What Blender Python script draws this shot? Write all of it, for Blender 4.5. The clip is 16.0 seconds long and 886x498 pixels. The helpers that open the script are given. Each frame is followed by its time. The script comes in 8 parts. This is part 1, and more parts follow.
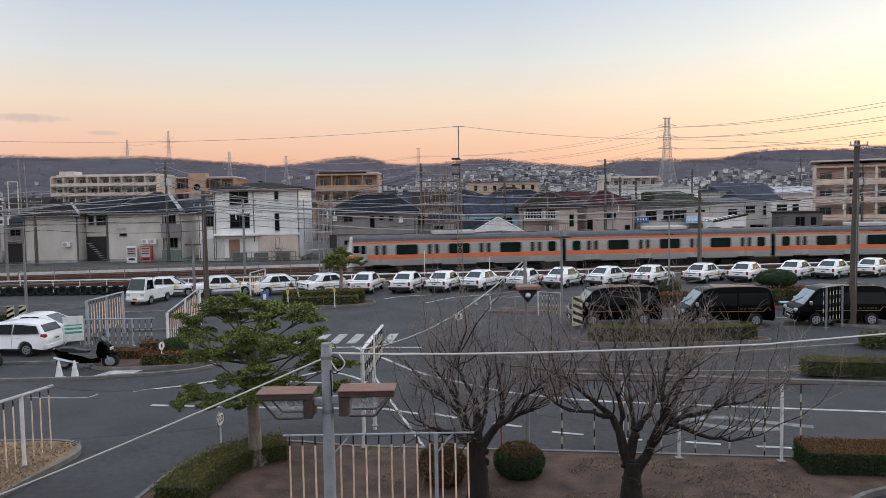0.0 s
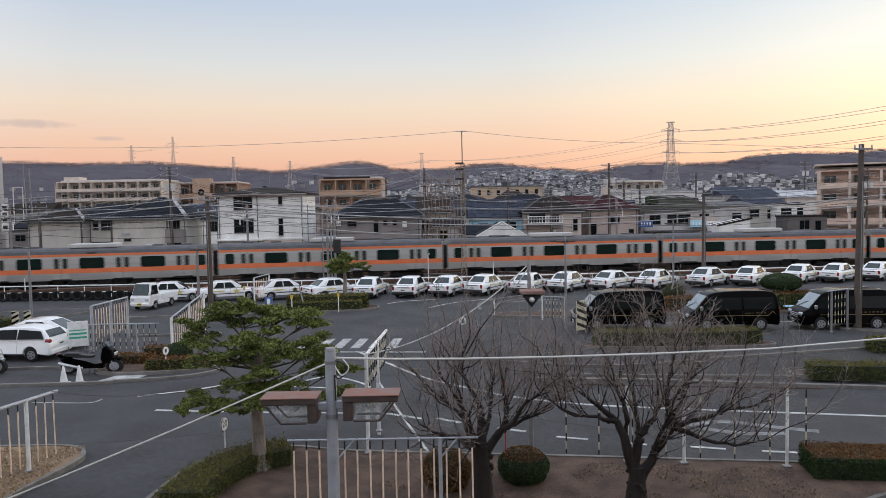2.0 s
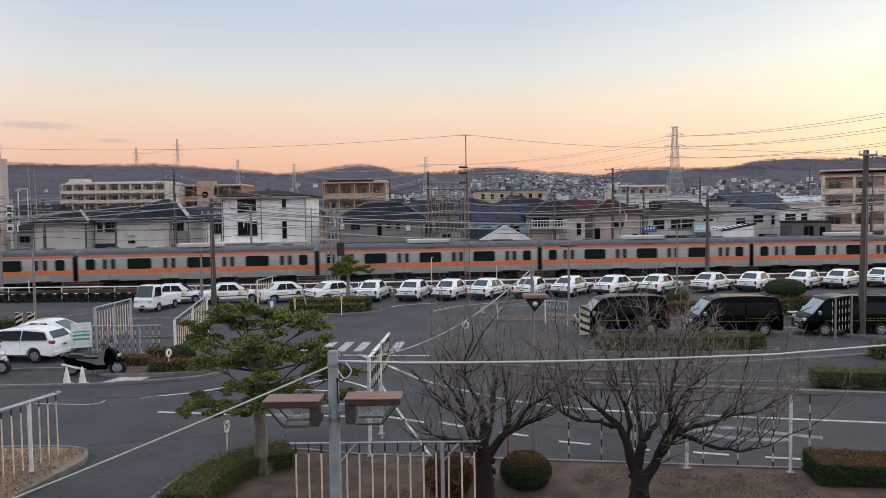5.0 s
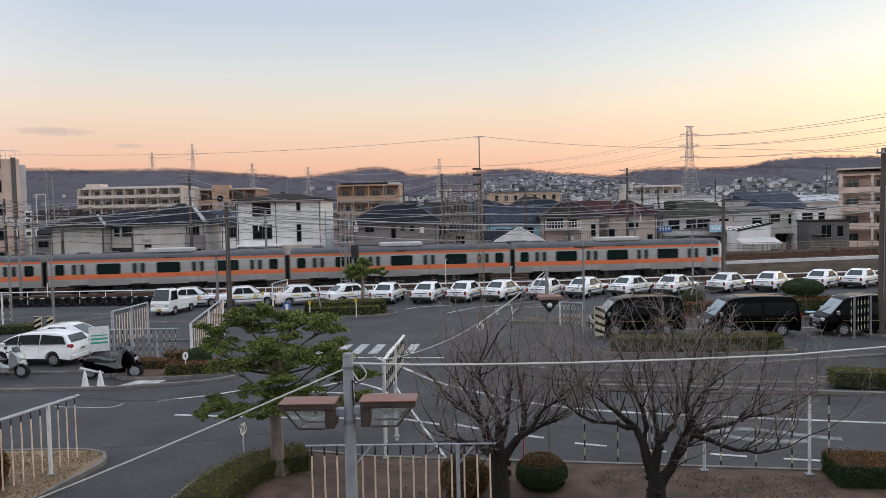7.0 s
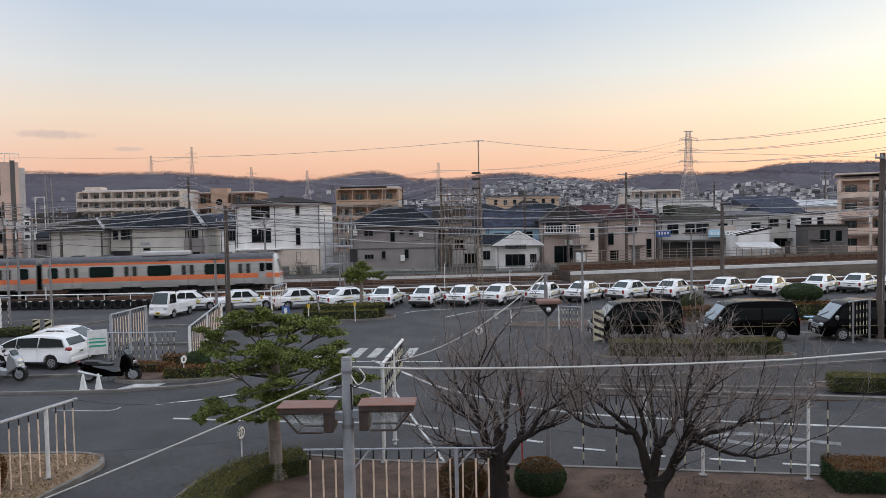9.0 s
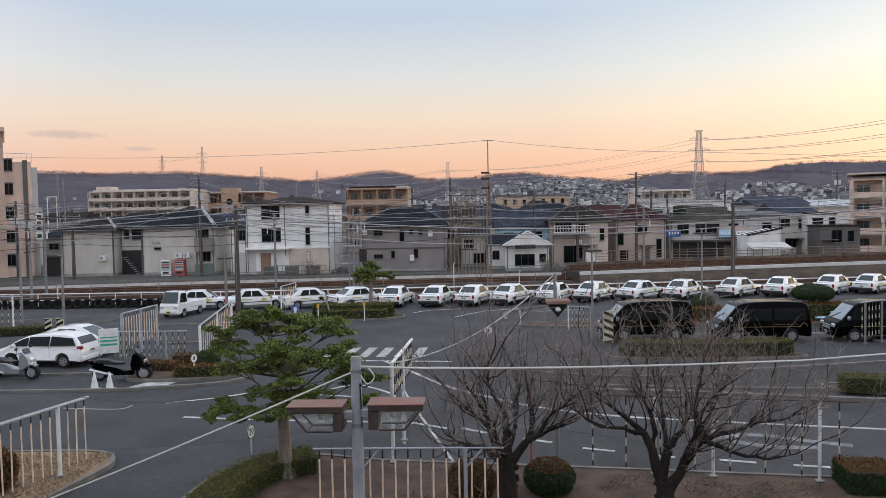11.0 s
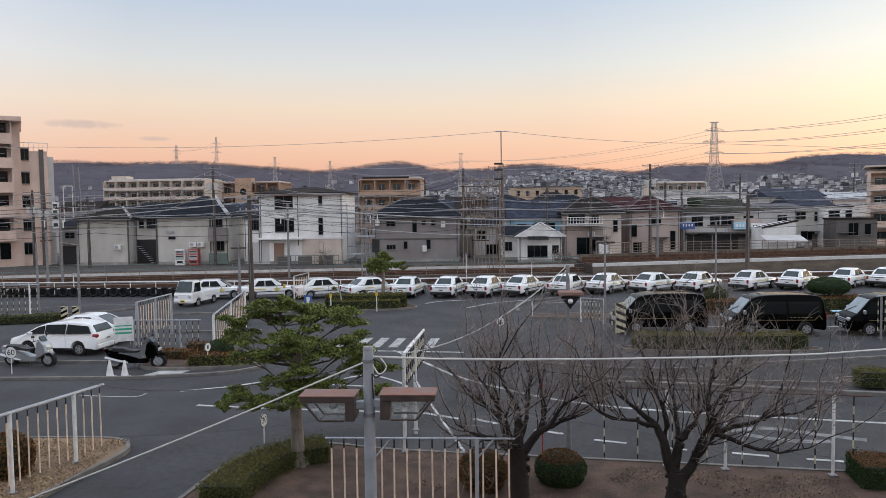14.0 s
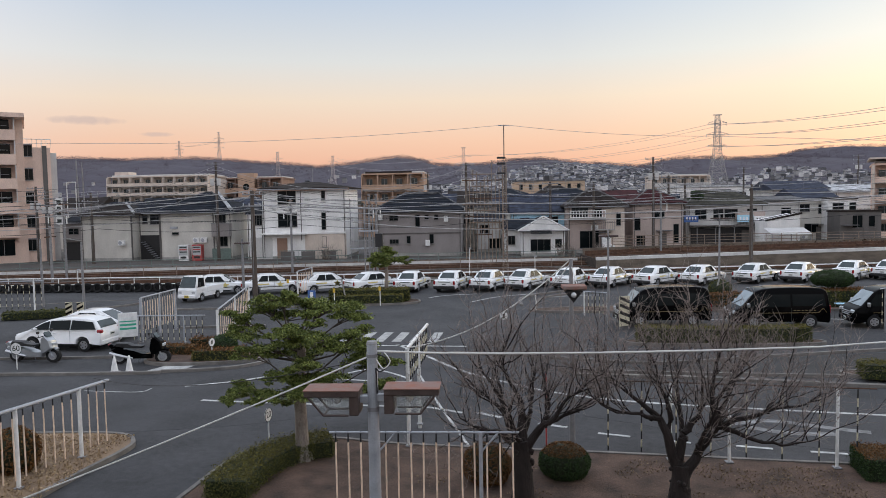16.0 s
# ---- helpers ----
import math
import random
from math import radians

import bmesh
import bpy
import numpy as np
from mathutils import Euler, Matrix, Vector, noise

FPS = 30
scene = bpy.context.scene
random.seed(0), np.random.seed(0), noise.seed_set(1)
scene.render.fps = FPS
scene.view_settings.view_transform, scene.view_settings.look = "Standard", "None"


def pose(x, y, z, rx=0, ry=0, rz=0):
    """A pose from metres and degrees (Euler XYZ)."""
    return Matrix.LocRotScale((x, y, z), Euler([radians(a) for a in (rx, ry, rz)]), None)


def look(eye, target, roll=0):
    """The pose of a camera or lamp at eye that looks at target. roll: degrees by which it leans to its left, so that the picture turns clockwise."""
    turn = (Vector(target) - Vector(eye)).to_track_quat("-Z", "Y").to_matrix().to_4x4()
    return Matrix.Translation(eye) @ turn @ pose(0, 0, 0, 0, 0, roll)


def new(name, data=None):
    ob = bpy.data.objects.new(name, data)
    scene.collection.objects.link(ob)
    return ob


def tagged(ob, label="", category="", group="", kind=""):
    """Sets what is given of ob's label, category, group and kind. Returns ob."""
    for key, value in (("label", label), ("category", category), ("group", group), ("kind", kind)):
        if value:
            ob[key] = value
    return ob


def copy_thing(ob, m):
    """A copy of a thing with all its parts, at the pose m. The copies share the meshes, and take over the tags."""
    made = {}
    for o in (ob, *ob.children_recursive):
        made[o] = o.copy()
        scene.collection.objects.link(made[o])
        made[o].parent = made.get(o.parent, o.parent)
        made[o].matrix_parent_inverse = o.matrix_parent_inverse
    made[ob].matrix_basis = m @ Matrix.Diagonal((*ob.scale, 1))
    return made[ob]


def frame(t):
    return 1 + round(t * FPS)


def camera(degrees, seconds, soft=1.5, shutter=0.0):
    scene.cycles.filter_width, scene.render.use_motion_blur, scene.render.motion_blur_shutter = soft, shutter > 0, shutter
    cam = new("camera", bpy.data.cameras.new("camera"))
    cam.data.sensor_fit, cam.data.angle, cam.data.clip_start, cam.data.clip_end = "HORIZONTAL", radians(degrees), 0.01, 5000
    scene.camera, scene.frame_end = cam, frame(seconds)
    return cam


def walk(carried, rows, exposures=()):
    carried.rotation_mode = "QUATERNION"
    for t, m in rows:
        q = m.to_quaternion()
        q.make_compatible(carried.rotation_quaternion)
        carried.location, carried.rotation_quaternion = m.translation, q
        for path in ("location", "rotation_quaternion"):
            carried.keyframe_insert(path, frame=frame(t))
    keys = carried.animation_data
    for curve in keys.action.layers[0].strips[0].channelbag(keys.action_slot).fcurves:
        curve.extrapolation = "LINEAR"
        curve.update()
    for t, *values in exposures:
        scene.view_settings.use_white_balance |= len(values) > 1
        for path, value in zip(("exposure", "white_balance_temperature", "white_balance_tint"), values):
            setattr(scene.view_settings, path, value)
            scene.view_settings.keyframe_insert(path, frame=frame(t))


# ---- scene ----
# ---------------------------------------------------------------- camera
EYE = (0.0, 0.0, 6.4)
cam = camera(62.1, 16.0, soft=0.6, shutter=0.3)
TURNS = [
    (0, 86.527, 0.948, -0.058), (0.5, 86.643, 0.966, -0.054), (1, 86.84, 1.007, 0.004), (1.5, 87.02, 1.047, 0.131),
    (2, 86.887, 1.08, 0.225), (2.5, 86.721, 1.145, 0.257), (3, 86.684, 1.115, 0.086), (3.5, 86.709, 0.912, -0.045),
    (4, 86.909, 0.762, -0.011), (6.3, 87.251, 1.295, 1.441), (6.5, 87.259, 1.365, 1.526), (7, 87.347, 1.221, 1.574),
    (7.5, 87.486, 1.138, 1.465), (8, 87.522, 1.114, 1.451), (8.5, 87.522, 1.102, 1.46), (9, 87.65, 1.089, 1.501),
    (11.5, 87.636, 1.0, 2.44), (12, 87.469, 0.963, 2.63), (12.5, 87.339, 0.973, 2.846), (13, 87.238, 1.012, 3.057),
    (13.5, 87.111, 1.01, 3.174), (14, 86.953, 0.763, 3.22), (14.5, 86.807, 0.717, 3.235), (15, 86.774, 0.865, 3.302),
    (15.5, 86.697, 1.05, 3.354), (16, 86.513, 1.044, 3.445)]
walk(cam, [(t, pose(*EYE, rx, ry, rz)) for t, rx, ry, rz in TURNS])

# ---------------------------------------------------------------- sky and sun
SUN_AZ, SUN_EL = radians(52), radians(2.5)      # right of the view's axis, just above the hills
SUN_WAY = Vector((math.sin(SUN_AZ) * math.cos(SUN_EL), math.cos(SUN_AZ) * math.cos(SUN_EL), math.sin(SUN_EL)))
world = bpy.data.worlds.new("dusk")
scene.world = world
world.use_nodes = True
wn, wl = world.node_tree.nodes, world.node_tree.links
wn.clear()


def ramp(nodes, stops):
    r = nodes.new("ShaderNodeValToRGB")
    el = r.color_ramp.elements
    while len(el) < len(stops):
        el.new(0.5)
    for e, (p, c) in zip(el, stops):
        e.position, e.color = p, (*c, 1)
    return r


wc = wn.new("ShaderNodeTexCoord")
wsep = wn.new("ShaderNodeSeparateXYZ")
wl.new(wc.outputs["Generated"], wsep.inputs[0])
warm_ramp = ramp(wn, [(0.0, (0.46, 0.29, 0.25)), (0.055, (0.83, 0.455, 0.355)), (0.085, (0.88, 0.55, 0.42)), (0.137, (0.87, 0.70, 0.57)), (0.187, (0.73, 0.73, 0.73)),
                      (0.262, (0.54, 0.62, 0.75)), (0.6, (0.98, 1.06, 1.22)), (1.0, (1.06, 1.15, 1.36))])
cool_ramp = ramp(wn, [(0.0, (0.34, 0.33, 0.37)), (0.06, (0.83, 0.70, 0.68)), (0.2, (1.07, 1.02, 1.06)), (0.5, (1.0, 1.06, 1.19)), (1.0, (0.97, 1.06, 1.26))])
wl.new(wsep.outputs["Z"], warm_ramp.inputs[0])
wl.new(wsep.outputs["Z"], cool_ramp.inputs[0])
wside = wn.new("ShaderNodeVectorMath")
wside.operation = "DOT_PRODUCT"
wl.new(wc.outputs["Generated"], wside.inputs[0])
wside.inputs[1].default_value = (math.sin(SUN_AZ * 0.5), math.cos(SUN_AZ * 0.5), 0)
wside_ramp = ramp(wn, [(0.0, (0, 0, 0)), (0.6, (1, 1, 1))])
wl.new(wside.outputs["Value"], wside_ramp.inputs[0])
sky_ramp = wn.new("ShaderNodeMixRGB")
wl.new(wside_ramp.outputs[0], sky_ramp.inputs[0])
wl.new(cool_ramp.outputs[0], sky_ramp.inputs[1])
wl.new(warm_ramp.outputs[0], sky_ramp.inputs[2])
wdot = wn.new("ShaderNodeVectorMath")
wdot.operation = "DOT_PRODUCT"
wl.new(wc.outputs["Generated"], wdot.inputs[0])
wdot.inputs[1].default_value = (math.sin(SUN_AZ) * 0.985, math.cos(SUN_AZ) * 0.985, 0.17)
glow_ramp = ramp(wn, [(0.0, (0, 0, 0)), (0.70, (0, 0, 0)), (0.86, (0.09, 0.09, 0.06)), (0.93, (0.18, 0.175, 0.12)), (0.975, (0.52, 0.50, 0.37)), (1.0, (2.2, 1.95, 1.3))])
wl.new(wdot.outputs["Value"], glow_ramp.inputs[0])
wadd = wn.new("ShaderNodeMixRGB")
wadd.blend_type = "ADD"
wadd.inputs[0].default_value = 1.0
wl.new(sky_ramp.outputs[0], wadd.inputs[1])
wl.new(glow_ramp.outputs[0], wadd.inputs[2])
# two thin grey cloud streaks low in the sky


def cloud_streak(az, el, wide, tall, strength, base):
    """Darken the sky softly round one direction."""
    way = Vector((math.sin(az) * math.cos(el), math.cos(az) * math.cos(el), math.sin(el)))
    side = Vector((math.cos(az), -math.sin(az), 0))
    up = side.cross(way)
    terms = []
    for axis, size in ((side, wide), (up, tall)):
        d = wn.new("ShaderNodeVectorMath")
        d.operation = "DOT_PRODUCT"
        wl.new(wc.outputs["Generated"], d.inputs[0])
        d.inputs[1].default_value = axis
        q = wn.new("ShaderNodeMath")
        q.operation = "DIVIDE"
        wl.new(d.outputs["Value"], q.inputs[0])
        q.inputs[1].default_value = size
        p = wn.new("ShaderNodeMath")
        p.operation = "MULTIPLY"
        wl.new(q.outputs[0], p.inputs[0])
        wl.new(q.outputs[0], p.inputs[1])
        terms.append(p)
    total = wn.new("ShaderNodeMath")
    wl.new(terms[0].outputs[0], total.inputs[0])
    wl.new(terms[1].outputs[0], total.inputs[1])
    tex = wn.new("ShaderNodeTexNoise")
    tex.inputs["Scale"].default_value, tex.inputs["Detail"].default_value = 60, 4
    wl.new(wc.outputs["Generated"], tex.inputs[0])
    rag = wn.new("ShaderNodeMath")
    rag.operation = "MULTIPLY_ADD"
    wl.new(tex.outputs[0], rag.inputs[0])
    rag.inputs[1].default_value = 1.6
    wl.new(total.outputs[0], rag.inputs[2])
    r = ramp(wn, [(0.0, (strength,) * 3), (0.55, (strength,) * 3), (1.0, (0, 0, 0))])
    half_way = wn.new("ShaderNodeMath")
    half_way.operation = "MULTIPLY"
    half_way.inputs[1].default_value = 0.55
    wl.new(rag.outputs[0], half_way.inputs[0])
    wl.new(half_way.outputs[0], r.inputs[0])
    mix = wn.new("ShaderNodeMixRGB")
    wl.new(r.outputs[0], mix.inputs[0])
    wl.new(base, mix.inputs[1])
    mix.inputs[2].default_value = (0.50, 0.40, 0.42, 1)
    return mix.outputs[0]


sky_out = cloud_streak(-0.507, 0.109, 0.045, 0.006, 0.55, wadd.outputs[0])
sky_out = cloud_streak(-0.428, 0.094, 0.022, 0.0035, 0.5, sky_out)
nishita = wn.new("ShaderNodeTexSky")
nishita.sky_type = "NISHITA"
nishita.sun_disc = False
nishita.sun_elevation, nishita.sun_rotation = SUN_EL, SUN_AZ
bg_a, bg_b = wn.new("ShaderNodeBackground"), wn.new("ShaderNodeBackground")
bg_a.inputs[1].default_value, bg_b.inputs[1].default_value = 1.0, 0.05
wl.new(sky_out, bg_a.inputs[0])
wl.new(nishita.outputs[0], bg_b.inputs[0])
wsum, wout = wn.new("ShaderNodeAddShader"), wn.new("ShaderNodeOutputWorld")
wl.new(bg_a.outputs[0], wsum.inputs[0])
wl.new(bg_b.outputs[0], wsum.inputs[1])
wl.new(wsum.outputs[0], wout.inputs[0])
sun = new("sun", bpy.data.lights.new("sun", "SUN"))
sun.data.energy, sun.data.angle, sun.data.color = 0.6, radians(10), (1.0, 0.78, 0.55)
sun.matrix_world = look(Vector((0, 0, 60)) + SUN_WAY * 50, Vector((0, 0, 60)))
scene.view_settings.exposure = -0.09

# ---------------------------------------------------------------- materials


def mat(name, colour, rough=0.6, metal=0.0, vary=0.15, scale=3.0, bump=0.0, bump_scale=60.0, second=None, emit=0.0, rand=0.0, spec=0.5, stretch=(1, 1, 1), coat=0.0):
    """A node material with stains at one scale, grain at another, and some variation between objects."""
    m = bpy.data.materials.new(name)
    m.use_nodes = True
    n, l = m.node_tree.nodes, m.node_tree.links
    b = n["Principled BSDF"]
    b.inputs["Roughness"].default_value, b.inputs["Metallic"].default_value = rough, metal
    b.inputs["Specular IOR Level"].default_value = spec
    b.inputs["Coat Weight"].default_value = coat
    co = n.new("ShaderNodeTexCoord")
    mp = n.new("ShaderNodeMapping")
    mp.inputs["Scale"].default_value = stretch
    l.new(co.outputs["Object"], mp.inputs[0])
    big, fine = n.new("ShaderNodeTexNoise"), n.new("ShaderNodeTexNoise")
    big.inputs["Scale"].default_value, big.inputs["Detail"].default_value = scale, 6
    fine.inputs["Scale"].default_value, fine.inputs["Detail"].default_value = scale * 14, 3
    l.new(mp.outputs[0], big.inputs[0])
    l.new(mp.outputs[0], fine.inputs[0])
    mix = n.new("ShaderNodeMixRGB")
    mix.inputs[0].default_value = 0.35
    l.new(big.outputs[0], mix.inputs[1])
    l.new(fine.outputs[0], mix.inputs[2])
    dark = second or tuple(c * (1 - 2.2 * vary) if vary < 0.4 else c * 0.15 for c in colour)
    light = colour if second else tuple(min(1, c * (1 + 1.2 * vary)) for c in colour)
    r = ramp(n, [(0.34, dark), (0.66, light)])
    l.new(mix.outputs[0], r.inputs[0])
    out = r.outputs[0]
    if rand:
        info, hsv, mr = n.new("ShaderNodeObjectInfo"), n.new("ShaderNodeHueSaturation"), n.new("ShaderNodeMapRange")
        mr.inputs["To Min"].default_value, mr.inputs["To Max"].default_value = 1 - rand, 1 + rand
        l.new(info.outputs["Random"], mr.inputs[0])
        l.new(mr.outputs[0], hsv.inputs["Value"])
        l.new(out, hsv.inputs["Color"])
        out = hsv.outputs[0]
    l.new(out, b.inputs["Base Color"])
    if emit:
        l.new(out, b.inputs["Emission Color"])
        b.inputs["Emission Strength"].default_value = emit
    if bump:
        bn, bt = n.new("ShaderNodeBump"), n.new("ShaderNodeTexNoise")
        bt.inputs["Scale"].default_value, bt.inputs["Detail"].default_value = bump_scale, 4
        l.new(mp.outputs[0], bt.inputs[0])
        l.new(bt.outputs[0], bn.inputs["Height"])
        bn.inputs["Strength"].default_value, bn.inputs["Distance"].default_value = bump, 0.02
        l.new(bn.outputs[0], b.inputs["Normal"])
    return m


def leafy(name, dark, light, rough=0.55):
    """Foliage whose leaves differ one by one."""
    m = bpy.data.materials.new(name)
    m.use_nodes = True
    n, l = m.node_tree.nodes, m.node_tree.links
    b = n["Principled BSDF"]
    b.inputs["Roughness"].default_value = rough
    b.inputs["Specular IOR Level"].default_value = 0.15
    g = n.new("ShaderNodeNewGeometry")
    r = ramp(n, [(0.0, dark), (0.55, tuple((a + c) / 2 for a, c in zip(dark, light))), (1.0, light)])
    l.new(g.outputs["Random Per Island"], r.inputs[0])
    l.new(r.outputs[0], b.inputs["Base Color"])
    return m


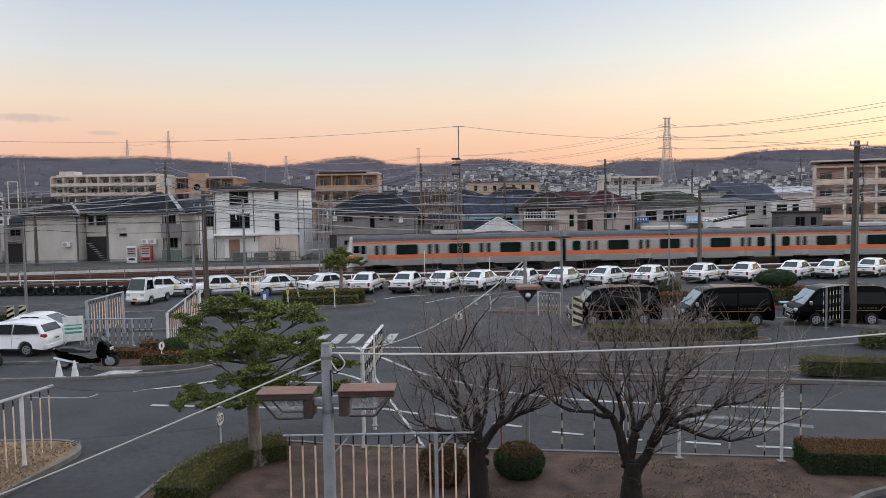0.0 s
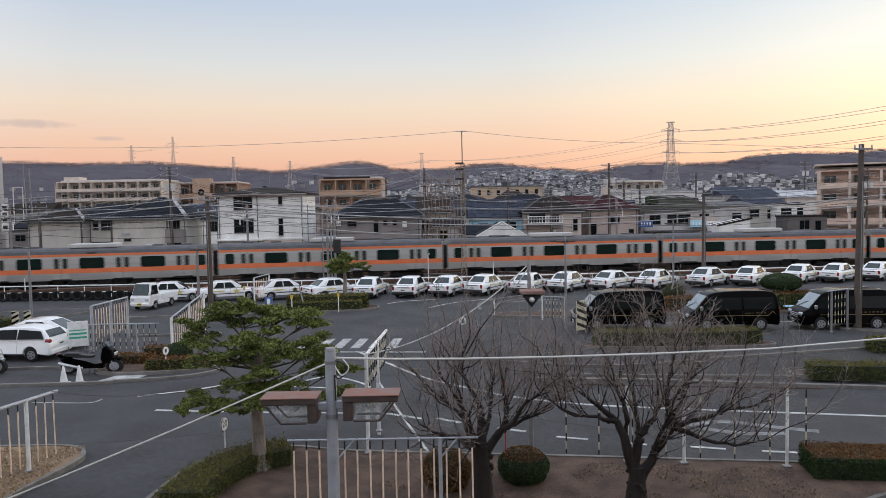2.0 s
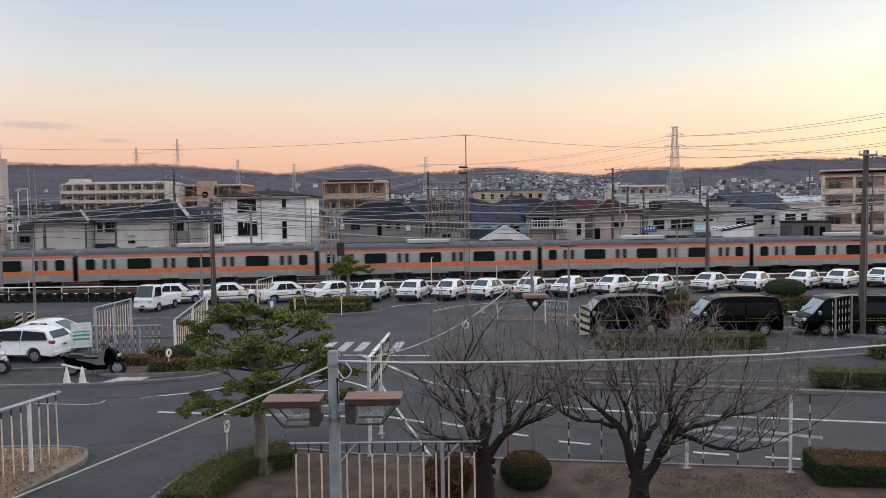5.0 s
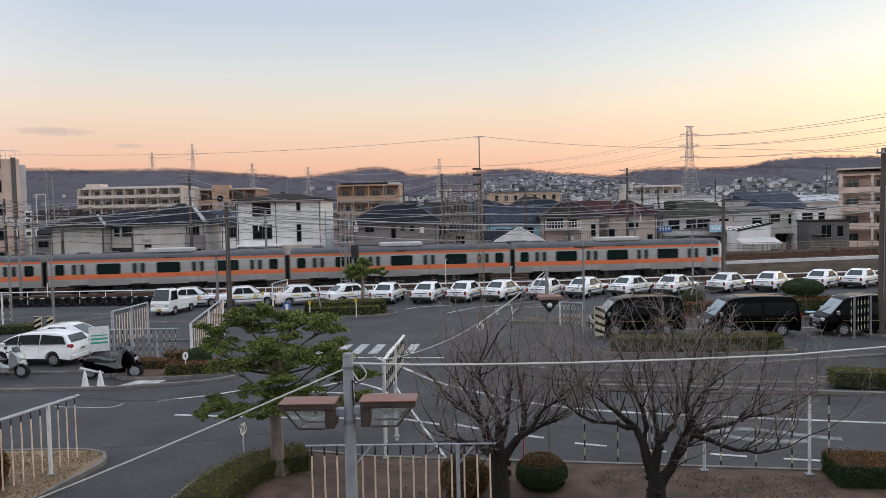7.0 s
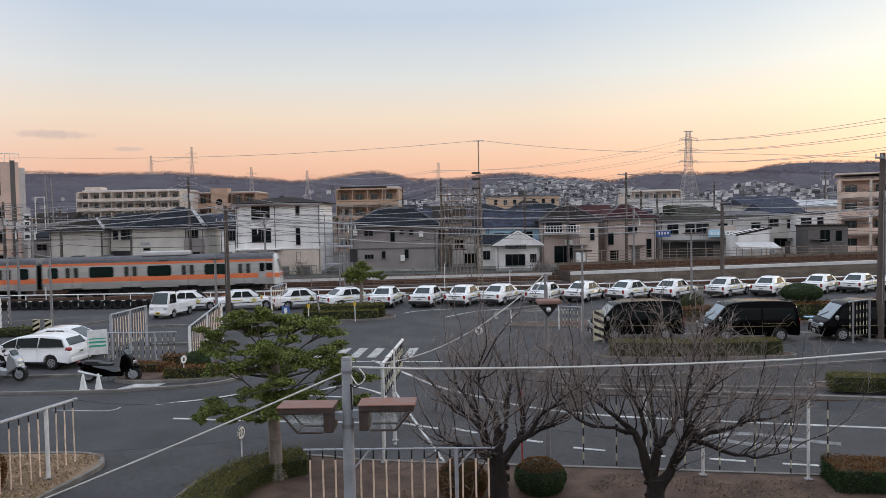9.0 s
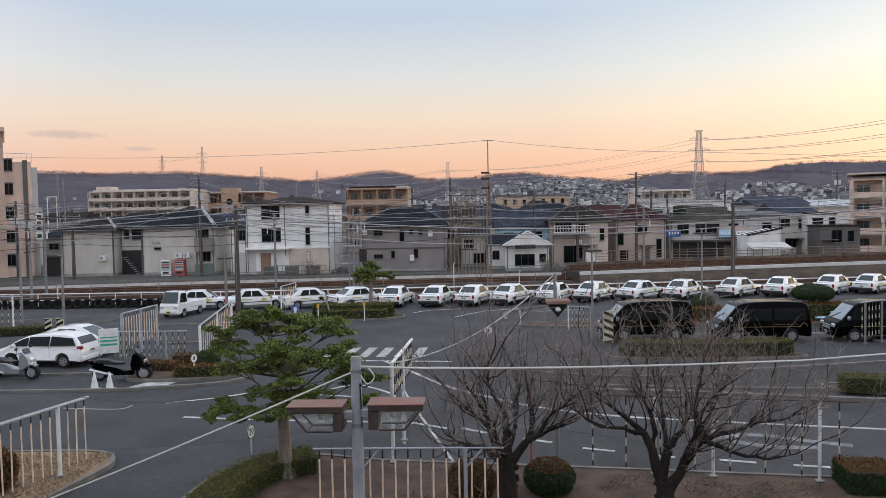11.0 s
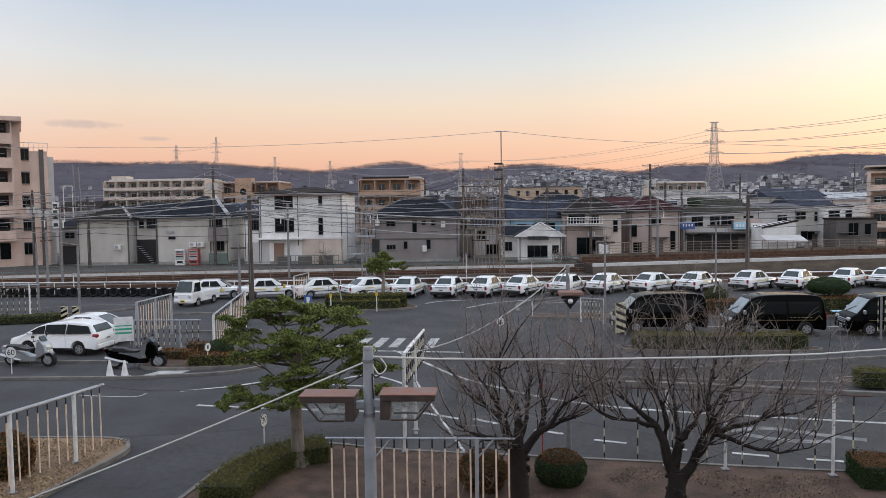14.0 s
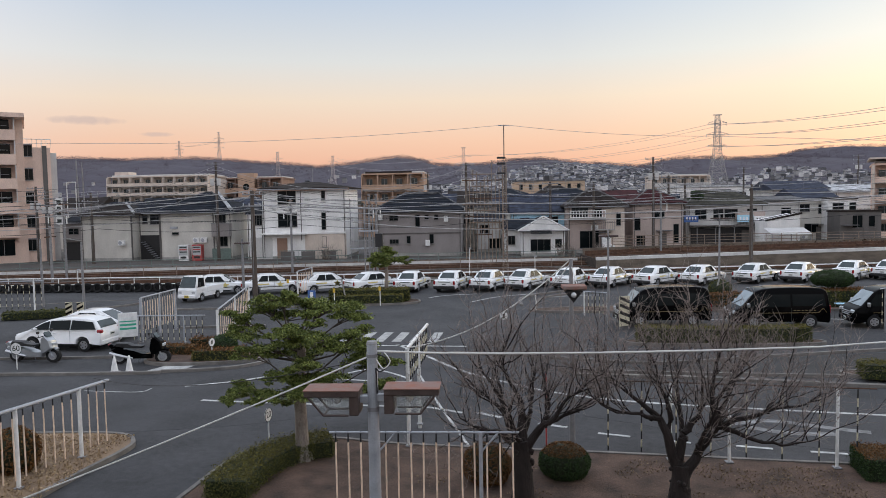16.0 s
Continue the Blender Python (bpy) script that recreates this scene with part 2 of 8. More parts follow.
M = dict(
    asphalt=mat("asphalt", (0.051, 0.051, 0.055), 0.85, vary=0.24, scale=0.35, bump=0.5, bump_scale=90),
    asphalt_new=mat("asphalt_lane", (0.042, 0.042, 0.046), 0.8, vary=0.2, scale=0.5, bump=0.4, bump_scale=90),
    earth=mat("town_ground", (0.085, 0.076, 0.070), 0.95, vary=0.2, scale=0.05),
    soil=mat("bare_soil", (0.150, 0.092, 0.066), 0.95, scale=1.6, bump=1.0, bump_scale=34, second=(0.040, 0.026, 0.020)),
    drygrass=mat("dry_grass_ground", (0.33, 0.23, 0.145), 0.95, scale=1.6, bump=1.0, bump_scale=40, second=(0.15, 0.10, 0.065)),
    ballast=mat("ballast", (0.072, 0.052, 0.042), 0.95, scale=2.0, bump=1.0, bump_scale=14, second=(0.026, 0.020, 0.017)),
    rust=mat("rusty_steel", (0.13, 0.07, 0.045), 0.7, 0.4, vary=0.25, scale=3),
    rail=mat("rail_head", (0.30, 0.28, 0.27), 0.35, 0.9, vary=0.1),
    concrete=mat("concrete", (0.36, 0.35, 0.33), 0.9, vary=0.16, scale=1.2, bump=0.3, bump_scale=40),
    concrete_dark=mat("stained_concrete", (0.17, 0.14, 0.112), 0.9, vary=0.22, scale=0.8, bump=0.4, bump_scale=30, stretch=(1, 1, 3)),
    parapet=mat("pale_parapet_concrete", (0.66, 0.66, 0.65), 0.85, vary=0.12, scale=0.9, bump=0.2, bump_scale=40),
    fencegreen=mat("green_grey_fence_paint", (0.15, 0.20, 0.18), 0.6, vary=0.12, scale=4),
    kerb=mat("kerb_stone", (0.20, 0.185, 0.17), 0.9, vary=0.2, scale=2, bump=0.4),
    paint=mat("road_paint", (0.66, 0.66, 0.64), 0.7, scale=2.2, bump=0.2, second=(0.24, 0.24, 0.24)),
    whitesteel=mat("white_painted_steel", (0.82, 0.82, 0.81), 0.45, vary=0.10, scale=4),
    galv=mat("galvanised_steel", (0.27, 0.27, 0.28), 0.55, 0.4, vary=0.12, scale=6),
    greysteel=mat("grey_painted_steel", (0.40, 0.42, 0.46), 0.5, 0.2, vary=0.12, scale=5),
    polecon=mat("pole_concrete", (0.098, 0.080, 0.068), 0.9, vary=0.15, scale=2, bump=0.2),
    salmon=mat("faded_red_pole", (0.88, 0.67, 0.52), 0.55, vary=0.14, scale=5, rand=0.12),
    black=mat("black_plastic", (0.016, 0.016, 0.018), 0.5, vary=0.1, scale=5),
    palegold=mat("pale_yellow_decal", (0.74, 0.62, 0.24), 0.5, vary=0.12, scale=4),
    weathered=mat("weathered_tan_steel", (0.27, 0.205, 0.16), 0.75, vary=0.2, scale=3),
    dark_lane=mat("old_brownish_asphalt", (0.036, 0.034, 0.034), 0.85, vary=0.2, scale=0.5, bump=0.4, bump_scale=90),
    # steel of the distant pylons, haze mixed into its colour
    farpylon=mat("hazed_pylon_steel", (0.46, 0.41, 0.40), 0.7, vary=0.05),
    yellow=mat("yellow_paint", (0.72, 0.47, 0.06), 0.5, vary=0.12, scale=4),
    red=mat("red_paint", (0.42, 0.06, 0.055), 0.45, vary=0.12, scale=4),
    carwhite=mat("white_car_paint", (0.86, 0.87, 0.88), 0.25, vary=0.04, scale=1.5, coat=0.5),
    carblack=mat("black_car_paint", (0.0016, 0.0016, 0.002), 0.09, vary=0.05, scale=1.5, spec=0.05),
    carsilver=mat("silver_paint", (0.42, 0.44, 0.46), 0.3, 0.6, vary=0.08),
    glass=mat("dark_window_glass", (0.006, 0.009, 0.010), 0.06, vary=0.05, scale=2, spec=0.16),
    # windscreen: sky reflection put into a pale, half-metal base
    screen=mat("sky_pale_windscreen", (0.34, 0.39, 0.42), 0.08, 0.5, vary=0.12, scale=2),
    rearglass=mat("tinted_rear_glass", (0.05, 0.066, 0.07), 0.08, 0.35, vary=0.15, scale=2),
    fadedpaint2=mat("worn_crossing_paint", (0.52, 0.52, 0.50), 0.75, scale=2.6, second=(0.22, 0.22, 0.22)),
    fadedpaint=mat("faded_road_paint", (0.30, 0.30, 0.30), 0.8, scale=3, second=(0.10, 0.10, 0.10)),
    # cores inside hedges and shrubs: inner shade mixed into the leaf green
    hedgecore=mat("hedge_inner_leaves_shaded", (0.030, 0.042, 0.018), 0.9, scale=9, second=(0.010, 0.013, 0.007), bump=1.0, bump_scale=30),
    stripe=mat("pale_yellow_paint", (0.62, 0.57, 0.42), 0.5, vary=0.12, scale=4),
    tyre=mat("tyre_rubber", (0.010, 0.010, 0.011), 0.85, vary=0.2, scale=8, bump=0.3),
    chrome=mat("alloy", (0.55, 0.56, 0.58), 0.3, 0.85, vary=0.08),
    lightred=mat("red_lamp_glass", (0.30, 0.015, 0.02), 0.15, vary=0.05, spec=0.8),
    lightclear=mat("clear_lamp_glass", (0.65, 0.68, 0.70), 0.1, 0.3, vary=0.05, spec=0.8),
    plate=mat("number_plate", (0.72, 0.73, 0.70), 0.5, vary=0.05),
    plateyellow=mat("yellow_number_plate", (0.75, 0.55, 0.08), 0.5, vary=0.05),
    ink=mat("dark_print", (0.03, 0.04, 0.035), 0.6, vary=0.05),
    gold=mat("gold_print", (0.27, 0.20, 0.09), 0.5, vary=0.08),
    steel=mat("train_stainless_steel", (0.43, 0.43, 0.42), 0.38, 0.35, vary=0.06, scale=1.2, stretch=(0.3, 1, 4)),
    roofgrey=mat("train_roof_paint", (0.11, 0.11, 0.12), 0.85, vary=0.16, scale=1.5),
    orange=mat("orange_band", (0.76, 0.195, 0.075), 0.42, vary=0.06, scale=1.0),
    trainglass=mat("green_tinted_glass", (0.009, 0.020, 0.016), 0.06, vary=0.1, scale=2, spec=0.2),
    doorglass=mat("train_door_glass", (0.045, 0.052, 0.045), 0.08, vary=0.15, scale=2, spec=0.25),
    trainwhite=mat("train_front_white", (0.76, 0.76, 0.74), 0.35, vary=0.05),
    underfloor=mat("underfloor_grime", (0.012, 0.011, 0.0105), 0.8, 0.2, vary=0.25, scale=3),
    bark=mat("bark_dark", (0.022, 0.015, 0.013), 0.9, vary=0.25, scale=6, bump=1.0, bump_scale=25, stretch=(1, 1, 0.35)),
    barkpale=mat("bark_pale", (0.40, 0.355, 0.315), 0.9, scale=5, bump=1.0, bump_scale=22, second=(0.13, 0.10, 0.082), stretch=(1, 1, 0.3)),
    barkmid=mat("bark_weathered", (0.13, 0.105, 0.088), 0.9, scale=6, bump=0.8, bump_scale=22, second=(0.055, 0.043, 0.036)),
    twig=mat("twig_bark", (0.26, 0.212, 0.190), 0.9, vary=0.2, scale=3),
    leaf=leafy("evergreen_leaf", (0.034, 0.056, 0.018), (0.28, 0.32, 0.088)),
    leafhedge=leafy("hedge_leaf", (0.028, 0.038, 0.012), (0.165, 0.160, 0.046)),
    # paler, yellower leaf range, mostly used on hedge tops
    leafyellow=leafy("hedge_leaf_yellow_olive", (0.055, 0.055, 0.015), (0.23, 0.20, 0.055)),
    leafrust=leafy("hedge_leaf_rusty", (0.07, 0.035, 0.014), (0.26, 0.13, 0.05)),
    leafdark=leafy("ball_shrub_leaf", (0.018, 0.038, 0.015), (0.065, 0.105, 0.036)),
    rustlamp=mat("rusty_lamp_housing", (0.11, 0.078, 0.068), 0.6, 0.2, scale=9, second=(0.055, 0.038, 0.035), bump=0.3, bump_scale=50),
    rusttop=mat("rusty_lamp_top", (0.27, 0.10, 0.06), 0.7, 0.1, scale=5, second=(0.22, 0.185, 0.175), bump=0.3, bump_scale=50),
    cablewhite=mat("white_cable", (0.70, 0.69, 0.66), 0.5, vary=0.06),
    wire=mat("black_wire", (0.018, 0.018, 0.02), 0.6, vary=0.1),
    wiregrey=mat("grey_wire", (0.42, 0.41, 0.41), 0.5, 0.3, vary=0.1),
    green=mat("green_print", (0.05, 0.42, 0.28), 0.6, vary=0.05),
    blue=mat("blue_print", (0.06, 0.14, 0.38), 0.6, vary=0.05),
    # woodland base colour carries the violet-grey of distance haze
    hill=mat("hazy_winter_woodland", (0.078, 0.068, 0.090), 0.95, scale=0.015, second=(0.048, 0.042, 0.058), bump=1.0, bump_scale=0.2),
    pylon=mat("pylon_steel", (0.42, 0.40, 0.39), 0.6, 0.3, vary=0.08),
)
for key, colour in dict(beige=(0.60, 0.575, 0.53), white=(0.84, 0.83, 0.82), grey=(0.28, 0.255, 0.25), cream=(0.62, 0.53, 0.46), tan=(0.46, 0.31, 0.22),
                        brown=(0.30, 0.19, 0.14), blue=(0.43, 0.70, 0.87), pink=(0.50, 0.41, 0.37), dark=(0.13, 0.12, 0.115), yellow=(0.52, 0.385, 0.275),
                        lgrey=(0.56, 0.55, 0.54), peach=(0.73, 0.55, 0.46)).items():
    M["w_" + key] = mat("render_" + key, colour, 0.85, vary=0.09, scale=0.7, bump=0.15, bump_scale=25, stretch=(1, 1, 0.5))
for key, colour in dict(slate=(0.020, 0.024, 0.033), brown=(0.036, 0.029, 0.026), red=(0.060, 0.020, 0.022), grey=(0.15, 0.15, 0.155), bluegrey=(0.05, 0.058, 0.085),
                        green=(0.075, 0.072, 0.058), white=(0.52, 0.53, 0.55)).items():
    M["r_" + key] = mat("roof_" + key, colour, 0.85, vary=0.25, scale=1.6, bump=0.5, bump_scale=16, spec=0.12)

M["clearglass"] = mat("dusty_clear_glass", (0.92, 0.94, 0.93), 0.05, vary=0.06, scale=6)
M["clearglass"].node_tree.nodes["Principled BSDF"].inputs["Transmission Weight"].default_value = 0.93

# ---------------------------------------------------------------- mesh helpers


def mesh_ob(name, bm, material, smooth=False):
    me = bpy.data.meshes.new(name)
    bmesh.ops.recalc_face_normals(bm, faces=bm.faces)
    bm.to_mesh(me)
    bm.free()
    me.materials.append(material)
    if smooth:
        for poly in me.polygons:
            poly.use_smooth = True
        me.set_sharp_from_angle(angle=radians(38))
    return new(name, me)


def part(name, bm, material, parent, label="", smooth=False):
    ob = mesh_ob(name, bm, material, smooth)
    ob.parent = parent
    return tagged(ob, label)


def whole(name, bm, material, label, category="", group="", kind="", smooth=False):
    return tagged(mesh_ob(name, bm, material, smooth), label, category, group, kind)


def thing(name, label, category, group="", m=None, kind=""):
    ob = tagged(new(name), label, category, group, kind)
    ob.empty_display_size = 0.2
    if m is not None:
        ob.matrix_basis = m
    return ob


def box(bm, c, s, rz=0.0, bevel=0.0, m=None):
    """A box at centre c with sides s."""
    mm = Matrix.Translation(c) @ Matrix.Rotation(rz, 4, "Z") @ Matrix.Diagonal((*s, 1))
    if m is not None:
        mm = m @ mm
    r = bmesh.ops.create_cube(bm, size=1, matrix=mm)
    if bevel:
        edges = list({e for v in r["verts"] for e in v.link_edges})
        bmesh.ops.bevel(bm, geom=edges, offset=bevel, segments=1, affect="EDGES")
    return bm


def B(c, s, rz=0.0, bevel=0.0):
    return box(bmesh.new(), c, s, rz, bevel)


def tube(bm, pts, radii, n=8, caps=True):
    """A round tube through the points."""
    pts = [Vector(p) for p in pts]
    if not hasattr(radii, "__len__"):
        radii = [radii] * len(pts)
    rings = []
    for i, p in enumerate(pts):
        d = (pts[min(i + 1, len(pts) - 1)] - pts[max(i - 1, 0)]).normalized()
        a = d.cross(Vector((0, 0, 1)) if abs(d.z) < 0.95 else Vector((1, 0, 0))).normalized()
        b = d.cross(a)
        rings.append([bm.verts.new(p + (a * math.cos(6.2832 * k / n) + b * math.sin(6.2832 * k / n)) * radii[i]) for k in range(n)])
    for r0, r1 in zip(rings, rings[1:]):
        for k in range(n):
            bm.faces.new((r0[k], r0[(k + 1) % n], r1[(k + 1) % n], r1[k]))
    if caps:
        bm.faces.new(rings[0])
        bm.faces.new(rings[-1])
    return bm


def T(pts, radii, n=8):
    return tube(bmesh.new(), pts, radii, n)


def prism(bm, poly, z0, z1):
    """A slab over an outline in x and y."""
    lo = [bm.verts.new((x, y, z0)) for x, y in poly]
    hi = [bm.verts.new((x, y, z1)) for x, y in poly]
    bm.faces.new(lo)
    bm.faces.new(hi)
    for i in range(len(poly)):
        j = (i + 1) % len(poly)
        bm.faces.new((lo[i], lo[j], hi[j], hi[i]))
    return bm


def sag(a, b, drop, n=10):
    a, b = Vector(a), Vector(b)
    return [a.lerp(b, i / n) - Vector((0, 0, drop * 4 * (i / n) * (1 - i / n))) for i in range(n + 1)]


def strip(bm, pts, width, z0, z1):
    """A band of even width along a line on the ground."""
    pts = [Vector((x, y)) for x, y in pts]
    L, R = [], []
    for i, p in enumerate(pts):
        d = (pts[min(i + 1, len(pts) - 1)] - pts[max(i - 1, 0)]).normalized()
        n = Vector((-d.y, d.x)) * width / 2
        L.append(p + n), R.append(p - n)
    for i in range(len(pts) - 1):
        prism(bm, [L[i], L[i + 1], R[i + 1], R[i]], z0, z1)
    bmesh.ops.remove_doubles(bm, verts=bm.verts, dist=0.0005)
    return bm


def smoothline(pts, n=6):
    """A rounded line through the points."""
    out = []
    P = [Vector(p) for p in pts]
    for i in range(len(P) - 1):
        a, b, c, d = P[max(i - 1, 0)], P[i], P[i + 1], P[min(i + 2, len(P) - 1)]
        for k in range(n):
            t = k / n
            out.append(0.5 * ((2 * b) + (c - a) * t + (2 * a - 5 * b + 4 * c - d) * t * t + (3 * b - a - 3 * c + d) * t ** 3))
    out.append(P[-1])
    return [tuple(p) for p in out]


def leaves(name, centres, size, material, parent, rng, flat=0.0):
    """Many small leaf blades round the given places, in one mesh."""
    c = np.asarray(centres)
    n = len(c)
    a = rng.normal(size=(n, 3))
    a[:, 2] *= 1 - flat
    a /= np.linalg.norm(a, axis=1)[:, None]
    b = np.cross(a, rng.normal(size=(n, 3)))
    b /= np.linalg.norm(b, axis=1)[:, None] + 1e-9
    s = (size * rng.uniform(0.6, 1.35, n))[:, None]
    v = np.stack([c - a * s, c + b * s * 0.45, c + a * s, c - b * s * 0.45], 1).reshape(-1, 3)
    me = bpy.data.meshes.new(name)
    me.from_pydata(v.tolist(), [], np.arange(4 * n).reshape(-1, 4).tolist())
    me.materials.append(material)
    ob = new(name, me)
    ob.parent = parent
    return tagged(ob, kind="stuff")

# ---------------------------------------------------------------- ground
def structure(name, bm, material, label):
    return whole(name, bm, material, label, kind="structure")


structure("ground", prism(bmesh.new(), [(-3500, -200), (3500, -200), (3500, 4500), (-3500, 4500)], -0.5, -0.02), M["earth"], "dull earth and tarmac ground of the town")
structure("pavement", prism(bmesh.new(), [(-70, -30), (80, -30), (80, 61.6), (38, 61.2), (0, 57.4), (-8, 56.6), (-35, 56.4), (-70, 56.4)], -0.3, 0.0), M["asphalt"], "worn grey asphalt of the driving course and car park")

bm = bmesh.new()
strip(bm, smoothline([(-30, 23.2), (-12, 23.0), (-6, 24.6), (-1, 27.2), (4, 24.4), (10, 21.4), (20, 19.6), (34, 18)]), 5.6, 0.002, 0.005)
structure("road", bm, M["asphalt_new"], "darker resurfaced asphalt lane of the course")

structure("road", prism(bmesh.new(), [(2.2, 28.2), (4.6, 27.65), (7.3, 27.25), (12.7, 26.8), (25, 25.5), (32, 31.5), (18, 31.2), (11, 29.7), (6.2, 28.7)], 0.006, 0.009), M["dark_lane"], "old brownish-grey asphalt lane between kerbs")

# planted islands: kerb, raised bed
SOIL = smoothline([(-7.4, 5), (-7.1, 12), (-6.75, 15.8), (-6.45, 17.9), (-5.6, 19.3), (-4.2, 19.45), (-2.2, 18.95), (3.0, 18.3), (8.3, 17.6), (14, 17.0), (16.2, 16.6), (14, 15.9), (10.4, 15.75), (8.6, 15.1), (7.9, 13.6), (7.8, 5)], 5)
LEFT_BED = smoothline([(-17, 12), (-10.9, 12.6), (-10.25, 14.6), (-9.95, 16.6), (-9.65, 18.4), (-9.75, 19.2), (-10.4, 19.8), (-12, 19.9), (-17, 19.7)], 5)


def bed(name, outline, material, label, top=0.1, kerb_w=0.11):
    structure(name, prism(bmesh.new(), outline, -0.1, top), material, label)
    b = strip(bmesh.new(), list(outline) + [outline[0]], kerb_w, -0.05, top + 0.03)
    structure("kerb", b, M["kerb"], "pale weathered concrete kerb round a planted bed")


bed("soil_bed", SOIL, M["soil"], "bare brown soil bed with thin dry grass")
bed("grass_bed", LEFT_BED, M["drygrass"], "island bed of dry straw-coloured grass")


def ellipse(cx, cy, rx, ry, rot=0.0, n=28, square=2.6):
    out = []
    for k in range(n):
        a = 6.2832 * k / n
        u = rx * abs(math.cos(a)) ** (2 / square) * (1 if math.cos(a) > 0 else -1)
        v = ry * abs(math.sin(a)) ** (2 / square) * (1 if math.sin(a) > 0 else -1)
        out.append((cx + u * math.cos(rot) - v * math.sin(rot), cy + u * math.sin(rot) + v * math.cos(rot)))
    return out


bed("island_bed", ellipse(-8.2, 47.6, 3.7, 1.35, 0.1), M["soil"], "kerbed traffic island of bare soil")
bed("island_bed", ellipse(10.4, 33.05, 4.3, 0.75, -0.03), M["soil"], "kerbed traffic island of bare soil")
bed("island_bed", ellipse(-12.0, 30.6, 2.6, 1.5, 0.15), M["soil"], "kerbed traffic island with low shrubs")
bed("island_bed", ellipse(16.4, 43.6, 14.0, 1.3, 0.02), M["soil"], "long kerbed strip of bare soil behind the vans")
bed("island_bed", ellipse(-31.0, 45.0, 8.2, 2.2, 0.5), M["asphalt"], "kerbed asphalt island at the course's edge")
bed("island_bed", ellipse(17.5, 26.0, 5.0, 0.75, -0.2), M["soil"], "kerbed bed under a clipped hedge")
bed("island_bed", ellipse(24.5, 35.6, 5.0, 1.1, -0.3), M["asphalt"], "kerbed end of a parking island")

for pts, w in (([(-60, 26.9), (-18.5, 27.4), (-12.5, 27.9), (-10.2, 28.5), (-9.2, 29.6)], 0.16), ([(-60, 29.8), (-21, 30.4), (-14.6, 30.9)], 0.14),
               ([(3.0, 27.05), (4.35, 26.8), (7.13, 26.45), (12.9, 25.2), (22, 23.4)], 0.22), ([(2.6, 28.0), (4.6, 27.5), (7.3, 27.1), (12.6, 26.6)], 0.15),
               ([(-2.6, 31.2), (1.0, 30.6), (6.2, 28.9), (11.0, 30.0), (18, 31.6), (27, 33.5)], 0.15), ([(2.05, 45.6), (2.07, 48.55), (3.05, 50.55), (4.54, 52.01), (6.26, 53.2)], 0.2), ([(2.99, 45.53), (3.31, 48.17), (4.45, 50.12), (6.22, 51.21)], 0.16), ([(-16.5, 38.2), (-12.0, 38.6)], 0.2), ([(-20.0, 45.2), (-12.0, 45.7)], 0.2)):
    structure("kerb", strip(bmesh.new(), smoothline(pts), w, -0.05, 0.11), M["kerb"], "grey kerb line between lanes")

# painted marks on the road
MARKS = [
    ([(-4.2, 33.2), (-2.55, 30.47), (-1.04, 27.83), (0.63, 26.0), (2.11, 24.65), (4.0, 23.65), (6.21, 23.0), (11.86, 21.83), (22, 19.8)], 0.15),
    ([(-11.0, 25.6), (-9.6, 26.2), (-8.6, 26.9), (-7.9, 27.5)], 0.16), ([(-9.62, 23.71), (-6.7, 23.3), (-3.76, 23.02), (-1.9, 22.8)], 0.15), ([(-1.9, 22.8), (-0.85, 22.2)], 0.15), ([(-0.37, 22.2), (0.31, 21.7)], 0.15), ([(1.39, 21.1), (2.16, 20.72)], 0.15),
    ([(-3.15, 29.4), (-1.98, 24.5), (-0.57, 19.04)], 0.08),
    ([(2.96, 20.2), (3.78, 19.9)], 0.13), ([(4.63, 19.57), (5.26, 19.38)], 0.13), ([(6.34, 19.15), (7.19, 18.92)], 0.13), ([(8.04, 18.71), (8.87, 18.54)], 0.13), ([(10.0, 18.3), (11.0, 18.1)], 0.13),
    ([(6.41, 20.95), (7.3, 21.2), (8.13, 21.31), (9.53, 20.6), (10.29, 20.25)], 0.3), ([(7.15, 20.78), (7.9, 20.3), (8.5, 20.14), (9.3, 20.12)], 0.3),
    ([(-4.1, 50.0), (-3.0, 51.2), (-0.9, 51.9)], 0.15), ([(-1.2, 47.6), (0.8, 50.3), (4.0, 52.0)], 0.15), ([(3.4, 49.3), (5.5, 50.3), (7.6, 50.6)], 0.4),
    ([(10.6, 39.8), (13.5, 39.4)], 0.14), ([(17.6, 39.6), (25, 37.8)], 0.14), ([(-6.4, 33.2), (-1.0, 32.7)], 0.18), ([(-6.0, 26.7), (-4.6, 28.2), (-2.9, 26.2), (-6.0, 26.7)], 0.13),
    ([(-30.5, 42.2), (-28.6, 44.2), (-24.6, 46.2)], 0.12), ([(-14.4, 25.0), (-12.4, 24.8), (-12.1, 25.3)], 0.05)]
for pts, w in MARKS:
    worn = w >= 0.3
    structure("marking", strip(bmesh.new(), smoothline(pts) if len(pts) > 2 else pts, w, 0.006, 0.013), M["fadedpaint" if worn else "paint"], "worn white paint line on the asphalt")
for k in range(6):
    x = -7.1 + k * 0.84
    structure("crossing_stripe", prism(bmesh.new(), [(x, 34.1 - k * 0.05), (x + 0.44, 34.1 - k * 0.05), (x + 0.62, 36.6 - k * 0.05), (x + 0.18, 36.6 - k * 0.05)], 0.004, 0.011), M["fadedpaint2"], "white zebra crossing stripe on the asphalt")
structure("marking", prism(bmesh.new(), [(-13.7, 27.85), (-12.3, 27.95), (-11.9, 29.5), (-13.1, 29.4)], 0.004, 0.012), M["paint"], "faded white painted patch by the kerb")

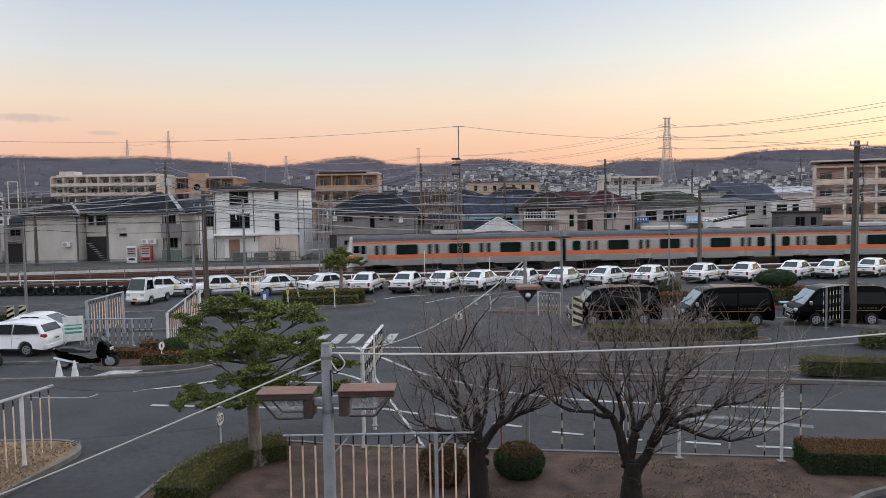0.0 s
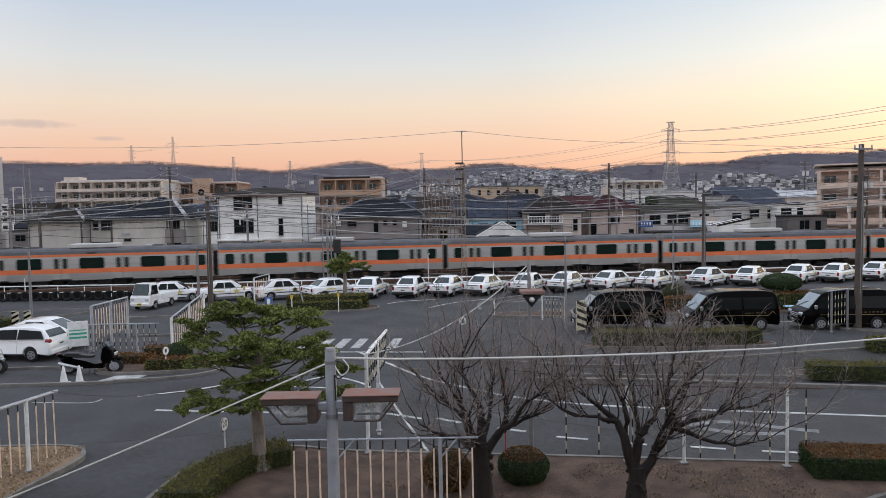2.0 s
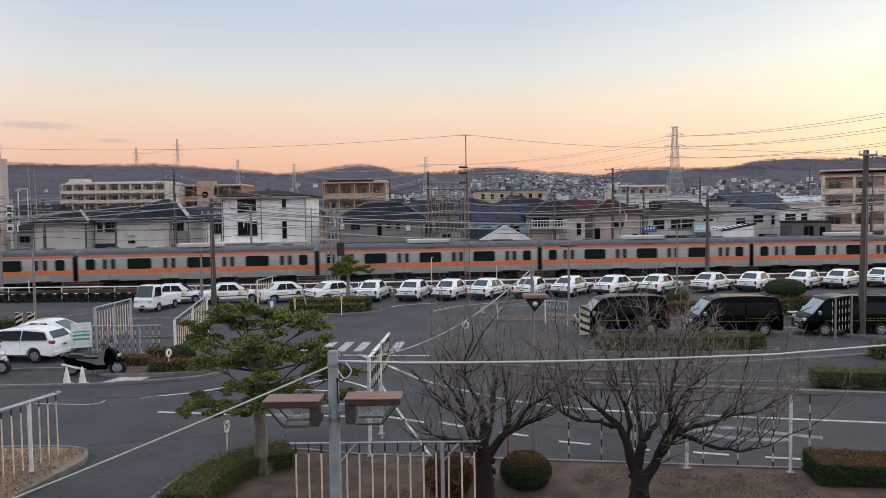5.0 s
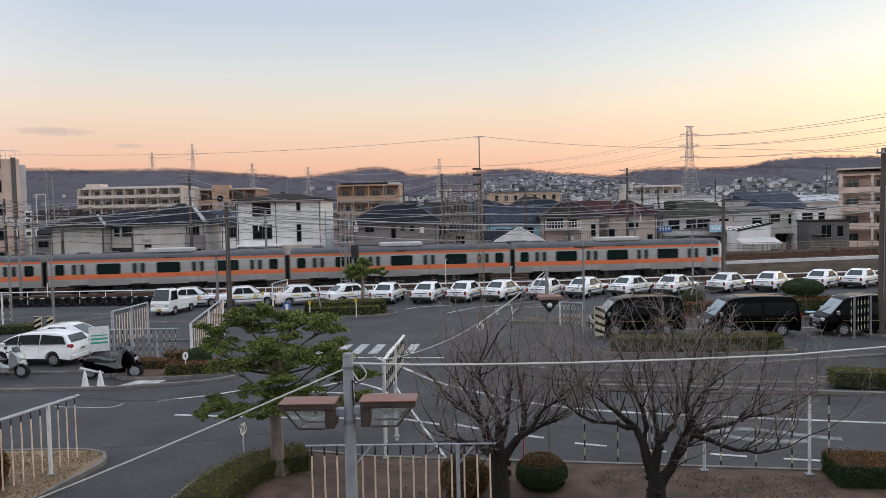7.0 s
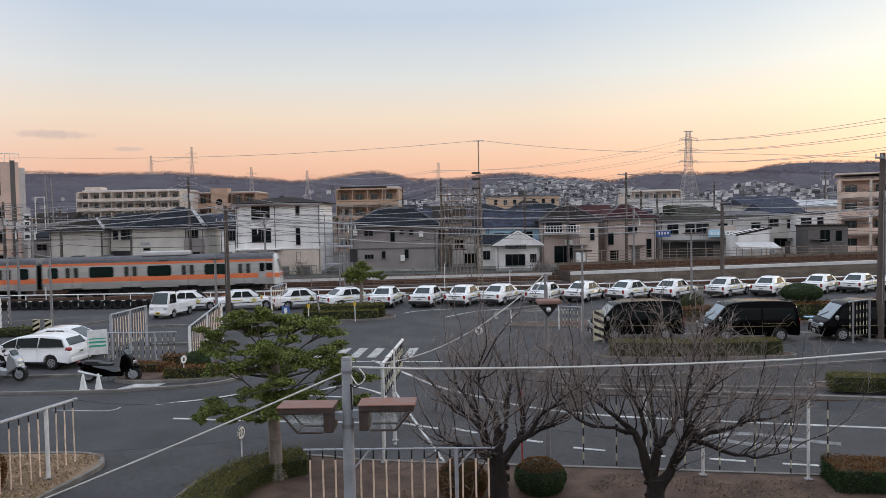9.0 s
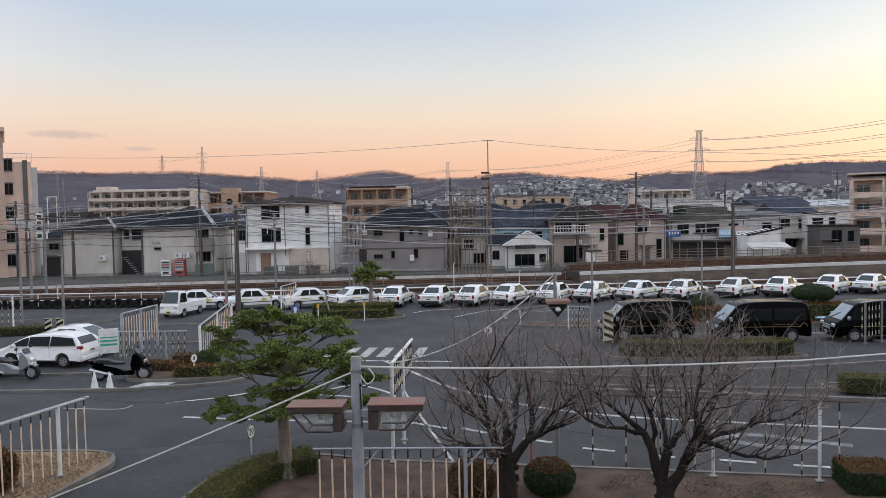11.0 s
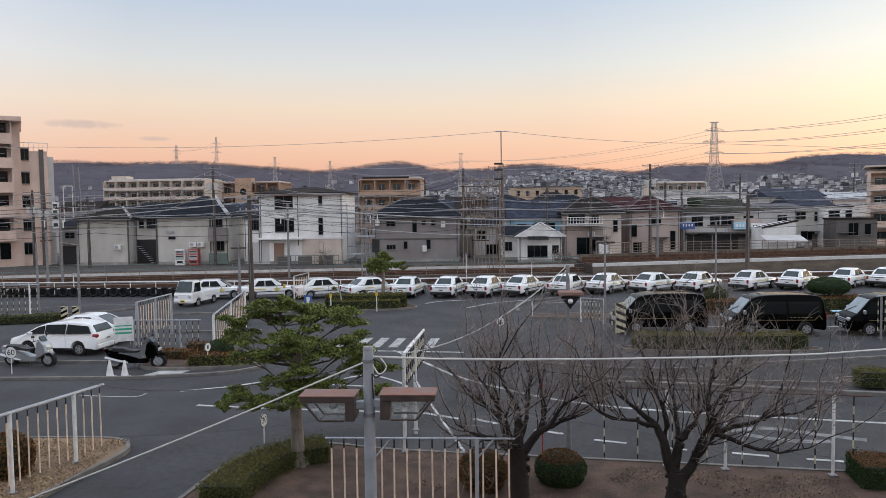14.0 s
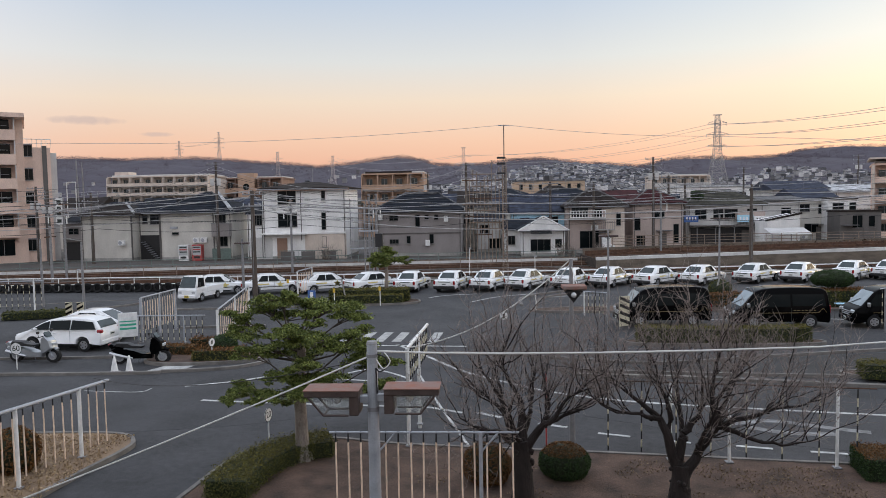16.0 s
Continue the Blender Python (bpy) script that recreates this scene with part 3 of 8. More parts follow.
# ---------------------------------------------------------------- railway
A_CURVE, X_CURVE, Y_CURVE, SLOPE = 0.0008967, 59.7, 71.238, 0.01341


def track_y(x):
    d = max(0.0, X_CURVE - x)
    d2 = min(d, X_CURVE + 45)
    return Y_CURVE - A_CURVE * d2 * d2 - 2 * A_CURVE * d2 * (d - d2) + SLOPE * (x - X_CURVE)


TRACK_X = np.linspace(-560, 330, 4451)
TRACK_Y = np.array([track_y(x) for x in TRACK_X])
TRACK_S = np.concatenate([[0], np.cumsum(np.hypot(np.diff(TRACK_X), np.diff(TRACK_Y)))])
TRACK_S -= np.interp(26.0, TRACK_X, TRACK_S)
RAIL_Z = 0.08


def along(s):
    x = float(np.interp(s, TRACK_S, TRACK_X))
    return Vector((x, float(np.interp(x, TRACK_X, TRACK_Y)), RAIL_Z))


def track_line(off, x0=-150, x1=200, step=5):
    """Points beside the near track, off metres beyond its middle."""
    out = []
    for x in np.arange(x0, x1 + 0.1, step):
        d = (track_y(x + 0.5) - track_y(x - 0.5))
        out.append((x - off * d, track_y(x) + off))
    return out


structure("trackside_ground", strip(bmesh.new(), track_line(-4.6), 7.6, -0.5, -0.14), M["ballast"], "dark gravelly ground between the fence and the tracks")
structure("ballast_bed", strip(bmesh.new(), track_line(1.7), 9.6, -0.4, -0.12), M["ballast"], "rusty brown ballast bed of the railway")
for off in (0.0, 4.0):
    for side in (-0.53, 0.53):
        structure("rail", strip(bmesh.new(), track_line(off + side), 0.07, -0.1, RAIL_Z - 0.03), M["rust"], "rusty steel running rail")
        structure("rail_head", strip(bmesh.new(), track_line(off + side), 0.065, RAIL_Z - 0.03, RAIL_Z), M["rail"], "worn shiny top of a rail")
sleeper = bmesh.new()
for off in (0.0, 4.0):
    for x, y in track_line(off, -48, 60, 0.62):
        box(sleeper, (x, y, -0.09), (0.22, 2.1, 0.1))
whole("sleepers", sleeper, M["concrete_dark"], "stained sleepers half sunk in brown ballast", kind="stuff")

# retaining walls between the lot, the tracks and the town
structure("wall_lot", strip(bmesh.new(), track_line(-5.4, -100, 120), 0.25, -0.4, 0.30), M["concrete_dark"], "low stained concrete retaining wall beside the tracks")


def ramp_top(x):
    """Height of the parapet of the far track, which climbs away from the station."""
    return 1.07 + 0.0155 * (x - 10.9)


def ramp_slab(off0, off1, lo, hi, x0=10.6, x1=120):
    """A band beside the near track between two offsets, under and over the ramp's height."""
    bm = bmesh.new()
    rows = []
    for (xa, ya), (xb, yb) in zip(track_line(off0, x0, x1, 4), track_line(off1, x0, x1, 4)):
        z = ramp_top(xa)
        rows.append([bm.verts.new(p) for p in ((xa, ya, lo(z)), (xb, yb, lo(z)), (xb, yb, hi(z)), (xa, ya, hi(z)))])
    for r0, r1 in zip(rows, rows[1:]):
        for k in range(4):
            bm.faces.new((r0[k], r0[(k + 1) % 4], r1[(k + 1) % 4], r1[k]))
    bm.faces.new(rows[0]), bm.faces.new(rows[-1])
    return bm


structure("wall_parapet", ramp_slab(2.5, 2.85, lambda z: z - 0.30, lambda z: z), M["parapet"], "pale concrete parapet of the climbing far track")
structure("wall_raised", ramp_slab(2.53, 2.82, lambda z: -0.3, lambda z: z - 0.304), M["concrete_dark"], "streaked tan retaining wall below the parapet")
structure("embankment", ramp_slab(2.86, 9.6, lambda z: -0.35, lambda z: max(-0.05, z - 0.15)), M["ballast"], "rusty brown ballast embankment of the climbing track")
for off, h in ((4.0, 0.12), (5.1, 0.12), (6.4, 0.5), (7.2, 0.9), (8.2, 1.25)):
    structure("ramp_rail", ramp_slab(off, off + 0.12, lambda z: z - 0.2, lambda z, h=h: z - 0.15 + h * 0.55), M["rust" if h < 0.2 else "concrete_dark" if h > 1 else "rust"], "rusty rails and cable runs on the embankment")
structure("wall_town", strip(bmesh.new(), track_line(8.1, -100, 14), 0.3, -0.4, 0.66), M["parapet"], "pale concrete kerb wall along the far side of the tracks")
structure("wall_town_bank", strip(bmesh.new(), track_line(8.6, 14, 120), 1.8, -0.4, 0.9), M["ballast"], "brown weedy bank on the far side of the tracks")
structure("town_terrace", prism(bmesh.new(), [(-140, 150)] + track_line(9.4, -140, 160) + [(160, 150)], -0.3, 0.35), M["earth"], "grey ground of the street beyond the railway")


def mesh_fence(off, x0, x1, height, base, label, post_mat, step=2.0, rails=(0.05, 0.5, 1.0), r=0.03, name="fence"):
    """A fence along the track: posts and rails."""
    f = thing(name, label, "fence")
    line = track_line(off, x0, x1, step)
    for x, y in line:
        part("post", T([(x, y, base), (x, y, base + height)], r, 6), post_mat, f)
    for h in rails:
        part("rail_bar", T([(x, y, base + height * h) for x, y in line], r * 0.8, 6), post_mat, f)
    return f


LOT_LINE = smoothline([(-70, 55.6), (-35, 55.6), (-22, 55.5), (-8, 56.3), (8, 57.3), (22, 59.0), (38, 60.9), (60, 62.6)], 10)


def lot_y(x):
    return float(np.interp(x, [p[0] for p in LOT_LINE], [p[1] for p in LOT_LINE]))


fence = thing("guard_fence", "white painted pipe fence along the back of the car park", "fence")
for x in np.arange(-46, 52, 2.05):
    part("post", T([(x, lot_y(x), 0), (x, lot_y(x), 1.12)], 0.035, 8), M["whitesteel"], fence)
for h, r in ((1.12, 0.045), (0.62, 0.03)):
    part("rail_bar", T([(x, lot_y(x), h) for x in np.arange(-46, 51, 1.0)], r, 8), M["whitesteel"], fence)
# dark strip added behind the tyres so their gaps and holes read black
structure("buffer_board", strip(bmesh.new(), [(x, lot_y(x) + 0.16) for x in np.arange(-47, -19.4, 1.0)], 0.06, 0.0, 0.62), M["tyre"], "added dark strip behind the gaps in the row of tyres")
mesh_fence(9.0, -52, 14, 1.0, 0.35, "green-grey steel mesh fence before the houses", M["fencegreen"], 2.0, (0.05, 0.5, 1.0), 0.035)
mesh_fence(9.6, 14, 74, 1.7, 1.0, "tan weathered pipe fence on the bank before the houses", M["weathered"], 1.6, (0.1, 0.3, 0.48, 0.66, 0.84, 1.0), 0.04)
mesh_fence(6.2, -50, 74, 1.0, -0.1, "low weathered cable fence beside the far track", M["weathered"], 3.0, (0.5, 0.9), 0.03, "cable_fence")
# cable troughs and pipes run beside the rails
for off, z, m in ((-2.6, 0.1, "concrete_dark"), (2.0, -0.02, "concrete_dark"), (6.6, 0.12, "rust"), (7.3, 0.35, "rust"), (-3.1, 0.45, "rust")):
    structure("cable_trough", strip(bmesh.new(), track_line(off, -60, 80, 2), 0.3, z - 0.25, z + 0.06), M[m], "dull cable trough beside the rails")

# ---------------------------------------------------------------- hills and the far town
rng = np.random.default_rng(4)
HILL = 2.0            # the woods stand one to two kilometres off
RIDGE = [(-1500, 78), (-747, 76), (-659, 73), (-627, 79), (-587, 83), (-552, 82), (-500, 77), (-395, 78), (-352, 74), (-309, 70), (-266, 66), (-223, 61), (-189, 64), (-120, 73), (-95, 70), (-70, 62), (-36, 60), (6, 62), (31, 66),
         (73, 67), (106, 62), (140, 58), (189, 53), (222, 55), (255, 64), (329, 60), (370, 64), (402, 63), (427, 69), (451, 75), (467, 74), (491, 69), (523, 70), (594, 77), (760, 84), (1500, 100)]
RIDGE = [(x * HILL, 6.4 + (z - 7.5) * HILL) for x, z in RIDGE]


def hill_mesh(ridge, y0, y1, base, rough, step):
    xs = np.arange(ridge[0][0], ridge[-1][0], step)
    top = np.interp(xs, [p[0] for p in ridge], [p[1] for p in ridge])
    nz = np.array([noise.fractal(Vector((x * 0.007, 3.1, 0)), 0.7, 2.2, 5) for x in xs]) * rough
    rows, V, F = 9, [], []
    for j in range(rows):
        u = j / (rows - 1)
        for i, x in enumerate(xs):
            z = base + (top[i] + nz[i] * u - base) * math.sin(u * math.pi / 2) ** 0.8
            z += noise.fractal(Vector((x * 0.006, u * 4, 7)), 0.8, 2.1, 4) * 5 * u * (1 - u) * 2
            V.append((x, y0 + (y1 - y0) * u, z))
    n = len(xs)
    for j in range(rows - 1):
        for i in range(n - 1):
            F.append((j * n + i, j * n + i + 1, (j + 1) * n + i + 1, (j + 1) * n + i))
    me = bpy.data.meshes.new("hill")
    me.from_pydata(V, [], F)
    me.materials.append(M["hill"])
    return me, xs, top + nz


me, hx, hz = hill_mesh(RIDGE, 1120, 2200, -2, 2.4, 8)
hill = tagged(new("hill", me), "wooded winter hills along the horizon, haze-tinted violet-grey", kind="structure")
# bare tree crowns along the crest, in one mesh
c = []


def far_crown(x, y, z, h, w, n):
    c.extend(zip(x + rng.normal(0, w, n), y + rng.normal(0, w, n), z + h * rng.uniform(0.1, 1.0, n) ** 0.8))


for k in range(1000):
    x = rng.uniform(-1700, 1900)
    far_crown(x, 2190, np.interp(x, hx, hz) - 2.0, rng.uniform(4.0, 9.0) * (1.5 if rng.random() < 0.10 else 1), rng.uniform(2.2, 5.0), 110)
for k in range(6200):
    x, u = rng.uniform(-1500, 1700), rng.uniform(0.08, 1) ** 0.7
    far_crown(x, 1120 + 1080 * u, 1 + (np.interp(x, hx, hz) - 2) * math.sin(u * math.pi / 2) ** 0.8, rng.uniform(5, 11), rng.uniform(3.0, 7.0), 66)
# crown colours are lifted and blued for haze, like the hillside
crest = leaves("hill_trees", c, 0.6, leafy("hazy_far_crowns", (0.095, 0.083, 0.106), (0.165, 0.138, 0.158), 0.9), None, rng)
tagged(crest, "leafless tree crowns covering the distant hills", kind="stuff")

# far houses on the lower slopes: little gabled blocks, in two meshes
wallV, wallF, roofV, roofF = [], [], [], []
for k in range(24000):
    y = rng.uniform(420, 1900)
    az = rng.uniform(-0.66, 0.66)
    x = az * y
    if rng.random() > (1.0 if -0.10 < az < 0.30 else 0.35 if 0.3 < az < 0.6 else 0.1 if 600 < y < 1120 else 0.04):
        continue
    u = max(0.0, (y - 1120) / 1080)
    if u > 0.24 + 0.34 * math.exp(-((az - 0.15) / 0.07) ** 2) + 0.15 * noise.noise(Vector((x * 0.006, 0, 0))):
        continue
    z = 1 + (float(np.interp(x, hx, hz)) - 2) * math.sin(u * math.pi / 2) ** 0.8 + rng.uniform(0, 3.0)
    w, d, h, r = rng.uniform(4, 9), rng.uniform(5, 7), rng.uniform(2.8, 4.6), rng.uniform(0.8, 1.6)
    b = len(wallV)
    wallV += [(x - w / 2, y, z - 4), (x + w / 2, y, z - 4), (x + w / 2, y + d, z - 4), (x - w / 2, y + d, z - 4), (x - w / 2, y, z + h), (x + w / 2, y, z + h), (x + w / 2, y + d, z + h), (x - w / 2, y + d, z + h)]
    wallF += [(b, b + 1, b + 5, b + 4), (b + 1, b + 2, b + 6, b + 5), (b + 3, b, b + 4, b + 7), (b + 2, b + 3, b + 7, b + 6)]
    b = len(roofV)
    e = 0.5
    roofV += [(x - w / 2 - e, y - e, z + h), (x + w / 2 + e, y - e, z + h), (x + w / 2 + e, y + d + e, z + h), (x - w / 2 - e, y + d + e, z + h), (x - w / 4, y + d / 2, z + h + r), (x + w / 4, y + d / 2, z + h + r)]
    roofF += [(b, b + 1, b + 5, b + 4), (b + 2, b + 3, b + 4, b + 5), (b + 1, b + 2, b + 5), (b + 3, b, b + 4), (b + 3, b + 2, b + 1, b)]
for nm, V, F, a, z in (("far_house_walls", wallV, wallF, (0.05, 0.05, 0.055), (0.86, 0.84, 0.84)), ("far_house_roofs", roofV, roofF, (0.015, 0.016, 0.020), (0.20, 0.21, 0.25))):
    me = bpy.data.meshes.new(nm)
    me.from_pydata(V, [], F)
    me.materials.append(leafy(nm, a, z, 0.7))
    tagged(new(nm, me), "crowded distant houses on the lower slopes, pale and grey", kind="stuff")

# ---------------------------------------------------------------- the train
CAR_GAP, CAR_LEN = 20.0, 19.5


def rounded_pane(c, w, h, r, t=0.014):
    """An upright pane with round corners."""
    bm = bmesh.new()
    ring = []
    for k in range(4):
        cx, cz = (1, -1, -1, 1)[k] * (w / 2 - r), (1, 1, -1, -1)[k] * (h / 2 - r)
        for j in range(5):
            a = radians(90 * k + 22.5 * j)
            ring.append((c[0] + cx + r * math.cos(a), c[2] + cz + r * math.sin(a)))
    a, b = [[bm.verts.new((x, c[1] + s * t / 2, z)) for x, z in ring] for s in (-1, 1)]
    bm.faces.new(a), bm.faces.new(list(reversed(b)))
    for k in range(len(ring)):
        j = (k + 1) % len(ring)
        bm.faces.new((a[k], b[k], b[j], a[j]))
    return bm


def body_section(n=7):
    """Half-rounded outline of the car body across, as (y, z)."""
    pts = [(-1.42, 0.95), (-1.475, 1.5), (-1.475, 2.4), (-1.43, 3.1), (-1.32, 3.36), (-1.05, 3.52), (-0.5, 3.61)]
    return pts + [(-y, z) for y, z in reversed(pts)]


def train_car(cab):
    """A commuter car; cab: +1 if its driver's end looks along +x, -1 for the other way, 0 for none."""
    t = thing("train_car", "stainless steel commuter train car with orange bands" if not cab else "stainless steel driving car of an orange-banded commuter train", "train car", "cars of the train")
    L = CAR_LEN / 2
    bm = bmesh.new()
    sec = body_section()
    xs = [-L, L]
    if cab:
        xs = [-L * cab, L * cab - 0.55 * cab]
    rings = [[bm.verts.new((x, y, z)) for y, z in sec] for x in xs]
    for r0, r1 in zip(rings, rings[1:]):
        for k in range(len(sec)):
            j = (k + 1) % len(sec)
            bm.faces.new((r0[k], r0[j], r1[j], r1[k]))
    for r in (rings[0], rings[-1]):
        bm.faces.new(r)
    part("body", bm, M["steel"], t, "brushed stainless steel body")
    bm = bmesh.new()
    sec2 = [(-1.445, 3.13), (-1.335, 3.38), (-1.06, 3.54), (-0.5, 3.635), (0.5, 3.635), (1.06, 3.54), (1.335, 3.38), (1.445, 3.13)]
    r0, r1 = [[bm.verts.new((x, y, z)) for y, z in sec2] for x in (min(xs) + 0.02, max(xs) - 0.02)]
    for k in range(len(sec2) - 1):
        bm.faces.new((r0[k], r0[k + 1], r1[k + 1], r1[k]))
    bm.faces.new(r0), bm.faces.new(r1)
    part("roof", bm, M["roofgrey"], t, "dirty dark grey roof")
    x0, x1 = min(xs) + 0.05, max(xs) - 0.05
    mid, ln = (x0 + x1) / 2, x1 - x0
    for y in (-1.478, 1.478):
        part("lower_band", B((mid, y, 1.74), (ln, 0.012, 0.40)), M["orange"], t, "orange band below the windows")
        bm = bmesh.new()
        ya = -1.437 if y < 0 else 1.437
        box(bm, (mid, ya - 0.012 * (1 if y < 0 else -1), 3.03), (ln, 0.012, 0.20))
        part("upper_band", bm, M["orange"], t, "orange band under the roof edge")
    # doors, four a side; windows between
    doors = [-7.3, -2.43, 2.43, 7.3]
    if cab:
        doors = [d * 0.965 - 0.35 * cab for d in doors]
    for side in (-1, 1):
        y = side * 1.484
        for d in doors:
            dr = part("door", B((d, y, 1.98), (1.34, 0.012, 1.92)), M["steel"], t, "pair of steel sliding doors")
            for k in (-1, 1):
                part("door_window", rounded_pane((d + k * 0.33, y + side * 0.010, 2.36), 0.36, 0.84, 0.08), M["doorglass"], dr, "tall dark door window")
            part("door_gap", B((d, y + side * 0.008, 1.98), (0.03, 0.01, 1.9)), M["black"], dr)
            part("sill_plate", B((d, side * 1.47, 1.0), (1.6, 0.05, 0.12)), M["underfloor"], dr, "dark door step")
            part("band_door", B((d, y + side * 0.008, 1.74), (1.33, 0.01, 0.40)), M["orange"], dr)
        for a, b in zip(doors, doors[1:]):
            part("window", rounded_pane(((a + b) / 2, y, 2.36), 1.98, 0.90, 0.17), M["trainglass"], t, "wide dark tinted window")
        for s in (-1, 1):
            if s != cab:
                part("window", rounded_pane((doors[0 if s < 0 else -1] + s * 1.48, y, 2.36), 0.78, 0.90, 0.17), M["trainglass"], t, "narrow dark tinted end window")
        if cab:
            part("cab_door", B((cab * (L - 1.55), y, 2.05), (0.62, 0.014, 1.85)), M["steel"], t, "grey cab door")
            part("window", B((cab * (L - 1.55), y + side * 0.01, 2.42), (0.44, 0.014, 0.72)), M["glass"], t, "cab door window")
            part("window", B((cab * (L - 0.95), y, 2.46), (0.60, 0.014, 0.62)), M["glass"], t, "dark cab side window")
        part("number_panel", B((0.0, side * 1.462, 3.2), (0.8, 0.03, 0.10)), M["black"], t)
    if cab:
        # the driver's end: a raked white mask with a wide windscreen
        bm = bmesh.new()
        a = [bm.verts.new((cab * (L - 0.56), y, z)) for y, z in sec]
        sh = lambda z: 0.0 if z < 2.0 else -(z - 2.0) * 0.26
        b = [bm.verts.new((cab * (L + sh(z)), y * 0.93, 0.85 + (z - 0.95) * 0.985)) for y, z in sec]
        for k in range(len(sec)):
            j = (k + 1) % len(sec)
            bm.faces.new((a[k], a[j], b[j], b[k]))
        bm.faces.new(b)
        part("front_mask", bm, M["trainwhite"], t, "white moulded cab front")
        sc = bmesh.new()
        v = [sc.verts.new((cab * (L + 0.012 + sh(z)), y, z)) for y, z in ((-1.15, 2.05), (1.15, 2.05), (1.08, 3.05), (-1.08, 3.05))]
        w = [sc.verts.new((p.co.x - cab * 0.03, p.co.y, p.co.z)) for p in v]
        sc.faces.new(v), sc.faces.new(w)
        for k in range(4):
            sc.faces.new((v[k], v[(k + 1) % 4], w[(k + 1) % 4], w[k]))
        part("windscreen", sc, M["glass"], t, "wide black windscreen")
        for s in (-1, 1):
            part("front_band", B((cab * (L - 0.30), s * 1.445, 1.72), (0.44, 0.05, 0.38), -s * cab * 0.17), M["orange"], t, "orange band on the cab side")
        part("front_band", B((cab * (L + 0.004), 0, 1.72), (0.02, 2.5, 0.3)), M["orange"], t)
        part("skirt", B((cab * (L - 0.3), 0, 0.66), (0.5, 2.3, 0.4), 0, 0.04), M["greysteel"], t, "grey obstacle deflector")
        for y in (-0.95, 0.95):
            part("headlight", B((cab * (L + 0.012), y, 1.45), (0.03, 0.3, 0.14), 0, 0.01), M["lightred"], t, "dark red tail lamp")
    # gangway ends
    for s in (-1, 1):
        if s != cab:
            part("gangway", B((s * (L + 0.12), 0, 2.0), (0.24, 1.2, 2.1)), M["black"], t, "black rubber gangway")
            # dark sheet on the car end stands for the shade between cars
            part("end_shadow_plate", B((s * (L + 0.004), 0, 2.0), (0.02, 2.7, 2.0)), M["underfloor"], t)
    # roof gear
    part("air_conditioner", B((0.0, 0, 3.78), (3.8, 1.9, 0.34), 0, 0.06), M["w_lgrey"], t, "long pale roof air-conditioning unit")
    for x in (-7.4, -5.0, 5.0, 7.4):
        part("roof_vent", B((x, 0.2, 3.68), (0.9, 0.8, 0.14), 0, 0.03), M["roofgrey"], t)
    # bogies and boxes below the floor
    for bx in (-6.6, 6.6):
        bg = part("bogie", B((bx, 0, 0.55), (2.9, 2.2, 0.28), 0, 0.03), M["underfloor"], t, "dark bogie frame")
        for wx in (-1.05, 1.05):
            for y in (-0.9, 0.9):
                part("wheel", T([(bx + wx, y - 0.06, 0.43), (bx + wx, y + 0.06, 0.43)], 0.43, 18), M["underfloor"], bg, "steel wheel")
    rr = random.Random(7 + cab)
    x = -4.6
    while x < 4.4:
        w = rr.uniform(0.7, 1.9)
        h = rr.uniform(0.35, 0.6)
        part("underfloor_box", B((x + w / 2, 0, 0.93 - h / 2), (w, 2.5, h), 0, 0.02), M["underfloor"], t, "grimy equipment box")
        x += w + rr.uniform(0.15, 0.5)
    part("floor_frame", B((0, 0, 0.93), (CAR_LEN - 1.2, 2.6, 0.08)), M["underfloor"], t)
    return t


lead = train_car(-1)
middle = train_car(0)
tail = train_car(1)
TRAIN = [lead] + [middle] + [copy_thing(middle, Matrix()) for k in range(7)] + [tail]


def front_at(t):
    """How far the train's front has come along the track, in metres."""
    return -35.185 - 26.253 * t + 0.30183 * t * t + 0.0066 * t ** 3 if t <= 9.5 else -35.185 - 26.253 * 9.5 + 0.30183 * 90.25 + 0.0066 * 857.375 - 18.7 * (t - 9.5)


def car_pose(k, t):
    s = front_at(t) + CAR_GAP * (k + 0.5)
    a, b = along(s - 6.6), along(s + 6.6)
    m = (a + b) / 2
    return pose(m.x, m.y, m.z, 0, 0, math.degrees(math.atan2(b.y - a.y, b.x - a.x)))

# ---------------------------------------------------------------- houses beyond the railway


def win(parent, x, y, z, w, h, sill=True, shutter=0.0, bars=1, frame_mat="w_dark"):
    """A window in a wall that looks along -y: frame, panes, sill, shutter box above."""
    f = bmesh.new()
    t = 0.05
    rings = [[f.verts.new((x + sx * (w / 2 + e), y + dy, z + sz * (h / 2 + e))) for sx, sz in ((-1, -1), (1, -1), (1, 1), (-1, 1))] for e, dy in ((t / 2, 0.01), (t / 2, -0.07), (-t / 2, -0.07), (-t / 2, 0.01))]
    for r0, r1 in zip(rings, rings[1:] + rings[:1]):
        for k in range(4):
            f.faces.new((r0[k], r0[(k + 1) % 4], r1[(k + 1) % 4], r1[k]))
    wd = part("window", f, M[frame_mat], parent)
    for k in range(bars):
        part("mullion", B((x - w / 2 + w * (k + 1) / (bars + 1), y - 0.03, z), (t * 0.8, 0.06, h - t)), M[frame_mat], wd)
    for k in range(bars + 1):
        cw = w / (bars + 1)
        part("pane", B((x - w / 2 + cw * (k + 0.5), y - 0.012, z), (cw - 0.03, 0.014, h - 0.03)), M["glass"], wd, "dark window pane")
    if sill:
        part("sill", B((x, y - 0.07, z - h / 2 - 0.05), (w + 0.1, 0.16, 0.05)), M["galv"], wd)
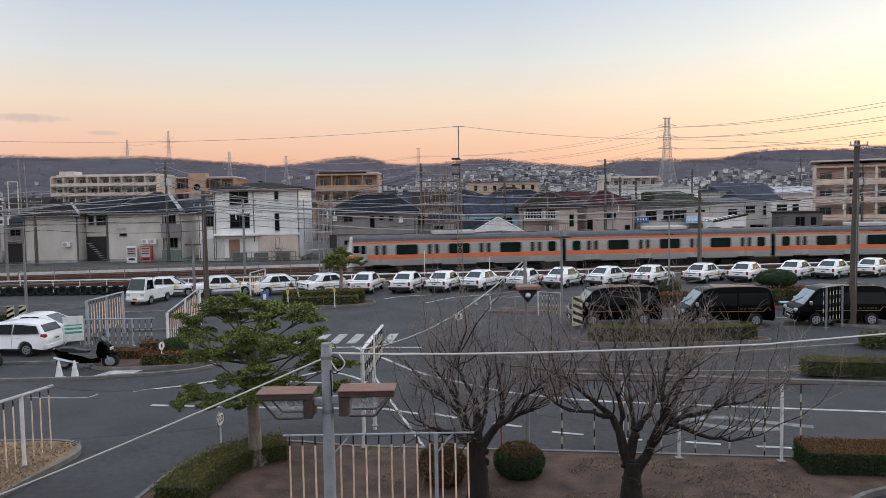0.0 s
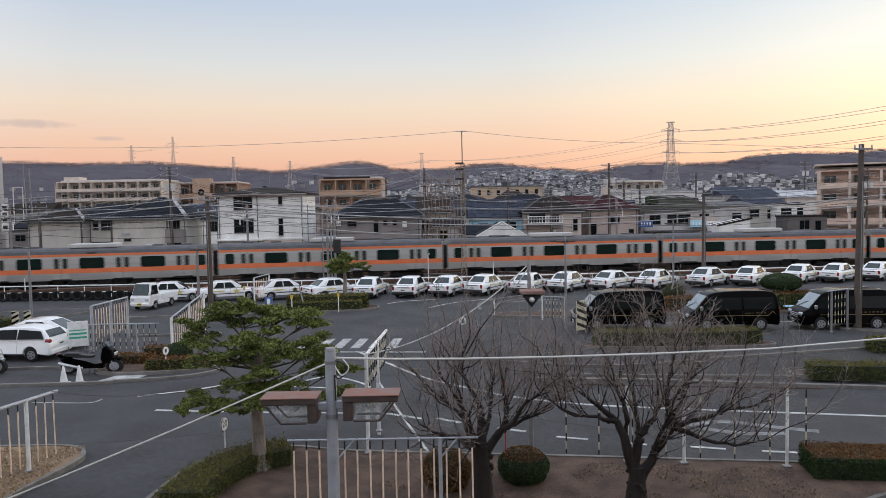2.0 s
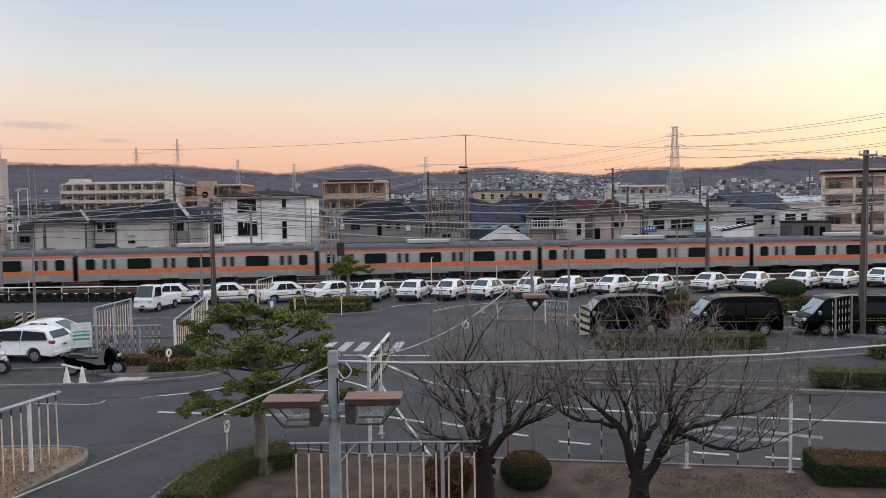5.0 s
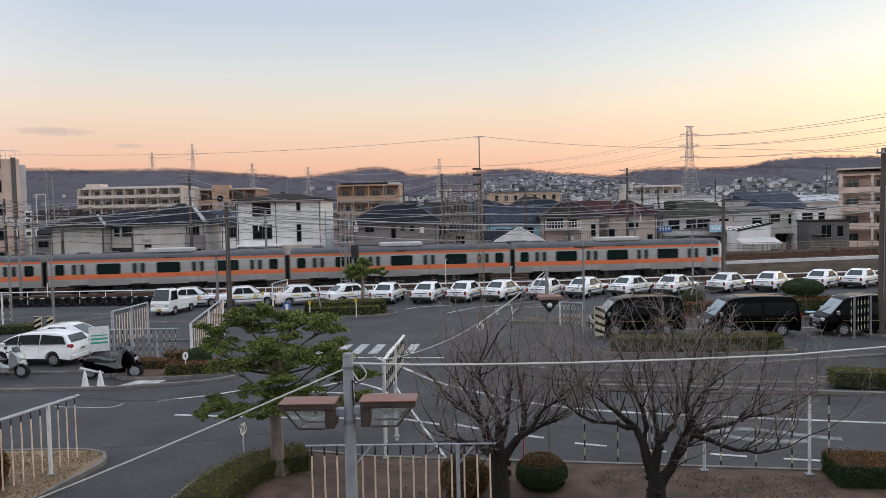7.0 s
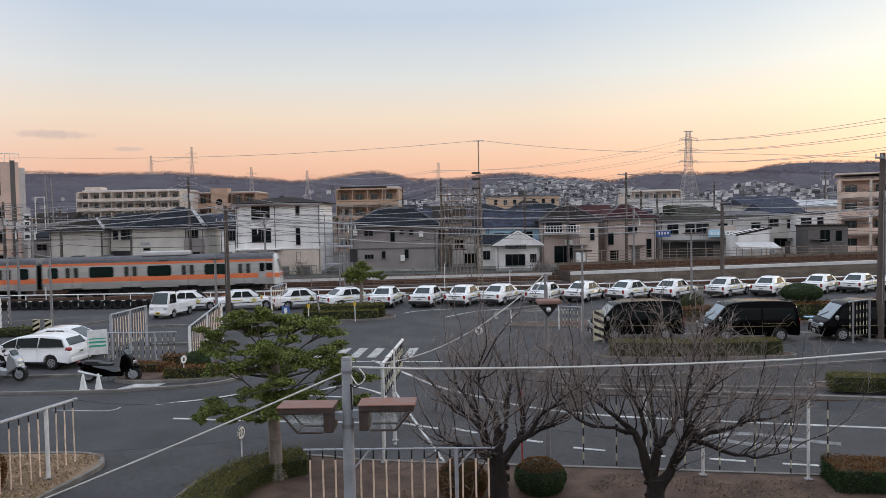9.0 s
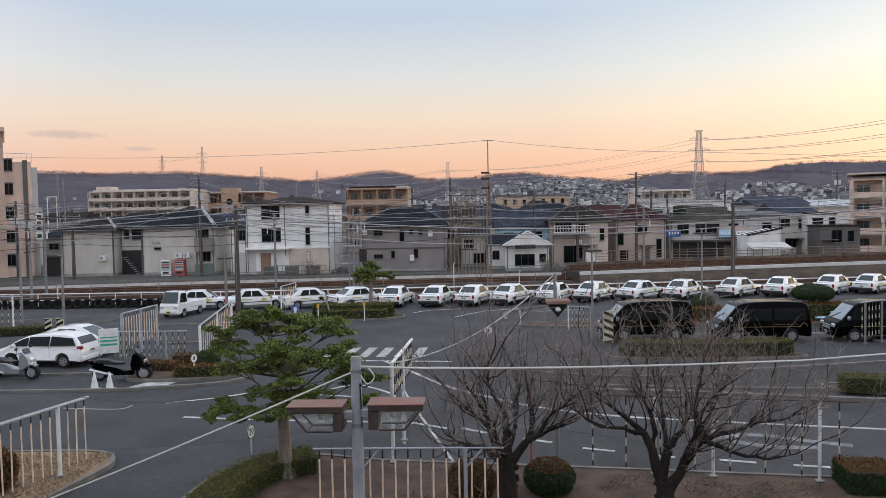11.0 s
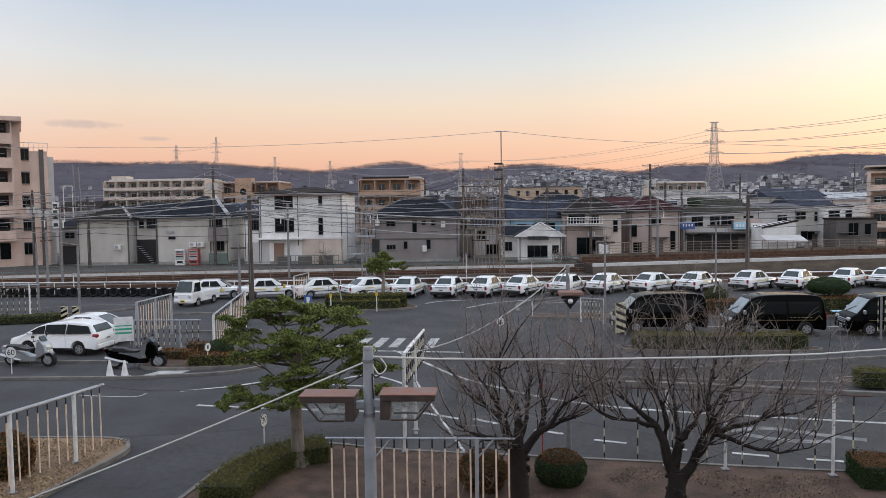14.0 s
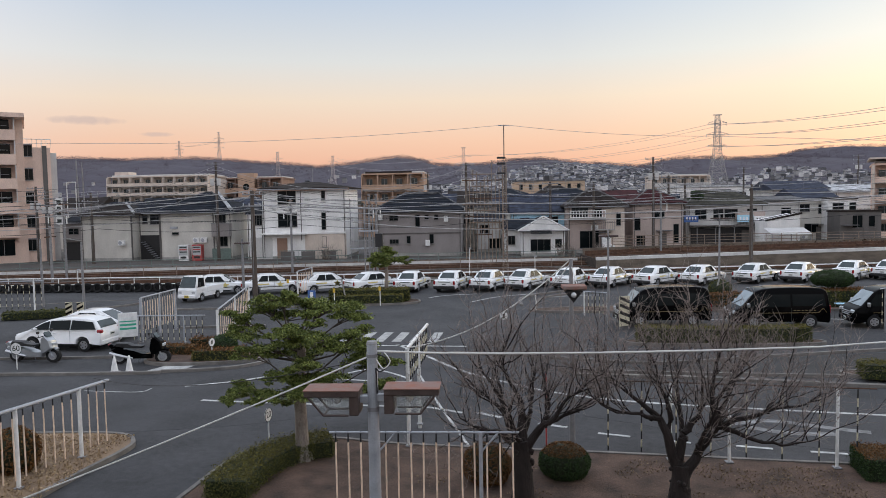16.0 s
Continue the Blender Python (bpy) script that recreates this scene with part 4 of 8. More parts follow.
    if shutter:
        part("shutter_box", B((x, y - 0.1, z + h / 2 + shutter / 2 + 0.03), (w + 0.14, 0.22, shutter)), M["galv"], wd)
    return wd


def roof_mesh(x0, x1, y0, y1, z, ridge, kind, over=0.45, thick=0.2, inset=None):
    bm = bmesh.new()
    a, b, c, d = x0 - over, x1 + over, y0 - over, y1 + over
    ym, xm = (c + d) / 2, (a + b) / 2
    base = [(a, c), (b, c), (b, d), (a, d)]
    if kind == "flat":
        return prism(bm, base, z, z + ridge)
    lo = [bm.verts.new((x, y, z)) for x, y in base]
    up = [bm.verts.new((x, y, z + thick)) for x, y in base]
    if kind == "hip":
        i = inset if inset is not None else min((d - c) / 2, (b - a) / 2 - 0.4)
        r = [bm.verts.new((a + i, ym, z + ridge)), bm.verts.new((b - i, ym, z + ridge))]
    elif kind == "gable":            # ridge along x
        r = [bm.verts.new((a, ym, z + ridge)), bm.verts.new((b, ym, z + ridge))]
    else:                             # front gable: ridge along y
        r = [bm.verts.new((xm, c, z + ridge)), bm.verts.new((xm, d, z + ridge))]
    if kind == "front":
        for q in ((up[0], up[3], r[1], r[0]), (up[1], up[2], r[1], r[0]), (up[0], up[1], r[0]), (up[2], up[3], r[1])):
            bm.faces.new(q)
    else:
        for q in ((up[0], up[1], r[1], r[0]), (up[2], up[3], r[0], r[1]), (up[1], up[2], r[1]), (up[3], up[0], r[0])):
            bm.faces.new(q)
    bm.faces.new(lo)
    for k in range(4):
        j = (k + 1) % 4
        bm.faces.new((lo[k], lo[j], up[j], up[k]))
    return bm


def roof_ribs(x0, x1, y0, y1, z, ridge, step, over=0.45, r=0.035):
    """Standing seams or tile courses down the near slope of a gabled roof."""
    bm = bmesh.new()
    c, ym = y0 - over, (y0 + y1) / 2
    x = x0 - over + 0.1
    while x < x1 + over:
        tube(bm, [(x, c + 0.05, z + 0.16), (x, ym, z + ridge + 0.02)], r, 4)
        x += step
    return bm


def house(label, x0, x1, y0, y1, z1, ridge, kind, wall, roof, base=0.3, windows=(), ribs=0.0, inset=None, over=0.45, extras=()):
    h = thing("house", label, "house", m=Matrix.Translation(((x0 + x1) / 2, y0, base)))
    ox, oy, oz = (x0 + x1) / 2, y0, base
    w, d, t = x1 - x0, y1 - y0, z1 - base
    part("wall", B((0, d / 2, t / 2), (w, d, t)), M["w_" + wall], h)
    part("plinth", B((0, d / 2, 0.2), (w + 0.06, d + 0.06, 0.4)), M["concrete"], h, "pale concrete plinth")
    rf = part("roof", roof_mesh(-w / 2, w / 2, 0, d, t, ridge, kind, over, inset=inset), M["r_" + roof], h)
    if ribs:
        part("roof_ribs", roof_ribs(-w / 2, w / 2, 0, d, t, ridge, ribs, over), M["r_" + roof], rf)
    if kind != "flat":
        part("gutter", T([(-w / 2 - over, -over - 0.06, t + 0.02), (w / 2 + over, -over - 0.06, t + 0.02)], 0.07, 6), M["galv"], rf, "grey gutter")
        for s in (-1, 1):
            part("downpipe", T([(s * (w / 2 - 0.15), -0.07, 0.2), (s * (w / 2 - 0.15), -0.07, t - 0.1), (s * (w / 2 - 0.15), -over, t)], 0.045, 6), M["w_dark"], h, "thin rain pipe")
        if kind == "hip" and ridge > 1.2:
            i = inset if inset is not None else min((d + 2 * over) / 2, w / 2 + over - 0.4)
            hips = bmesh.new()
            a, b, c, ym = -w / 2 - over, w / 2 + over, -over, d / 2
            for p, q in (((a, c, t + 0.16), (a + i, ym, t + ridge + 0.03)), ((b, c, t + 0.16), (b - i, ym, t + ridge + 0.03)), ((a + i, ym, t + ridge + 0.03), (b - i, ym, t + ridge + 0.03))):
                tube(hips, [p, q], 0.09, 6)
            part("ridge_tiles", hips, M["r_grey"], rf, "paler ridge and hip tiles")
    if kind == "hip" and y0 < 97 and ridge > 1.3:
        i = inset if inset is not None else min((d + 2 * over) / 2, w / 2 + over - 0.4)
        for k in range(1, 9):
            u = k / 9
            y, z = -over + (d / 2 + over) * u, t + 0.2 + (ridge - 0.2) * u
            part("tile_course", T([(-w / 2 - over + i * u, y, z + 0.01), (w / 2 + over - i * u, y, z + 0.01)], 0.035, 4), M["r_" + roof], rf)
    for wx, wz, ww, wh, *o in windows:
        win(h, wx - ox, 0, wz - oz, ww, wh, shutter=o[0] if o else 0.0, bars=o[1] if len(o) > 1 else 1)
    return h


def balcony(h, x, z, w, depth, mat_key, height=1.0):
    b = part("balcony", B((x, -depth / 2, z), (w, depth, 0.14)), M["concrete"], h)
    part("balcony_front", B((x, -depth + 0.05, z + height / 2), (w, 0.08, height)), M[mat_key], b)
    return b


def ac_unit(h, x, z):
    u = part("ac_unit", B((x, -0.32, z), (0.8, 0.3, 0.6), 0, 0.02), M["whitesteel"], h, "white air-conditioner unit")
    part("fan_grille", T([(x - 0.12, -0.475, z), (x - 0.12, -0.485, z)], 0.22, 14), M["greysteel"], u)
    return u


# the long beige house in two wings
hA = house("beige two-storey house wing with a dark hipped roof", -48.4, -42.1, 85, 93, 5.75, 1.45, "hip", "beige", "brown",
           over=0.6)
hB = house("beige rendered two-storey house with dark slate hipped roof", -38.8, -30.1, 85, 94, 5.9, 2.5, "hip", "beige", "slate",
           windows=[(-36.9, 3.5, 0.8, 0.25, 0, 0), (-31.4, 5.2, 1.2, 1.0, 0.12, 2), (-31.3, 2.6, 1.3, 1.3, 0.15, 2)], over=0.6)
bay = part("balcony", B((3.3, -0.45, 3.55), (2.1, 0.9, 1.5)), M["w_grey"], hB, "grey panelled balcony")
part("balcony_rail", T([(2.2, -0.92, 4.36), (4.4, -0.92, 4.36)], 0.05, 6), M["galv"], bay)
part("garden_screen", B((3.3, -0.7, 0.75), (2.2, 0.06, 1.3)), M["fencegreen"], hB, "green-grey garden screen")
hC = house("recessed stair bay of the beige house under a slate roof", -42.08, -38.82, 86.6, 93, 5.9, 1.9, "gable", "beige", "slate",
           windows=[(-39.9, 5.2, 1.5, 1.1, 0, 1), (-41.3, 5.2, 0.6, 1.0, 0, 0)])
for k in range(9):
    part("stair_tread", B((0.9 - k * 0.2, -0.9, 0.3 + k * 0.24), (0.24, 0.9, 0.05)), M["greysteel"], hC, "grey steel stair tread")
# no real recess: a black panel stands for the shaded passage
part("passage", B((0, -0.02, 1.55), (3.1, 0.06, 2.9)), M["black"], hC, "flat black panel for the shade of an open passage")
for h, x, t in ((hA, 3.1, 5.4), (hB, -4.3, 5.5), (hB, 2.2, 5.5)):
    part("corner_pipe", T([(x, -0.1, 0.1), (x, -0.1, t)], 0.07, 6), M["w_dark"], h, "dark corner pipe")
part("verge", T([(4.55, -0.6, 5.98), (1.1, 4.4, 8.3)], [0.26, 0.2], 4), M["r_white"], hB, "pale metal roof edge")
part("verge", T([(3.65, -0.6, 5.8), (0.6, 3.9, 6.95)], [0.2, 0.16], 4), M["r_white"], hA, "pale metal roof edge")
ac_unit(hB, 0.2, 2.4), ac_unit(hB, 1.1, 2.4), ac_unit(hA, 1.9, 2.2)
part("meter_box", B((-2.6, -0.08, 3.9), (0.9, 0.14, 0.26)), M["greysteel"], hB)

dk = house("dark grey shed with an open front beside the apartment block", -51.6, -48.7, 86.5, 92, 4.9, 0.8, "gable", "grey", "slate", over=0.3, windows=[(-50.2, 3.9, 1.2, 0.7)])
# the garage's shaded inside, painted as a black panel on the wall
part("open_front", B((0, -0.04, 1.2), (2.5, 0.08, 2.2)), M["black"], dk, "flat black panel for the shade inside an open garage")
for k in range(3):
    part("awning", B((-0.8 + k * 0.9, -0.5, 2.75 - k * 0.12), (0.85, 0.9, 0.06)), M["w_lgrey"], dk, "pale awning sheet")

# upright sign on a pole beside the apartment block
sg = thing("upright_sign", "tall white sign board with dark unreadable characters", "sign", m=pose(-49.18, 82.0, 0.3))
part("pole", T([(0.48, 0.05, 0), (0.48, 0.05, 7.59)], 0.06, 8), M["galv"], sg)
part("board", B((0, 0, 6.06), (0.81, 0.14, 3.06), 0, 0.02), M["whitesteel"], sg)
for k in range(4):
    part("print_bar", B((0, -0.078, 7.16 - k * 0.73), (0.50, 0.014, 0.40)), M["ink"], sg)

rf = thing("rooftop_frame", "white square steel frame on a low roof", "frame", m=pose(-55.19, 95.0, 0.3))
part("frame_top", B((0, 0, 9.91), (1.25, 0.12, 0.12)), M["whitesteel"], rf)
for x in (-0.62, 0.62):
    part("frame_leg", T([(x, 0, 0), (x, 0, 9.91)], 0.06, 6), M["whitesteel"], rf)
for x, z in ((-54.39, 13.08), (-53.64, 12.69)):
    ms = thing("thin_mast", "thin grey steel mast behind the sheds", "mast", "thin masts", pose(x, 95, 0.3))
    part("shaft", T([(0.35, 0, 0), (0, 0, z - 0.3)], [0.13, 0.07], 8), M["galv"], ms)

# white three-storey house
hW = house("white three-storey house with a shallow dark brown roof", -26.03, -16.3, 84, 92, 8.4, 0.95, "hip", "white", "brown", over=0.45,
           windows=[(-23.14, 7.55, 2.1, 1.6, 0.12, 1), (-23.1, 4.85, 2.2, 1.5, 0.12, 1), (-18.87, 7.65, 0.42, 1.0, 0, 0), (-18.87, 4.7, 0.48, 1.9, 0, 0), (-18.87, 2.3, 0.5, 1.2, 0, 0)])
part("fascia", B((0, -0.42, 8.06), (10.7, 0.12, 0.26)), M["w_brown"], hW, "dark brown eaves board")
part("string_course", B((0, -0.05, 3.06), (9.8, 0.14, 0.22)), M["w_white"], hW, "white band above the ground floor")
part("canopy", B((-2.3, -0.5, 3.0), (5.4, 1.0, 0.14)), M["w_white"], hW, "flat white canopy over the entrance")
part("ground_floor_face", B((2.45, -0.025, 1.45), (4.8, 0.05, 2.9)), M["w_cream"], hW, "cream ground floor facing")
part("entrance", B((-2.65, -0.03, 1.35), (1.2, 0.08, 2.3)), M["w_brown"], hW, "dark brown entrance door")
shut = part("garage_shutter", B((-4.3, -0.03, 1.35), (1.0, 0.08, 2.5)), M["w_lgrey"], hW, "pale garage shutter")
part("expansion_joint", B((-0.35, -0.03, 5.2), (0.09, 0.05, 6.0)), M["w_dark"], hW)
for k in range(14):
    part("garden_rail_post", T([(-2.6 + k * 0.55, -1.3, 0), (-2.6 + k * 0.55, -1.3, 1.1)], 0.03, 5), M["fencegreen"], hW)
part("garden_rail", T([(-2.6, -1.3, 1.1), (4.6, -1.3, 1.1)], 0.04, 6), M["fencegreen"], hW)
for k in range(3):
    part("garden_panel", B((-1.7 + k * 2.4, -1.34, 0.55), (1.6, 0.04, 0.95)), M["w_dark"], hW, "dark mesh panel")
side = house("white lean-to side block of the three-storey house", -28.0, -26.05, 84.3, 91, 5.6, 0.9, "gable", "white", "slate", windows=[(-26.7, 4.9, 1.0, 1.1, 0.1, 2)], over=0.15)
part("garage_shutter", B((0.15, -0.03, 1.35), (1.6, 0.08, 2.5)), M["w_lgrey"], side, "pale garage shutter")
house("white house with a blue-grey hipped roof behind its neighbours", -34.4, -30.6, 97, 104, 6.0, 1.9, "hip", "white", "bluegrey", windows=[(-32.3, 4.9, 1.4, 1.0)])
stair = thing("outdoor_stair", "grey steel escape stair beside the white house", "staircase", m=pose(-14.7, 83.6, 0.3))
for k in range(3):
    part("landing", B((0, 0, 1.2 + k * 2.3), (1.8, 1.4, 0.1)), M["greysteel"], stair)
    for x in (-0.9, 0.9):
        part("stair_post", T([(x, -0.6, k * 2.3), (x, -0.6, 2.3 + k * 2.3)], 0.05, 6), M["galv"], stair)
    part("handrail", T([(-0.9, -0.65, 2.1 + k * 2.3), (0.9, -0.65, 2.1 + k * 2.3)], 0.04, 6), M["galv"], stair)

# dark grey house with the tiled hipped roof
hG = house("dark grey two-storey house with black tiled hipped roof", -13.0, -3.1, 86, 95, 5.6, 2.25, "hip", "grey", "slate", over=0.6, inset=3.6,
           windows=[(-11.0, 4.85, 1.04, 0.57, 0, 1), (-8.2, 4.51, 0.53, 1.38, 0, 0), (-7.12, 4.93, 0.48, 0.49, 0, 0), (-6.01, 4.88, 0.48, 0.56, 0, 0), (-11.0, 2.11, 1.04, 0.5, 0, 2), (-9.29, 2.31, 0.43, 0.85, 0, 0), (-6.59, 2.38, 0.49, 1.07, 0, 0)])
part("ridge_tiles", B((0, 4.2, 2.2 + 5.3), (3.9, 0.5, 0.3), 0, 0.05), M["r_grey"], hG, "pale course of ridge tiles")
for x, z in ((-4.5, 4.7), (-4.5, 1.7), (1.0, 1.6), (3.2, 4.4)):
    part("wall_box", B((x, -0.15, z), (0.5, 0.3, 0.7), 0, 0.02), M["whitesteel"], hG, "white wall-mounted box")
part("belt_course", B((0, -0.03, 2.75), (9.9, 0.1, 0.12)), M["w_dark"], hG)
part("gate_door", B((-4.6, -0.03, 0.9), (0.8, 0.06, 1.8)), M["w_dark"], hG)
house("dark rendered two-storey house behind the railway mast", -3.6, 0.2, 96, 104, 5.9, 2.2, "gable", "beige", "brown", windows=[(-3.0, 4.4, 1.4, 1.1), (-1.0, 2.0, 1.0, 1.0)])
house("pale grey house between its neighbours", -1.4, 1.8, 92, 97, 4.2, 1.0, "gable", "lgrey", "slate", windows=[(-0.4, 3.2, 1.2, 1.0), (0.9, 1.4, 1.4, 1.2)])

# small white gabled house and the blue one
hS = house("small white bungalow with a front gable and dark slate roof", 3.8, 8.6, 83, 89, 3.2, 1.55, "front", "white", "slate", over=0.45,
           windows=[(5.9, 1.6, 2.2, 1.3, 0, 2), (7.9, 1.8, 0.7, 0.9, 0, 0)])
back = house("white wing of the bungalow under a dark slate roof", 2.0, 6.8, 87.2, 91.4, 3.2, 1.3, "gable", "white", "slate", over=0.3, windows=[(2.8, 2.0, 0.8, 1.0)])
bm = bmesh.new()
tri = [(-2.7, 2.96), (2.7, 2.96), (0, 4.42)]
f, b = [[bm.verts.new((x, y, z)) for x, z in tri] for y in (-0.57, -0.51)]
bm.faces.new(f), bm.faces.new(b)
for k in range(3):
    bm.faces.new((f[k], f[(k + 1) % 3], b[(k + 1) % 3], b[k]))
part("gable_wall", bm, M["w_white"], hS)
for k in range(5):
    part("awning_slat", B((-0.3, -0.75 - k * 0.11, 3.02 - k * 0.09), (2.3, 0.12, 0.05)), M["r_slate"], hS, "dark awning slat")
for s in (-1, 1):
    part("bargeboard", T([(s * 2.85, -0.52, 2.96), (0, -0.52, 4.56)], 0.1, 6), M["whitesteel"], hS, "white bargeboard")
hBl = house("light blue two-storey house with a dark metal seamed roof", 3.1, 10.2, 92, 100, 5.1, 2.45, "gable", "blue", "bluegrey", ribs=0.36, over=0.35, windows=[(4.6, 4.0, 1.2, 1.0), (8.0, 4.0, 1.4, 1.2)])
hP = house("beige house with grey-brown hipped tile roof", 9.5, 16.1, 88, 96, 5.75, 2.2, "hip", "pink", "brown", windows=[(10.9, 5.1, 1.9, 1.1, 0, 3), (13.0, 4.9, 0.9, 1.2, 0, 0), (12.0, 1.9, 2.2, 2.0, 0, 1)], inset=3.4)
part("pale_wing", B((2.2, -0.06, 2.7), (2.2, 0.12, 5.3)), M["w_cream"], hP, "cream rendered end bay")
win(hP, 2.6, -0.13, 4.0, 0.5, 1.5, bars=0)
bal = part("balcony", B((-1.1, -0.6, 4.1), (4.2, 1.2, 0.14)), M["concrete"], hP)
for k in range(13):
    part("baluster", T([(-3.1 + k * 0.335, -1.15, 4.1), (-3.1 + k * 0.335, -1.15, 5.0)], 0.035, 5), M["whitesteel"], bal)
for z in (4.25, 5.0):
    part("handrail", T([(-3.2, -1.15, z), (1.0, -1.15, z)], 0.05, 6), M["whitesteel"], bal)
part("cupboard", B((1.05, -0.6, 1.0), (1.0, 0.6, 1.9), 0, 0.03), M["whitesteel"], hP, "white outdoor cupboard")
ac_unit(hP, -0.2, 3.0)
house("small house with a dark red roof behind its neighbours", 15.6, 20.0, 100, 106, 6.6, 1.3, "gable", "pink", "red")
hR = house("pinkish beige house with dark red tiled hipped roof", 17.5, 23.4, 90, 98, 5.95, 1.8, "hip", "pink", "red", windows=[(18.0, 3.6, 0.7, 1.5, 0, 0), (20.6, 4.7, 1.2, 0.9), (22.6, 2.4, 0.6, 2.2, 0, 0), (18.4, 1.6, 1.0, 1.2)])
shop = house("grey shop building with brown sheet-metal hipped roof", 25.6, 35.0, 96, 105, 5.6, 2.0, "hip", "lgrey", "green", inset=3.2, windows=[(27.2, 4.5, 1.4, 1.2), (29.4, 4.5, 1.2, 1.2), (31.0, 4.5, 1.6, 1.2), (33.6, 4.6, 1.2, 1.0)])
part("awning", B((0, -0.7, 2.75), (9.2, 1.4, 0.1)), M["w_dark"], shop, "dark shopfront awning")
# shade under the awning and inside the shop, as one black panel
part("open_front", B((-0.6, -0.03, 1.3), (7.6, 0.06, 2.4)), M["black"], shop, "flat black panel for the shade of an open shopfront")
for k in range(4):
    part("front_post", T([(-3.9 + k * 2.3, -1.3, 0), (-3.9 + k * 2.3, -1.3, 2.7)], 0.05, 6), M["galv"], shop)
part("flat_wing", B((2.9, -0.5, 4.0), (3.4, 1.0, 0.9)), M["w_pink"], shop, "pinkish fascia")
house("grey flat-fronted two-storey house", 36.1, 41.2, 100, 108, 6.1, 0.6, "gable", "lgrey", "grey", windows=[(36.0, 4.4, 0.8, 1.4, 0, 0), (39.4, 4.6, 1.2, 1.0)])
shed = thing("shed", "white shed with a sloping lean-to roof", "shed", m=pose(33.3, 90.0, 0.35))
bm = bmesh.new()
prof = [(0, 0), (3.8, 0), (3.8, 4.15), (0, 3.4)]
a, b = [[bm.verts.new((x, y, z)) for x, z in prof] for y in (0, 4.0)]
bm.faces.new(a), bm.faces.new(b)
for k in range(4):
    bm.faces.new((a[k], a[(k + 1) % 4], b[(k + 1) % 4], b[k]))
part("wall", bm, M["w_white"], shed)
part("roof", T([(-0.2, 2.0, 3.42), (4.0, 2.0, 4.25)], 0.05, 4), M["r_brown"], shed, "ridge flashing")
part("roof_edge", tube(bmesh.new(), [(-0.25, -0.08, 3.40), (4.0, -0.08, 4.23)], 0.12, 4), M["r_brown"], shed, "dark brown sloping roof edge")
for k in range(9):
    part("sheet_rib", B((0.3 + k * 0.42, -0.012, 1.7), (0.05, 0.03, 3.2)), M["w_white"], shed)
house("light grey two-storey house with a grey roof", 42.6, 47.4, 104, 112, 6.2, 1.6, "gable", "beige", "bluegrey", windows=[(43.4, 5.0, 1.4, 1.0), (45.8, 4.8, 1.0, 1.2), (44.4, 2.2, 1.8, 1.2)])
house("white and dark brown two-storey house", 45.7, 49.4, 102, 108, 6.05, 0.35, "flat", "white", "brown", windows=[(47.0, 5.2, 1.4, 0.8), (48.9, 4.9, 0.8, 1.4, 0, 0), (47.4, 2.6, 1.2, 1.2)], over=0.15)
house("dark brown rendered house with a low roof", 45.4, 50.6, 98, 101.5, 4.45, 0.2, "flat", "dark", "brown", windows=[(47.6, 3.2, 1.3, 1.6), (49.4, 3.2, 0.8, 1.4, 0, 0)], over=0.1)
carport = thing("carport", "translucent white carport roof on posts", "carport", m=pose(34.9, 88.0, 0.35))
part("sheet", B((0, 0, 0), (4.6, 2.6, 0.06)), M["w_lgrey"], carport, "pale grey corrugated sheet").matrix_basis = pose(0, 0, 2.2, 14)
for x in (-2.3, 0, 2.3):
    part("post", T([(x * 0.95, -1.1, 0), (x * 0.95, -1.1, 1.95)], 0.05, 6), M["galv"], carport)
for x, y, z, w, h, m, lab in ((25.7, 94.9, 4.0, 1.8, 0.9, "blue", "blue shop sign with a white and red band"), (32.4, 94.9, 3.9, 2.0, 0.9, "w_blue", "pale blue shop sign board"), (34.4, 94.9, 3.8, 1.8, 0.8, "whitesteel", "white shop sign with dark marks")):
    s = thing("shop_sign", lab, "sign", m=pose(x, y, z))
    part("board", B((0, 0, 0), (w, 0.12, h), 0, 0.01), M[m], s)
    for k in range(4):
        part("print_bar", B((-w * 0.3 + k * w * 0.2, -0.066, 0), (w * 0.1, 0.01, h * 0.42)), M["whitesteel" if m != "whitesteel" else "ink"], s)

# vending machines by the beige house
for x, m, lab in ((-35.3, "whitesteel", "white drinks vending machine beside a house wall"), (-33.7, "red", "red drinks vending machine beside a house wall")):
    v = thing("vending_machine", lab, "vending machine", "vending machines by the house", pose(x, 83.6, 0.35))
    part("cabinet", B((0, 0, 0.95), (1.15, 0.75, 1.85), 0, 0.02), M[m], v)
    part("display_window", B((0, -0.385, 1.2), (1.0, 0.02, 1.1)), M["lightclear"], v, "pale display window")
    for r in range(3):
        part("bottle_row", B((0, -0.402, 1.05 + r * 0.27), (0.85, 0.014, 0.14)), M["ink" if r != 1 else "red"], v)
    part("dispensing_flap", B((0, -0.385, 0.42), (0.7, 0.02, 0.24)), M["black"], v)


# ---------------------------------------------------------------- apartment blocks


def apartments(label, x0, x1, y0, y1, z0, z1, storeys, bays, wall, rail="w_cream", rz=0.0):
    """A block with open galleries or balconies on its near face."""
    b = thing("apartment_block", label, "apartment building", m=pose((x0 + x1) / 2, y0, z0, 0, 0, rz))
    w, d, t = x1 - x0, y1 - y0, z1 - z0
    part("wall", B((0, d / 2 + 0.6, t / 2), (w, d - 1.2, t)), M["w_" + wall], b)
    fh = t / storeys
